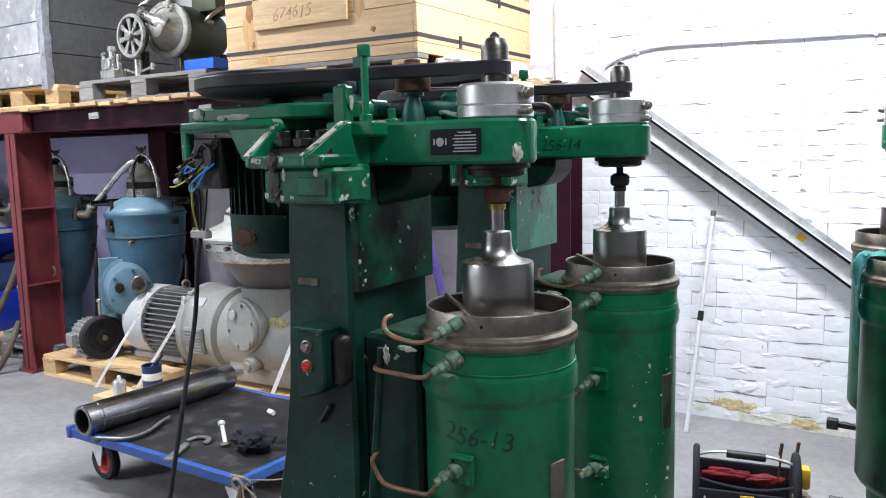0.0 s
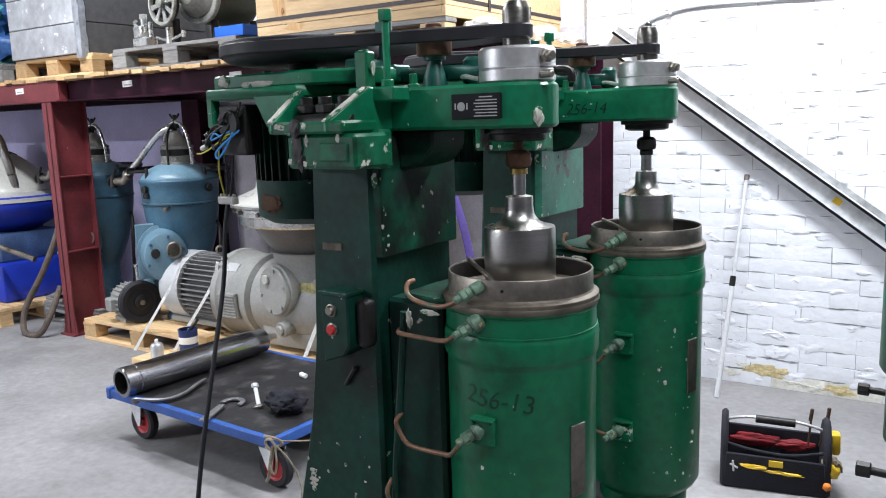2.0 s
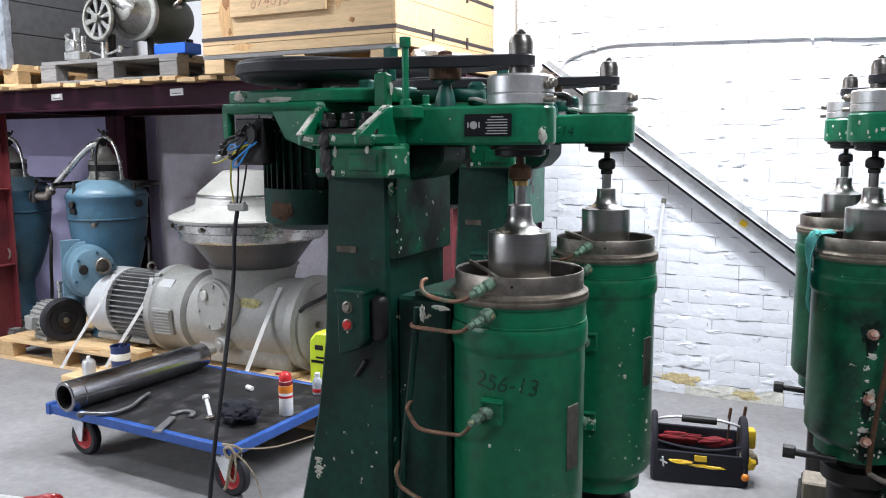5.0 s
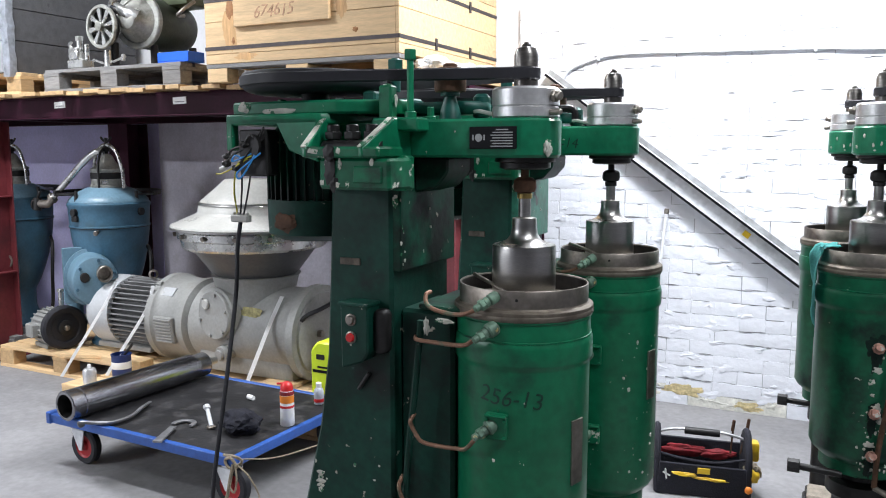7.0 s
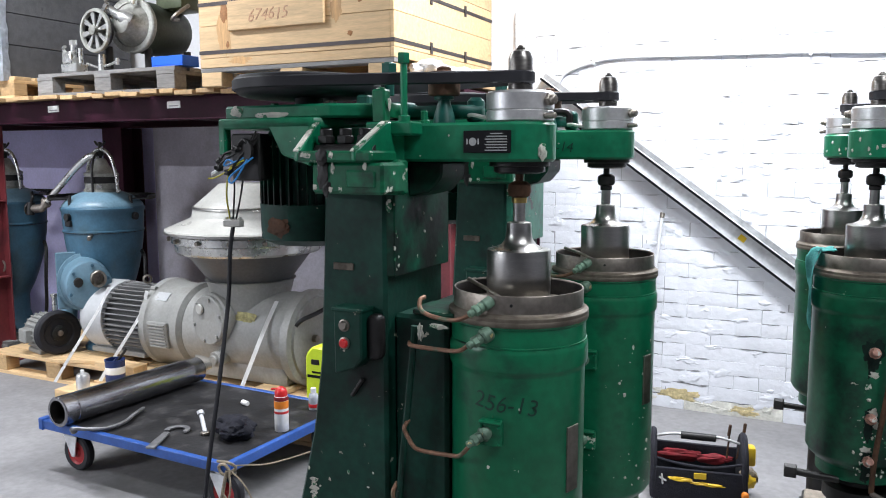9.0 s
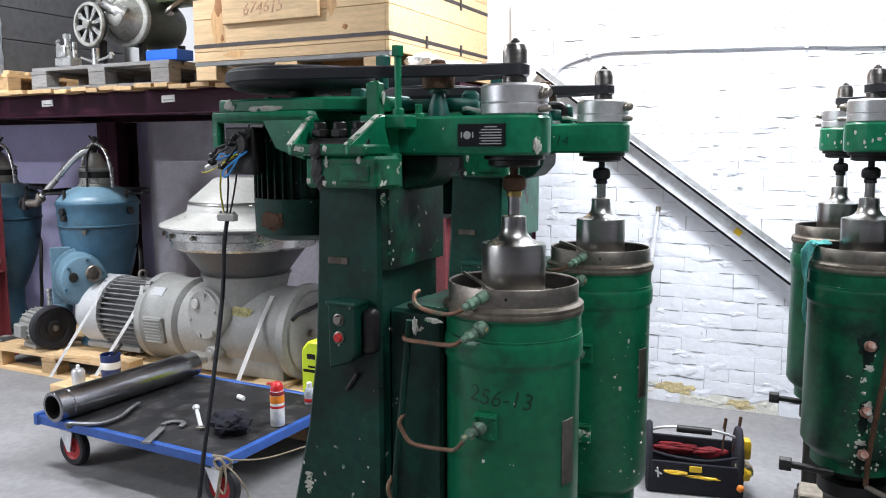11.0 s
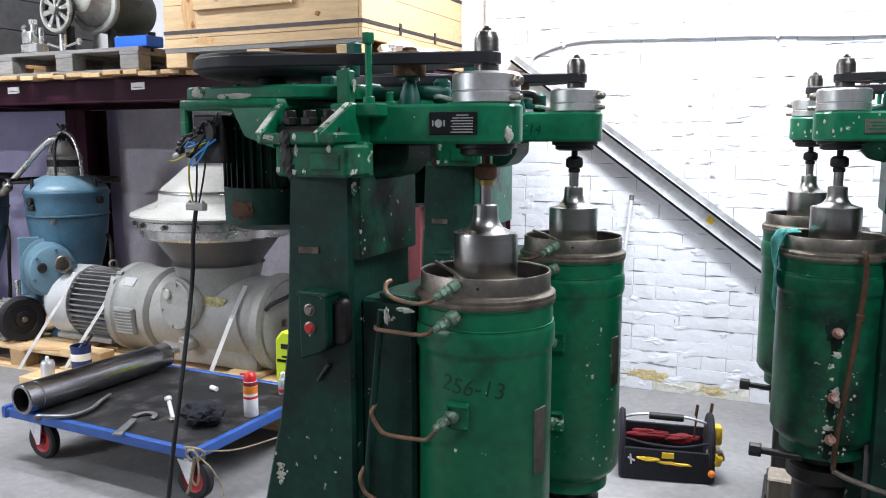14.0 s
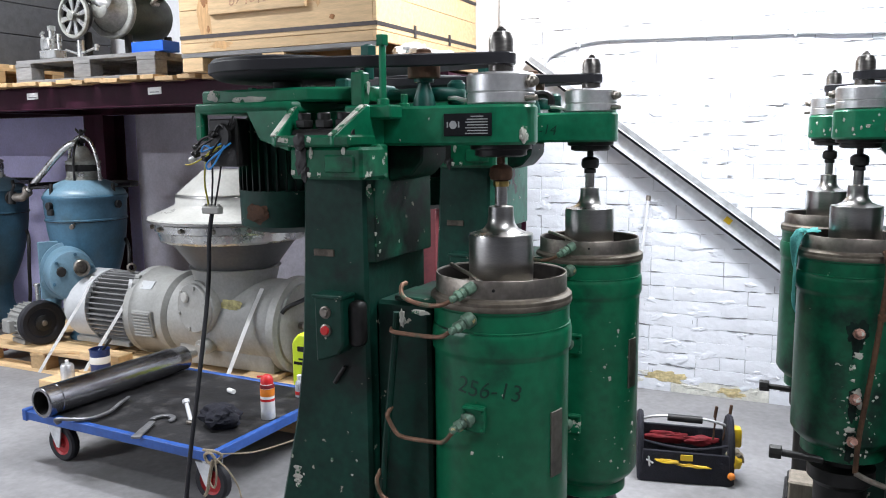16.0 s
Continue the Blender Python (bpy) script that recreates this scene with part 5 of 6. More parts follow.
# ---- blue separators ----
def sector(r0, r1, a0, a1, z0, z1, n=20):
    """A flat curved strip between two radii, from angle a0 to a1 in degrees."""
    w = [radians(a0 + (a1 - a0) * k / n) for k in range(n + 1)]
    return prism([(r1 * math.cos(q), r1 * math.sin(q)) for q in w] + [(r0 * math.cos(q), r0 * math.sin(q)) for q in reversed(w)], z0, z1, "xy", 0.002)


def blue_separator(m):
    t = thing("milk_separator", "pale blue enamelled separator with arched yoke", "separator", m, "pale blue separators")
    part("base", lathe([(0.175, 0.0), (0.180, 0.02), (0.150, 0.05), (0.118, 0.14), (0.120, 0.25), (0.140, 0.34)], 40), BLUEGREY, t)
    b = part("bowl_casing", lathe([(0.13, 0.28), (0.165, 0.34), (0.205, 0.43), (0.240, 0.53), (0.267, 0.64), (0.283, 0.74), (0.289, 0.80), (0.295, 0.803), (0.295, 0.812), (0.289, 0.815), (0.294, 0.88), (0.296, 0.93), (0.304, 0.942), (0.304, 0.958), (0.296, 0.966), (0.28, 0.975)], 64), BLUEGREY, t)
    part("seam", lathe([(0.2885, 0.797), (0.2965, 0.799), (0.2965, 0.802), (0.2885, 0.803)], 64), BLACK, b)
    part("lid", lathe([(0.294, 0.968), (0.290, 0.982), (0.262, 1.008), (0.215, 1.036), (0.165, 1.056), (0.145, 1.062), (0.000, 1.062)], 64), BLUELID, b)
    top = part("top_drum", lathe([(0.132, 1.058), (0.132, 1.075), (0.122, 1.080), (0.120, 1.165), (0.126, 1.170), (0.126, 1.184), (0.112, 1.190), (0.085, 1.205), (0.060, 1.235), (0.042, 1.27), (0.023, 1.285), (0, 1.285)], 36), PATINASTEEL, t, "dull grey inlet drum")
    part("dark_band", lathe([(0.1205, 1.118), (0.1245, 1.121), (0.1245, 1.158), (0.1205, 1.161)], 36), BLACK, top)
    part("sight_window", moved(box(-0.022, 0.022, -0.128, -0.116, 1.085, 1.112, 0.003), pose(0, 0, 0, 0, 0, 40)), SILVER, top)
    yoke = part("yoke", tube([(-0.15, 0.0, 1.055), (-0.145, 0.0, 1.20), (-0.10, 0, 1.30), (0.0, 0, 1.345), (0.10, 0, 1.30), (0.155, 0, 1.18), (0.168, 0, 1.055)], 0.013, 12), SILVER, t, "arched steel yoke")
    part("yoke_screw", join(cyl(0.014, (0, 0, 1.26), (0, 0, 1.392), 12), hexnut(0.030, 0, 0, 1.30, 1.328)), BLACK, yoke)
    part("wing_nut", join(tube([(-0.055, 0, 1.395), (-0.025, 0, 1.372), (0.0, 0, 1.368), (0.025, 0, 1.372), (0.055, 0, 1.395)], 0.008, 8, 5)), BLACK, yoke)
    part("stay_rod", tube([(0.05, -0.13, 1.055), (0.05, -0.128, 1.20), (0.03, -0.09, 1.28), (0.0, -0.03, 1.32)], 0.009, 8, 5), BLACK, t)
    pipe = part("outlet_pipe", tube([(0.0, -0.03, 1.30), (-0.06, -0.06, 1.292), (-0.16, -0.09, 1.225), (-0.30, -0.13, 1.10), (-0.42, -0.17, 0.99), (-0.455, -0.18, 0.955)], 0.022, 14), SILVER, t, "bright steel outlet pipe")
    part("elbow", join(tube([(-0.425, -0.172, 0.985), (-0.46, -0.182, 0.95), (-0.50, -0.19, 0.945), (-0.56, -0.20, 0.945)], 0.028, 12, 5), cyl(0.038, (-0.415, -0.168, 0.995), (-0.432, -0.174, 0.978), 16)), STEEL_DULL, pipe)
    part("tap", join(cyl(0.030, (-0.56, -0.21, 0.90), (-0.56, -0.20, 0.985), 14), cyl(0.010, (-0.56, -0.2, 0.985), (-0.53, -0.2, 1.03), 8), cyl(0.042, (-0.59, -0.205, 0.94), (-0.575, -0.204, 0.94), 16)), BLACK, pipe)
    part("drip_tray", join(sector(0.20, 0.385, 15, 245, 1.012, 1.020, 30), sector(0.379, 0.387, 15, 245, 1.0205, 1.042, 30)), BLACK, t, "black curved drip tray")
    part("clamp", join(cyl(0.013, (-0.02, -0.292, 0.875), (-0.035, -0.268, 1.045), 10), cyl(0.026, (-0.02, -0.325, 0.905), (-0.02, -0.285, 0.905), 12), box(-0.045, 0.010, -0.318, -0.29, 0.845, 0.885, 0.006)), BLACK, b)
    part("bleed_plug", join(cyl(0.011, (0.150, -0.245, 0.785), (0.190, -0.300, 0.778), 10), cyl(0.017, (0.180, -0.286, 0.780), (0.196, -0.308, 0.777), 8)), STEEL_DULL, b)
    part("clamp", join(cyl(0.013, (0.285, 0.03, 0.88), (0.262, 0.03, 1.04), 10), cyl(0.026, (0.28, 0.03, 0.905), (0.32, 0.03, 0.905), 12)), BLACK, b)
    A2 = pose(0.06, -0.25, 0.48) @ pose(0, 0, 0, 90, 0, 58)
    g = part("gear_motor", moved(lathe([(0.0, 0.225), (0.130, 0.222), (0.152, 0.212), (0.160, 0.195), (0.164, 0.10), (0.170, 0.0), (0.192, -0.006), (0.192, -0.040), (0.14, -0.05), (0.13, -0.20)], 44), A2), BLUELID, t, "pale blue gear motor")
    part("shaft_cover", moved(lathe([(0.052, 0.215), (0.055, 0.285), (0.050, 0.292), (0.038, 0.290), (0.036, 0.24), (0, 0.24)], 28), A2 @ pose(0.055, 0.05, 0)), STEEL_DULL, g, "bare steel shaft cover")
    part("eye_glass", moved(lathe([(0.0, 0.238), (0.026, 0.238), (0.032, 0.230), (0.032, 0.218)], 20), A2 @ pose(-0.075, 0.03, 0)), DARKINSIDE, g)
    for k in range(6):
        q = radians(60 * k + 20)
        part("cover_bolt", moved(hexnut(0.012, 0.135 * math.cos(q), 0.135 * math.sin(q), 0.215, 0.232), A2), BLUEGREY, g)
    part("mount_plate", moved(box(-0.19, 0.19, -0.17, 0.20, -0.062, -0.042, 0.005), A2), BLUELID, g)
    part("side_leg", tube([(-0.20, -0.12, 0.46), (-0.24, -0.16, 0.30), (-0.25, -0.18, 0.02)], 0.062, 14), BLUELID, t)
    part("oil_pipe", join(cyl(0.020, (-0.32, -0.23, 0.20), (-0.32, -0.23, 0.37), 12), cyl(0.028, (-0.32, -0.23, 0.355), (-0.32, -0.23, 0.375), 8)), SILVER, t)
    part("brake_disc", moved(lathe([(0.0, 0.0), (0.165, 0.0), (0.172, 0.008), (0.172, 0.045), (0.165, 0.053), (0.07, 0.053), (0.065, 0.09), (0, 0.09)], 40), pose(-0.17, 0.06, 0.50) @ pose(0, 0, 0, 90, 0, 62)), BLACK, t, "black belt disc")
    part("drain_hose", tube([(0.24, 0.14, 0.66), (0.31, 0.10, 0.60), (0.34, 0.06, 0.40), (0.33, 0.05, 0.15), (0.30, 0.0, 0.03)], 0.014, 10, 6), BLACK, t)
    return t


bs = blue_separator(pose(-3.69, 3.92, 0.146) @ Matrix.Diagonal((0.87, 0.87, 1, 1)))
copy_thing(bs, pose(-4.80, 4.02, 0.146))
sm = thing("small_motor", "small grimy motor with black belt pulley", "motor", pose(-3.93, 3.64, 0.146) @ pose(0, 0, 0, 0, 0, -14))
part("body", join(lathe([(0.07, -0.15), (0.11, -0.14), (0.115, 0.06), (0.09, 0.08)], 32, pose(0, 0, 0.13, 0, 90, 0)), *[moved(box(-0.13, 0.05, -0.003, 0.003, 0.11, 0.125, 0), pose(0, 0, 0.13, 15 * k)) for k in range(24)]), GREYPAINT, sm)
part("terminal_box", box(-0.10, 0.0, -0.16, -0.09, 0.08, 0.17, 0.008), GREYPAINT, sm)
pu = part("pulley", lathe([(0.02, 0.09), (0.13, 0.09), (0.145, 0.10), (0.135, 0.115), (0.135, 0.125), (0.145, 0.14), (0.13, 0.15), (0.10, 0.145), (0.09, 0.135), (0.02, 0.135)], 40, pose(0, 0, 0.147, 0, 90, 0)), RUBBER, sm, "black belt pulley")
part("pulley_boss", lathe([(0.050, 0.135), (0.050, 0.158), (0.040, 0.162), (0.022, 0.162), (0.020, 0.15), (0, 0.15)], 28, pose(0, 0, 0.147, 0, 90, 0)), BLACK, pu)
part("shaft_end", cyl(0.018, (0.148, 0, 0.147), (0.170, 0, 0.147), 16), STEEL_DULL, pu)
part("foot", box(-0.13, 0.05, -0.09, 0.09, 0, 0.03, 0.005), GREYPAINT, sm)

far_sep = thing("blue_separator", "bright blue separator with cream cone lid", "separator", pose(-5.82, 3.80, 0.146))
part("base_box", box(-0.50, 0.50, -0.32, 0.32, 0, 0.30, 0.02, 2), BLUEBRIGHT, far_sep)
part("frame_box", join(box(-0.42, 0.40, -0.26, 0.26, 0.30, 0.52, 0.02, 2), cyl(0.13, (-0.5, -0.1, 0.60), (-0.1, -0.1, 0.60), 28)), mat("dusty_blue", (0.05, 0.09, 0.20), 0.45, vary=0.4, scale=6), far_sep)
part("bowl_casing", lathe([(0.22, 0.5), (0.40, 0.60), (0.52, 0.70), (0.535, 0.75), (0.53, 0.80), (0.40, 0.86)], 48), BLUEBRIGHT, far_sep)
part("casing_band", lathe([(0.50, 0.845), (0.51, 0.80), (0.542, 0.795), (0.542, 0.765), (0.50, 0.76)], 48), CREAM, far_sep)
part("cone_lid", lathe([(0.46, 0.845), (0.45, 0.88), (0.18, 1.10), (0.12, 1.13), (0, 1.13)], 48), CREAM, far_sep, "cream painted cone lid")
part("spout", join(cyl(0.07, (0, 0, 1.12), (0.02, 0, 1.24), 18), tube([(0.0, 0, 1.24), (0.10, -0.02, 1.26), (0.26, -0.05, 1.05), (0.42, -0.1, 0.86)], 0.035, 10)), STEEL, far_sep)
part("side_pipe", join(tube([(0.0, -0.48, 0.62), (0.15, -0.50, 0.62), (0.55, -0.42, 0.50), (0.95, -0.3, 0.38)], 0.022, 10), cyl(0.07, (-0.04, -0.52, 0.63), (0.06, -0.50, 0.63), 14)), STEEL_DULL, far_sep)
hose = thing("rubber_hose", "looped dirty rubber hose hanging to the floor", "hose", pose(-4.55, 3.48, 0))
part("hose", tube([(-0.05, 0.15, 1.05), (-0.03, 0.05, 0.75), (-0.12, -0.05, 0.45), (-0.26, -0.12, 0.20), (-0.24, -0.16, 0.03), (-0.08, -0.14, 0.03), (-0.02, -0.08, 0.16), (-0.06, 0.04, 0.34)], 0.022, 10, 8), mat("dirty_hose", (0.10, 0.075, 0.06), 0.7, vary=0.4, scale=20), hose)
scrap2 = thing("scrap_heap", "low heap of dusty cables and sheet offcuts", "scrap", pose(-4.75, 3.85, 0.0))
for k in range(8):
    part("offcut", moved(box(-0.16, 0.16, -0.07, 0.07, 0, 0.02, 0.003), pose(random.uniform(-0.25, 0.15), random.uniform(-0.2, 0.2), 0.03 + 0.03 * k, random.uniform(-14, 14), random.uniform(-14, 14), random.uniform(0, 180))), GREYWOOD if k % 2 else FINS, scrap2)
dark = solid("cable_drum", join(blob((-6.7, 4.2, 0.7), (0.4, 0.3, 0.7), 0.3, 3, 2)), BLACK, "dark covered machine part in the rack", "machine part")


# ---- trolley ----
trolley = thing("platform_trolley", "blue steel platform trolley with worn black deck", "trolley", pose(-1.92, 2.90, 0) @ pose(0, 0, 0, 0, 0, -2.2))
W, D = 0.565, 0.425
part("deck", box(-W + 0.02, W - 0.02, -D + 0.02, D - 0.02, 0.212, 0.234, 0.002), DECK, trolley, "scuffed black deck board")
for x0, x1, y0, y1 in ((-W, W, -D, -D + 0.028), (-W, W, D - 0.028, D), (-W, -W + 0.028, -D + 0.028, D - 0.028), (W - 0.028, W, -D + 0.028, D - 0.028)):
    part("frame_rail", box(x0, x1, y0, y1, 0.196, 0.238, 0.003), BLUECART, trolley)
part("corner_socket", join(box(-W - 0.03, -W + 0.0, -D - 0.004, -D + 0.05, 0.190, 0.245, 0.004), box(-W - 0.026, -W + 0.02, -D + 0.0, -D + 0.03, 0.20, 0.235, 0.003)), BLUECART, trolley)
for x, y in ((-W + 0.12, -D + 0.08), (W - 0.09, -D + 0.07), (W - 0.09, D - 0.10), (-W + 0.12, D - 0.10)):
    cs = part("castor", join(box(x - 0.045, x + 0.045, y - 0.04, y + 0.04, 0.186, 0.196, 0.002), cyl(0.03, (x, y, 0.165), (x, y, 0.187), 16),
                             prism([(x - 0.045, 0.168), (x + 0.045, 0.168), (x + 0.025, 0.07), (x + 0.005, 0.07)], y - 0.034, y - 0.028, "xz", 0.001),
                             prism([(x - 0.045, 0.168), (x + 0.045, 0.168), (x + 0.025, 0.07), (x + 0.005, 0.07)], y + 0.028, y + 0.034, "xz", 0.001)), GALV, trolley, "zinc plated castor fork")
    wm = pose(x + 0.018, y, 0.086, 90)
    part("tyre", lathe([(0.056, -0.019), (0.078, -0.021), (0.0862, -0.012), (0.0862, 0.012), (0.078, 0.021), (0.056, 0.019)], 32, wm, False), RUBBER, cs, "black rubber tyre")
    part("wheel_rim", lathe([(0.0, -0.020), (0.018, -0.021), (0.024, -0.012), (0.048, -0.010), (0.057, -0.018), (0.057, 0.018), (0.048, 0.010), (0.024, 0.012), (0.018, 0.021), (0, 0.020)], 28, wm), REDWHEEL, cs, "red wheel rim")

TZ = 0.236
st = thing("steel_tube", "long dark polished steel tube lying on the trolley", "tube", pose(-2.352, 2.462, TZ + 0.071) @ pose(0, 0, 0, -90, 0, -3.4) @ Matrix.Diagonal((0.8625, 0.8625, 0.97, 1)))
part("barrel", lathe([(0.0625, 0.03), (0.0625, 0.0), (0.076, 0.0), (0.080, 0.004), (0.080, 0.055), (0.077, 0.058), (0.077, 0.07), (0.080, 0.073), (0.080, 0.76), (0.076, 0.764), (0.076, 0.79), (0.074, 0.795), (0.074, 0.855), (0.045, 0.865), (0.03, 0.865)], 44, None, False), PIPESTEEL, st)
# near-black lining makes the open bore read dark
part("bore", lathe([(0.0623, 0.004), (0.0623, 0.84), (0, 0.84)], 36, None, False), DARKINSIDE, st, "near-black bore lining")
part("journal", lathe([(0.03, 0.855), (0.03, 0.905), (0.026, 0.91), (0.022, 0.91), (0.022, 0.945), (0, 0.945)], 24), STEEL, st)

solid("pry_bar", tube([(-2.235, 2.452, TZ + 0.0), (-2.225, 2.440, TZ + 0.022), (-2.18, 2.475, TZ + 0.016), (-2.12, 2.525, TZ + 0.012), (-2.115, 2.62, TZ + 0.012), (-2.16, 2.72, TZ + 0.012), (-2.19, 2.80, TZ + 0.012)], 0.014, 8, 6, 0.6), TOOLGREY, "bent flat steel bar lying on the trolley", "bar")
sp = thing("hook_spanner", "grey hook spanner lying on the trolley deck", "spanner", pose(-1.785, 2.475, TZ + 0.003) @ pose(0, 0, 0, 0, 0, 24))
part("handle", prism([(-0.020, -0.035), (0.020, -0.035), (0.015, 0.15), (-0.015, 0.15)], 0.0, 0.010, "xy", 0.002), TOOLGREY, sp)
inner = [(0.034 * math.cos(w), 0.034 * math.sin(w)) for w in [radians(-40 + 12 * k) for k in range(19)]]
outer = [(0.056 * math.cos(w), 0.056 * math.sin(w)) for w in [radians(-40 + 12 * k) for k in range(19)]]
part("hook", moved(prism(outer + inner[::-1], 0.0005, 0.0095, "xy", 0.0015), pose(0.032, 0.185, 0, 0, 0, 10)), TOOLGREY, sp)
bolt = thing("anchor_bolt", "bright hex bolt propped on a washer", "bolt", pose(-1.70, 2.69, TZ))
part("shank", join(cyl(0.0095, (0.0, 0.0, 0.008), (-0.055, 0.035, 0.075), 10), cyl(0.016, (-0.052, 0.033, 0.070), (-0.062, 0.040, 0.084), 6)), GALV, bolt)
part("nut", hexnut(0.022, 0.003, -0.004, 0.0, 0.012), STEEL_DULL, bolt)
solid("plastic_sleeve", cyl(0.012, (-1.83, 3.09, TZ + 0.012), (-1.785, 3.075, TZ + 0.012), 14), WHITEPL, "small white plastic sleeve on the trolley", "sleeve")
solid("rag", moved(blob((0, 0, 0.045), (0.092, 0.072, 0.052), 0.30, 4, 3.3), pose(-1.555, 2.71, TZ + 0.002)), NAVY, "crumpled navy blue rag on the trolley", "rag")

can = thing("spray_can", "white and orange spray can with red cap", "spray can", pose(-1.425, 2.875, TZ))
part("body", lathe([(0.0, 0.0), (0.030, 0.0), (0.0315, 0.003), (0.0315, 0.150), (0.029, 0.158), (0.014, 0.166), (0.0, 0.166)], 32), WHITEPL, can)
part("orange_band", lathe([(0.0317, 0.105), (0.0319, 0.106), (0.0319, 0.138), (0.0317, 0.139)], 32), ORANGE, can, "printed orange band")
part("dark_band", lathe([(0.0317, 0.140), (0.0320, 0.141), (0.0320, 0.150), (0.0300, 0.157)], 32), REDDARK, can, "dark red printed shoulder")
part("print_line", lathe([(0.0317, 0.082), (0.0319, 0.083), (0.0319, 0.092), (0.0317, 0.093)], 32), REDPL, can, "printed red lettering band")
part("cap", join(lathe([(0.028, 0.158), (0.028, 0.178), (0.022, 0.190), (0.012, 0.198), (0, 0.198)], 24), cyl(0.005, (0, 0, 0.19), (-0.045, -0.012, 0.186), 8)), REDPL, can, "red nozzle cap")
bt = thing("bottle", "small clear plastic bottle with white cap", "bottle", pose(-1.47, 3.18, TZ))
part("body", lathe([(0.0, 0.0), (0.022, 0.0), (0.024, 0.004), (0.024, 0.060), (0.020, 0.075), (0.011, 0.083), (0.0, 0.083)], 24), FILM, bt)
part("label_band", lathe([(0.0243, 0.012), (0.0246, 0.013), (0.0246, 0.028), (0.0243, 0.029)], 24), REDPL, bt, "red label band")
part("cap", lathe([(0.0135, 0.080), (0.0135, 0.104), (0.011, 0.106), (0, 0.106)], 20), WHITEPL, bt)
neon = thing("jerrycan", "neon yellow plastic canister with dark print", "canister", pose(-1.60, 3.46, 0.146))
part("body", join(prism([(-0.085, 0.0), (0.10, 0.0), (0.10, 0.30), (0.06, 0.33), (-0.04, 0.33), (-0.085, 0.28)], -0.05, 0.05, "xz", 0.012)), NEON, neon)
part("grip", join(box(-0.045, 0.005, -0.0515, -0.049, 0.235, 0.262, 0.003)), BLACK, neon)
part("print_line", join(box(-0.07, 0.06, -0.0515, -0.0495, 0.165, 0.180, 0), box(-0.04, 0.06, -0.0515, -0.0495, 0.190, 0.200, 0)), BLACKPLATE, neon)
tin = thing("aerosol_can", "small silver aerosol can on the pallet", "aerosol", pose(-3.01, 3.135, 0.144))
part("body", lathe([(0.0, 0), (0.036, 0), (0.036, 0.075), (0.030, 0.088), (0.015, 0.094), (0.0, 0.094)], 28), ALU, tin)
part("valve", cyl(0.010, (0, 0, 0.092), (0, 0, 0.112), 12), WHITEPL, tin)
pt = thing("paint_tin", "blue paint tin with white label and brush", "paint tin", pose(-2.98, 3.335, 0.146))
part("body", lathe([(0.0, 0), (0.055, 0), (0.055, 0.12), (0.058, 0.122), (0.058, 0.128), (0.052, 0.128), (0.052, 0.105), (0, 0.105)], 32), mat("tin_blue", (0.015, 0.035, 0.14), 0.4, vary=0.3, scale=20), pt)
part("label", lathe([(0.0552, 0.045), (0.0556, 0.046), (0.0556, 0.085), (0.0552, 0.086)], 32), LABELW, pt, "white paper label")
part("brush", join(cyl(0.008, (0.01, 0, 0.105), (0.075, 0.02, 0.19), 10), box(-0.012, 0.012, -0.006, 0.006, 0.106, 0.112, 0)), BLACK, pt)

# rope tied round the trolley corner and trailing over the floor
rope = thing("rope", "frayed hemp rope knotted to the trolley corner", "rope", pose(-1.36, 2.47, 0))
part("knot", join(tube([(-0.06, -0.015, 0.245), (0.0, -0.02, 0.25), (0.02, 0.0, 0.225), (-0.02, -0.025, 0.20), (-0.05, -0.02, 0.225), (-0.01, -0.03, 0.245), (0.015, -0.02, 0.205)], 0.006, 8, 6),
                  tube([(0.0, -0.03, 0.22), (-0.015, -0.035, 0.15), (-0.03, -0.035, 0.09), (-0.045, -0.035, 0.065)], 0.007, 8, 5),
                  tube([(0.01, -0.03, 0.22), (0.02, -0.035, 0.16), (0.01, -0.04, 0.11), (-0.015, -0.04, 0.14), (0.0, -0.03, 0.20)], 0.004, 8, 5)), ROPE, rope)
part("tail", tube([(0.02, 0.0, 0.235), (0.10, 0.12, 0.215), (0.22, 0.28, 0.24), (0.36, 0.42, 0.28)], 0.0032, 8, 6), ROPE, rope)
part("coil", tube([(0.01, -0.02, 0.22), (0.07, -0.02, 0.18), (0.10, 0.0, 0.10), (0.12, -0.02, 0.02), (0.06, -0.06, 0.008), (0.02, -0.12, 0.008), (0.10, -0.17, 0.008), (0.22, -0.12, 0.008), (0.30, -0.05, 0.008), (0.20, 0.02, 0.008), (0.12, -0.03, 0.008), (0.25, -0.10, 0.008)], 0.0032, 8, 6), ROPE, rope)

# ---- loose cable of the near machine ----
cable = thing("power_cable", "black power cable hanging from open terminal wires", "cable", pose(-0.55, 1.60, 0))
part("sheath", tube([(-0.045, 0.045, 1.285), (-0.045, 0.03, 1.22), (-0.03, 0.0, 1.10), (0.0, -0.08, 0.90), (0.01, -0.14, 0.70), (0.015, -0.19, 0.45), (0.0, -0.23, 0.20), (-0.03, -0.25, 0.04), (-0.10, -0.27, 0.007), (-0.25, -0.35, 0.007), (-0.30, -0.60, 0.007), (0.1, -0.80, 0.007)], 0.0052, 10, 6), RUBBER, cable)
blk = part("terminal_block", join(box(-0.072, -0.018, 0.036, 0.056, 1.28, 1.298, 0.003), *[cyl(0.004, (-0.066 + 0.014 * k, 0.046, 1.296), (-0.066 + 0.014 * k, 0.046, 1.304), 8) for k in range(4)]), CREAM, cable, "cream screw terminal block")
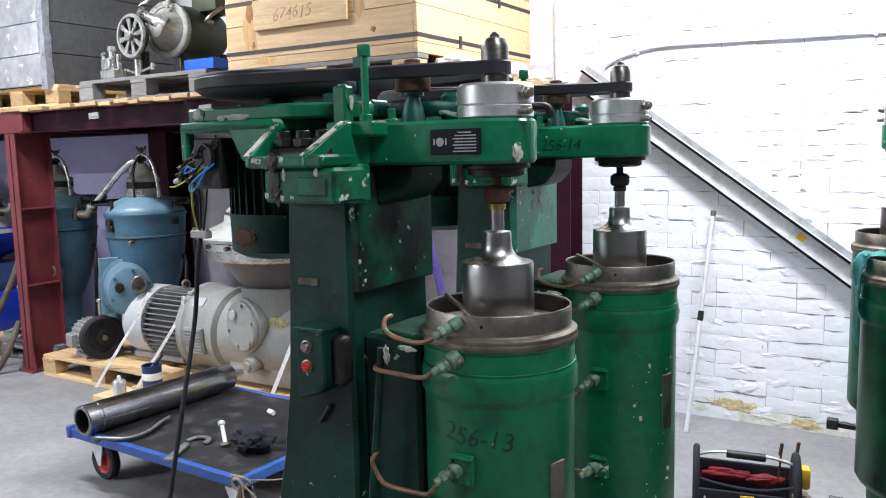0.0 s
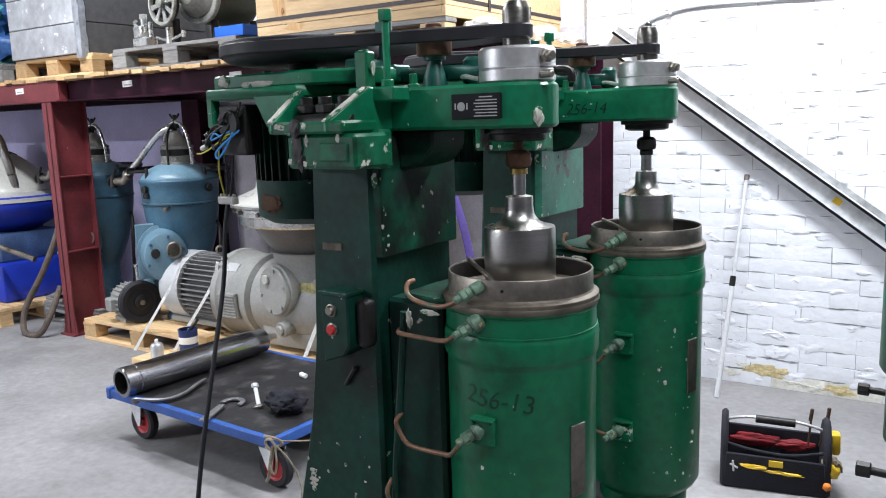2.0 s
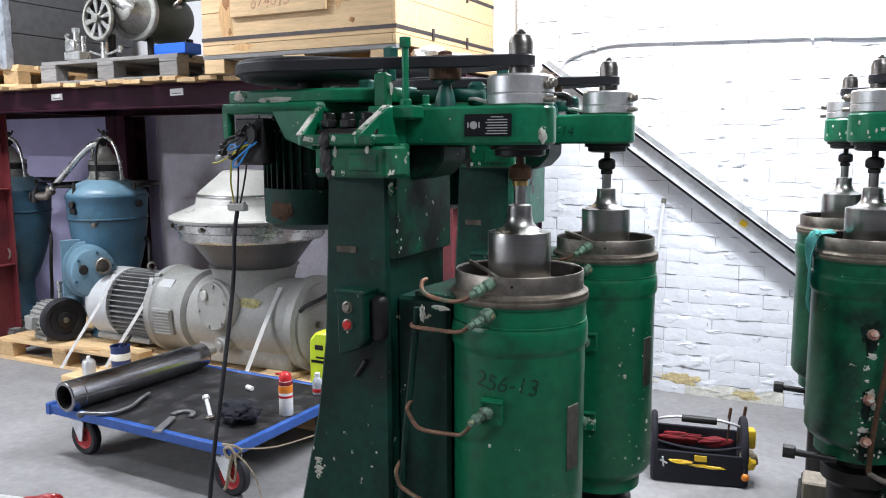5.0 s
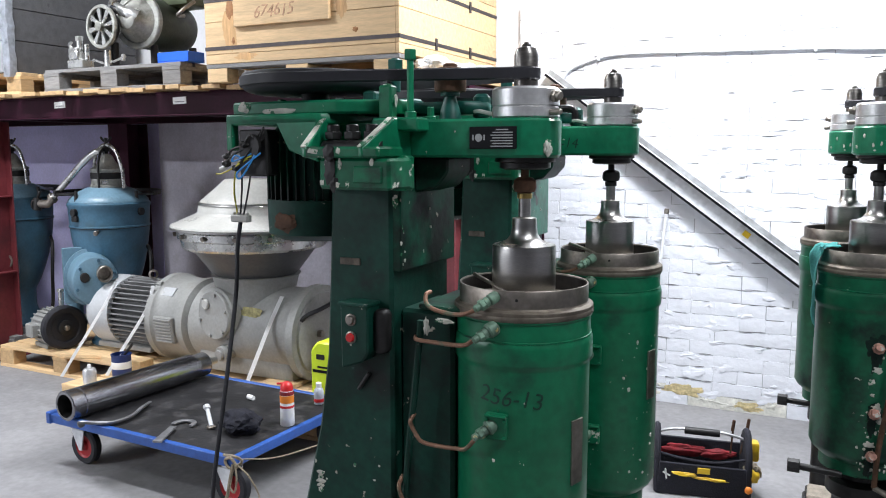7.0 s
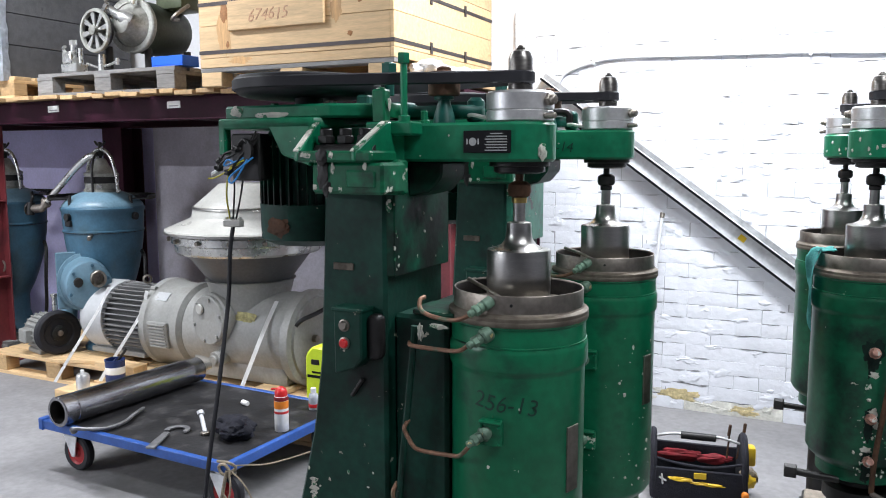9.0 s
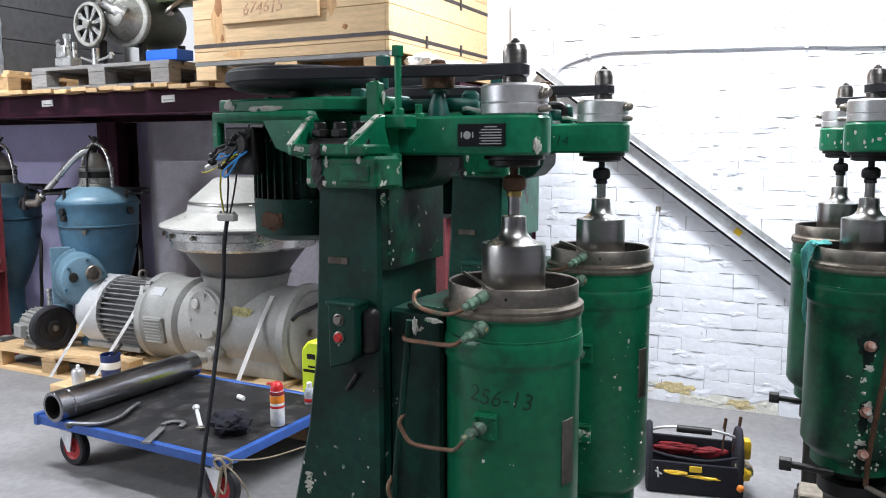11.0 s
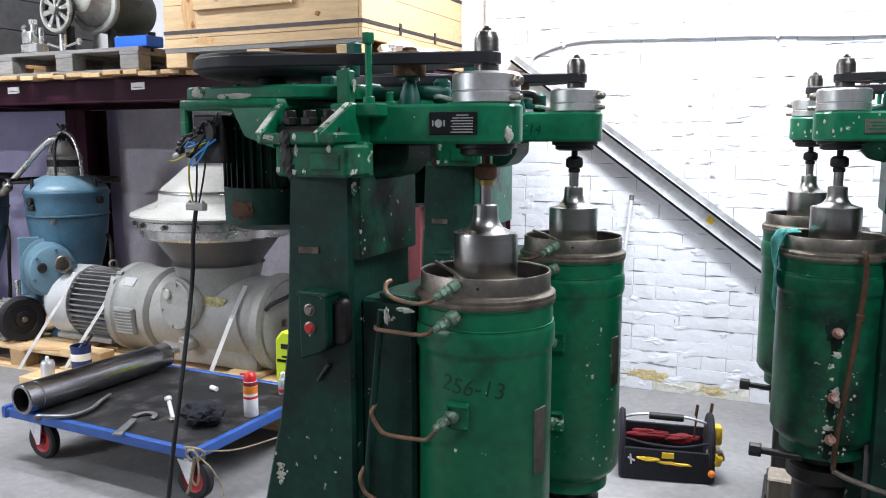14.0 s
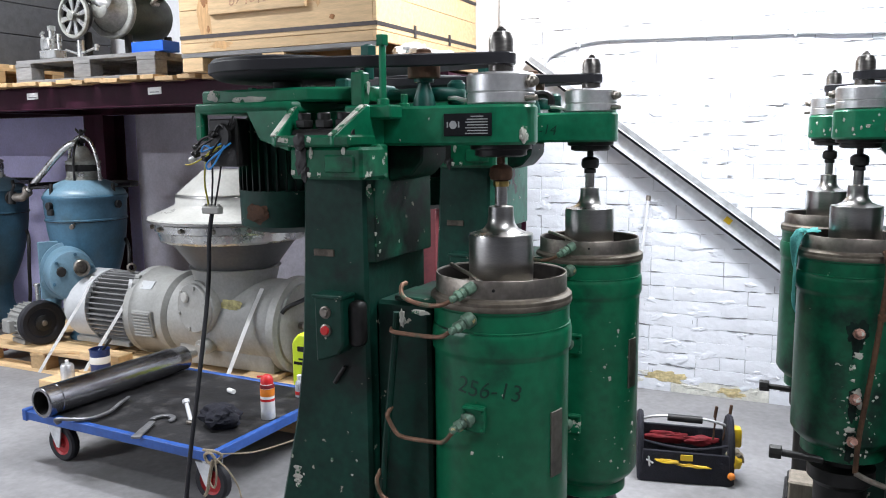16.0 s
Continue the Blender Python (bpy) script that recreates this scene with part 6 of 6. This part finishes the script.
for k, (mt, pts) in enumerate(((WIREYEL, ((-0.055, 0.045, 1.30), (-0.05, 0.03, 1.36), (-0.03, 0.02, 1.42), (0.01, -0.005, 1.43), (0.03, -0.005, 1.44))),
                               (BLACK, ((-0.045, 0.045, 1.30), (-0.03, 0.035, 1.36), (0.0, 0.01, 1.43), (0.06, 0.0, 1.50))), (BLACK, ((-0.035, 0.045, 1.30), (-0.01, 0.035, 1.36), (0.03, 0.01, 1.44), (0.07, 0.0, 1.51))))):
    part("wire", tube(pts, 0.0022, 6, 6), mt, blk)
part("wire", tube([(0.055, 0.0, 1.445), (0.03, -0.01, 1.440), (0.0, -0.02, 1.418), (-0.04, -0.02, 1.402), (-0.06, -0.02, 1.400)], 0.0018, 6, 6), WIREYEL, cable, "yellow-green earth wire")
part("wire", tube([(0.05, 0.0, 1.455), (0.02, -0.015, 1.440), (-0.01, -0.02, 1.430), (0.0, -0.02, 1.444), (0.02, -0.02, 1.438)], 0.002, 6, 6), WIREBLUE, cable, "blue wire")
part("wire", tube([(0.06, 0.0, 1.450), (0.035, -0.02, 1.425), (0.008, -0.025, 1.402), (0.014, -0.025, 1.390), (0.028, -0.02, 1.405), (0.05, -0.01, 1.445)], 0.0022, 6, 6), WIREBLUE, cable, "blue wire")

for k, (x, y, z) in enumerate(((-0.035, -0.01, 1.425), (-0.045, 0.005, 1.44), (0.0, -0.015, 1.415), (0.02, -0.012, 1.47))):
    part("terminal_lug", join(blob((x, y, z), (0.011, 0.009, 0.008), 0.4, 3, k * 2.1), tube([(x, y, z), (x + 0.02, y, z + 0.02), (0.05, 0.0, 1.475), (0.068, 0.008, 1.49)], 0.003, 6, 5)), BLACK, cable)
part("ferrule", cyl(0.0055, (-0.055, -0.012, 1.410), (-0.037, -0.01, 1.417), 10), WHITEPL, cable, "white wire connector")

# ---- tiller of a hand truck ----
til = thing("hand_truck", "white hand truck bar with red corner grips", "hand truck", pose(-0.52, 0.96, 0))
bar = part("cross_bar", tube([(-0.30, 0.0, 0.787), (-0.15, 0.0, 0.806), (0.03, 0.005, 0.824)], 0.0105, 12, 4), WHITEPL, til, "white handle bar")
part("corner_grip", join(tube([(0.012, 0.005, 0.820), (0.04, 0.006, 0.826), (0.062, 0.008, 0.834), (0.078, 0.01, 0.832), (0.084, 0.01, 0.815), (0.084, 0.01, 0.76), (0.080, 0.01, 0.60)], 0.0145, 12, 6), blob((0.080, 0.01, 0.836), (0.0155, 0.015, 0.016), 0.1, 3)), REDPL, til)
part("corner_grip", tube([(-0.285, 0.0, 0.789), (-0.315, 0.0, 0.787), (-0.33, 0.0, 0.77), (-0.328, 0, 0.70), (-0.30, 0.0, 0.60)], 0.0145, 12, 6), REDPL, til)
part("shaft", join(tube([(0.080, 0.01, 0.61), (0.03, 0.0, 0.54), (-0.08, -0.02, 0.45), (-0.10, -0.12, 0.10)], 0.014, 12, 6), tube([(-0.30, 0.0, 0.61), (-0.24, 0.0, 0.54), (-0.10, -0.02, 0.45)], 0.014, 12, 6)), REDPL, til)
part("foot", join(box(-0.22, 0.02, -0.20, -0.04, 0.02, 0.14, 0.02, 2), cyl(0.05, (-0.17, -0.12, 0.05), (-0.05, -0.12, 0.05), 20)), REDPL, til)

sling = thing("lifting_sling", "violet lifting sling hanging from the rack beam", "sling", pose(-1.02, 3.545, 0))
part("webbing", tube([(-0.33, 0.012, 1.66), (-0.29, 0.0, 1.52), (-0.215, -0.03, 1.28), (-0.155, -0.045, 1.10), (-0.10, -0.045, 0.93), (-0.06, -0.045, 0.70), (-0.05, -0.05, 0.40), (-0.06, -0.10, 0.018)], 0.019, 10, 6, 0.25), VIOLET, sling)
part("loop", tube([(-0.33, 0.012, 1.66), (-0.36, 0.030, 1.655), (-0.345, 0.015, 1.56), (-0.30, 0.0, 1.50)], 0.014, 10, 6, 0.4), VIOLET, sling)

# ---- things along the white wall ----
beam = thing("steel_channel", "long galvanised channel leaning slanted on the wall", "channel", pose(-0.86, WALL_Y - 0.055, 1.850) @ pose(0, 0, 0, 0, 36.3, 0))
part("web", box(-0.02, 2.60, 0.030, 0.034, -0.056, 0.078, 0.001), GALV, beam)
part("flange", box(-0.02, 2.60, -0.005, 0.030, 0.044, 0.048, 0.001), GALV, beam)
part("flange", box(-0.02, 2.60, -0.015, 0.030, -0.056, -0.052, 0.001), GALV, beam)
part("return_lip", box(-0.02, 2.60, -0.015, -0.012, -0.054, -0.040, 0.0005), GALV, beam)
part("top_strip", box(-0.02, 2.60, 0.0235, 0.0295, 0.0485, 0.0785, 0.001), GALVSHADED, beam, "upper strip greyed as its shaded face")
# Black strips draw the shadow lines inside and under the channel.
part("rubber_seal", box(-0.02, 2.60, -0.009, -0.0055, 0.033, 0.046, 0.0005), BLACKPLATE, beam)
part("rubber_seal", box(-0.02, 2.60, -0.019, -0.0155, -0.056, -0.043, 0.0005), BLACKPLATE, beam)
part("yellow_sticker", box(1.415, 1.455, 0.027, 0.0305, -0.018, 0.014, 0.0005), YELLOW, beam, "small yellow sticker")

pole = thing("telescopic_pole", "thin white telescopic pole leaning on the wall", "pole", pose(-0.185, 4.40, 0))
top = Vector((0.055, 0.265, 1.125))
part("lower_tube", cyl(0.013, (0, 0, 0.0), top * 0.52, 14), CONDUIT, pole)
part("upper_tube", cyl(0.010, top * 0.52, top, 14), CONDUIT, pole)
part("collar", cyl(0.015, top * 0.50, top * 0.545, 14), BLACK, pole)
part("end_cap", cyl(0.0135, top * 0.975, top * 1.0, 14), STEEL_DULL, pole)

con = thing("cable_conduit", "white cable conduit clipped along the wall", "conduit", pose(0, WALL_Y, 0), kind="structure")
part("pipe", tube([(-0.77, -0.020, 1.40), (-0.77, -0.020, 1.70), (-0.76, -0.020, 1.82), (-0.745, -0.020, 1.875), (-0.70, -0.020, 1.925), (-0.545, -0.020, 1.975), (-0.38, -0.020, 1.992), (-0.04, -0.020, 1.984), (0.585, -0.020, 1.968), (1.02, -0.020, 1.948), (2.6, -0.020, 1.93), (4.9, -0.020, 1.93)], 0.0085, 10, 8), CONDUIT, con)
for x, z in ((-0.545, 1.975), (0.585, 1.968), (1.72, 1.940), (-0.77, 1.60)):
    part("clip", join(box(x - 0.008, x + 0.008, -0.036, 0.0, z - 0.016, z + 0.016, 0.002), box(x - 0.006, x + 0.006, -0.02, -0.004, z + 0.014, z + 0.038, 0.002)), CONDUIT, con)

# ---- tool bag ----
bag = thing("tool_bag", "open black fabric tool bag with red lining", "tool bag", pose(0.255, 3.565, 0) @ pose(0, 0, 0, 0, 0, 13))
part("bottom_panel", box(-0.185, 0.185, -0.097, 0.097, 0.0, 0.02, 0.004), FABRIC, bag)
part("front_panel", prism([(-0.185, 0.0), (0.185, 0.0), (0.175, 0.135), (-0.175, 0.142)], -0.110, -0.098, "xz", 0.004), FABRIC, bag)
part("back_panel", prism([(-0.185, 0.0), (0.185, 0.0), (0.175, 0.175), (-0.175, 0.185)], 0.098, 0.110, "xz", 0.004), FABRIC, bag)
for x in (-0.19, 0.178):
    part("end_panel", prism([(-0.11, 0.0), (0.11, 0.0), (0.108, 0.18), (0.085, 0.225), (0.04, 0.268), (0.0, 0.278), (-0.04, 0.268), (-0.085, 0.22), (-0.108, 0.165)], x - 0.006, x + 0.020, "yz", 0.009), FABRIC, bag)
part("handle_bar", tube([(-0.182, 0, 0.235), (-0.13, 0, 0.250), (-0.06, 0, 0.256), (0.06, 0, 0.252), (0.12, 0, 0.243), (0.180, 0, 0.226)], 0.006, 10, 6), ALU, bag, "bright handle tube")
part("zip_edge", tube([(-0.17, -0.085, 0.172), (-0.08, -0.096, 0.158), (0.05, -0.097, 0.150), (0.17, -0.085, 0.168)], 0.006, 8, 5), FABRIC, bag)
part("grip", cyl(0.016, (-0.07, 0, 0.250), (0.075, 0, 0.245), 14), BLACK, bag)
part("lining", join(blob((-0.07, 0.078, 0.130), (0.095, 0.016, 0.026), 0.35, 4, 2), blob((0.07, 0.076, 0.124), (0.080, 0.016, 0.022), 0.35, 4, 5)), REDDARK, bag, "red lining and tools")
part("badge", box(-0.02, 0.030, -0.1145, -0.109, 0.103, 0.128, 0.001), YELLOW, bag, "yellow badge")
part("trim", moved(join(blob((-0.07, 0, 0.004), (0.045, 0.006, 0.008), 0.9, 3, 8), blob((0.04, 0, -0.004), (0.055, 0.006, 0.006), 0.9, 3, 3)), pose(-0.005, -0.112, 0.088, 0, 3, 0)), YELLOW, bag, "crumpled yellow strip")
for x0, x1, h in ((0.125, 0.135, 0.30), (0.165, 0.195, 0.31)):
    part("screwdriver", join(cyl(0.004, (x0, 0.03, 0.15), (x1, 0.03, h), 8), cyl(0.007, (x1 - 0.006, 0.03, h - 0.05), (x1, 0.03, h), 8)), RUST, bag)
part("tape_measure", join(box(0.195, 0.235, -0.03, 0.03, 0.14, 0.225, 0.012, 2), blob((0.205, -0.08, 0.10), (0.028, 0.022, 0.03), 0.3, 3, 1)), YELLOW, bag, "yellow tape measure")
part("glove", join(blob((0.205, -0.06, 0.115), (0.035, 0.03, 0.035), 0.5, 3, 6)), ROPE, bag)
part("orange_knob", blob((0.185, -0.115, 0.05), (0.016, 0.014, 0.016), 0.2, 2, 6), ORANGE, bag)
part("clip", join(cyl(0.004, (-0.16, -0.116, 0.10), (-0.13, -0.116, 0.085), 8), cyl(0.004, (-0.15, -0.116, 0.115), (-0.145, -0.116, 0.07), 8)), ALU, bag)

solid("timber_block", box(0.685, 0.80, 3.00, 3.12, 0.0, 0.275, 0.006), PINE_PALE, "pale timber block standing between the machines", "timber")

# ---- cloth over the third machine's rim ----
cl = bmesh.new()
prev = None
for i in range(25):
    u = i / 24
    row = []
    for j in range(15):
        v = j / 14
        a = radians(168 + 42 * v + 6 * noise.noise(Vector((u * 3, v * 3, 2))))
        if u < 0.35:
            r, z = 0.10 + 0.048 * u / 0.35, 1.172 + 0.004 * math.sin(9 * v)
        else:
            k = (u - 0.35) / 0.65
            r, z = 0.149 + 0.016 * min(1, k * 4) + 0.010 * math.sin(7 * v + 2 * k), 1.172 - 0.24 * k * (0.35 + 0.65 * v)
        row.append(cl.verts.new((0.833 + r * math.cos(a), 2.755 + r * math.sin(a), z + 0.006 * noise.noise(Vector((u * 7, v * 7, 0))))))
    if prev:
        for j in range(14):
            cl.faces.new((prev[j], prev[j + 1], row[j + 1], row[j]))
    prev = row
bmesh.ops.solidify(cl, geom=cl.faces[:], thickness=0.002)
solid("cleaning_cloth", cl, TEAL, "teal cleaning cloth draped over the drum rim", "cloth")

# ---- bricks of the white wall ----
def brick_mesh(seed, length, material):
    """A brick under many coats of paint: lumpy face, joints open only here and there."""
    rnd = random.Random(seed)
    bm = bmesh.new()
    h, nx = 0.0775, 8

    def notch(x, side):
        n = noise.noise(Vector((x * 16, seed * 3.7 + side, 0.5))) + 0.5 * noise.noise(Vector((x * 55, seed * 1.9, side)))
        return 0.0006 + max(0.0, n - 0.07) * 0.0080

    def proud(x, z):
        return 0.0095 + 0.0014 * noise.noise(Vector((x * 13, z * 24, seed * 5.3))) + 0.0010 * noise.noise(Vector((x * 45, z * 60, seed)))

    cols = []
    for k in range(nx + 1):
        x = -length / 2 + length * k / nx
        inset = (0.0004 + max(0.0, rnd.uniform(-0.004, 0.005))) * (1 if k == 0 else -1 if k == nx else 0)
        lo, hi = -h / 2 + notch(x, 0.0), h / 2 - notch(x, 7.0)
        cols.append([bm.verts.new((x, 0.002, -h / 2))] + [bm.verts.new((x + inset, -proud(x, z) + (0.0012 if z in (lo, hi) else 0), z)) for z in (lo, lo * 0.45, hi * 0.45, hi)] + [bm.verts.new((x, 0.002, h / 2))])
    for p, q in zip(cols, cols[1:]):
        for i in range(5):
            bm.faces.new((p[i], q[i], q[i + 1], p[i + 1]))
    bm.faces.new(cols[0])
    bm.faces.new(cols[-1][::-1])
    bmesh.ops.recalc_face_normals(bm, faces=bm.faces)
    return to_mesh("brick", bm, material, 60)


BX0, BX1, COURSE, BLEN = -1.03, 1.50, 0.0765, 0.262
ncourse, ncol = 30, 9
kinds = [brick_mesh(s, BLEN + 0.001, WALLWHITE) for s in range(40)]
pales = [brick_mesh(s, BLEN + 0.001, OCHRE_PALE) for s in range(3, 5)]
halves = [brick_mesh(s, BLEN / 2 + 0.001, WALLWHITE) for s in range(60, 76)]
base = Vector(wall_north.location)
solid("mortar_bed", box(BX0 - 0.005, BX1 + 0.13, WALL_Y - 0.0065, WALL_Y + 0.013, 0, ncourse * COURSE, 0), MORTAR, "white mortar greyed for the shade in its joints", "mortar", kind="structure")
random.seed(11)
for c in range(ncourse):
    if c % 2:
        ob = new("brick", random.choice(halves))
        ob.parent = wall_north
        ob.matrix_basis = Matrix.Translation(-base) @ pose(BX0 + BLEN / 4, WALL_Y + 0.001, (c + 0.5) * COURSE)
    for k in range(ncol):
        x = BX0 + (k + 0.5 + (0.5 if c % 2 else 0.0)) * BLEN
        place = pose(x, WALL_Y - 0.0015 + random.uniform(0, 0.0025), (c + 0.5) * COURSE + random.uniform(-0.001, 0.001), random.uniform(-0.6, 0.6), random.uniform(-0.35, 0.35), random.uniform(-0.3, 0.3))
        pale = (c, k) in ((0, 4), (0, 5))
        if not pale and random.random() < 0.4:
            laid = [(random.choice(halves), -BLEN / 4), (random.choice(halves), BLEN / 4)]
        else:
            laid = [(random.choice(pales if pale else kinds), 0.0)]
        for me, dx in laid:
            ob = new("brick", me)
            ob.parent = wall_north
            ob.matrix_basis = Matrix.Translation(-base) @ place @ Matrix.Translation((dx, random.uniform(-0.0008, 0.0008), 0))
# open cracks along the joints and runs of thick paint, too many to pick apart
rnd = random.Random(23)
cracks, runs = [], []
for k in range(300):
    c = int((ncourse - 2) * rnd.random() ** 1.35) + 1
    up = rnd.random() < 0.16
    size = (0.0022, 0.0030, rnd.uniform(0.010, 0.026)) if up else (rnd.uniform(0.010, 0.048), 0.0030, rnd.uniform(0.0012, 0.0032))
    cracks.append(moved(blob((0, 0, 0), size, 0.9, 2, k * 1.3), pose(rnd.uniform(BX0, BX1), WALL_Y - 0.0085, c * COURSE + (0.035 if up else rnd.uniform(-0.004, 0.004)), 0, rnd.uniform(-5, 5), 0)))
for k in range(220):
    runs.append(moved(blob((0, 0, 0), (rnd.uniform(0.02, 0.07), 0.0042, rnd.uniform(0.008, 0.026)), 0.7, 3, k * 0.9), pose(rnd.uniform(BX0, BX1), WALL_Y - 0.0085, rnd.uniform(0.03, 2.2), 0, rnd.uniform(-12, 12), 0)))
for name, bms, mt in (("joint_cracks", cracks, JOINTCRACK), ("paint_lumps", runs, WALLWHITE)):
    ob = new(name, to_mesh(name, join(*bms), mt))
    ob.parent = wall_north
    ob.matrix_basis = Matrix.Translation(-base)
    tagged(ob, kind="stuff")
# paint flaked off near the floor
for x, z, w, h, mt in ((0.0, 0.085, 0.10, 0.030, OCHRE), (0.215, 0.030, 0.055, 0.016, OCHRE_PALE), (0.34, 0.036, 0.075, 0.022, OCHRE), (-0.13, 0.10, 0.03, 0.012, OCHRE_PALE), (0.47, 0.06, 0.03, 0.02, OCHRE_PALE), (-0.20, 0.05, 0.05, 0.02, OCHRE_PALE), (0.12, 0.045, 0.04, 0.012, OCHRE_PALE)):
    ob = new("flaked_patch", to_mesh("flaked_patch", blob((0, 0, 0), (w, 0.0035, h), 0.75, 4, x * 7 + 1), mt))
    ob.parent = wall_north
    ob.matrix_basis = Matrix.Translation(-base) @ pose(x, WALL_Y - 0.0095, z)
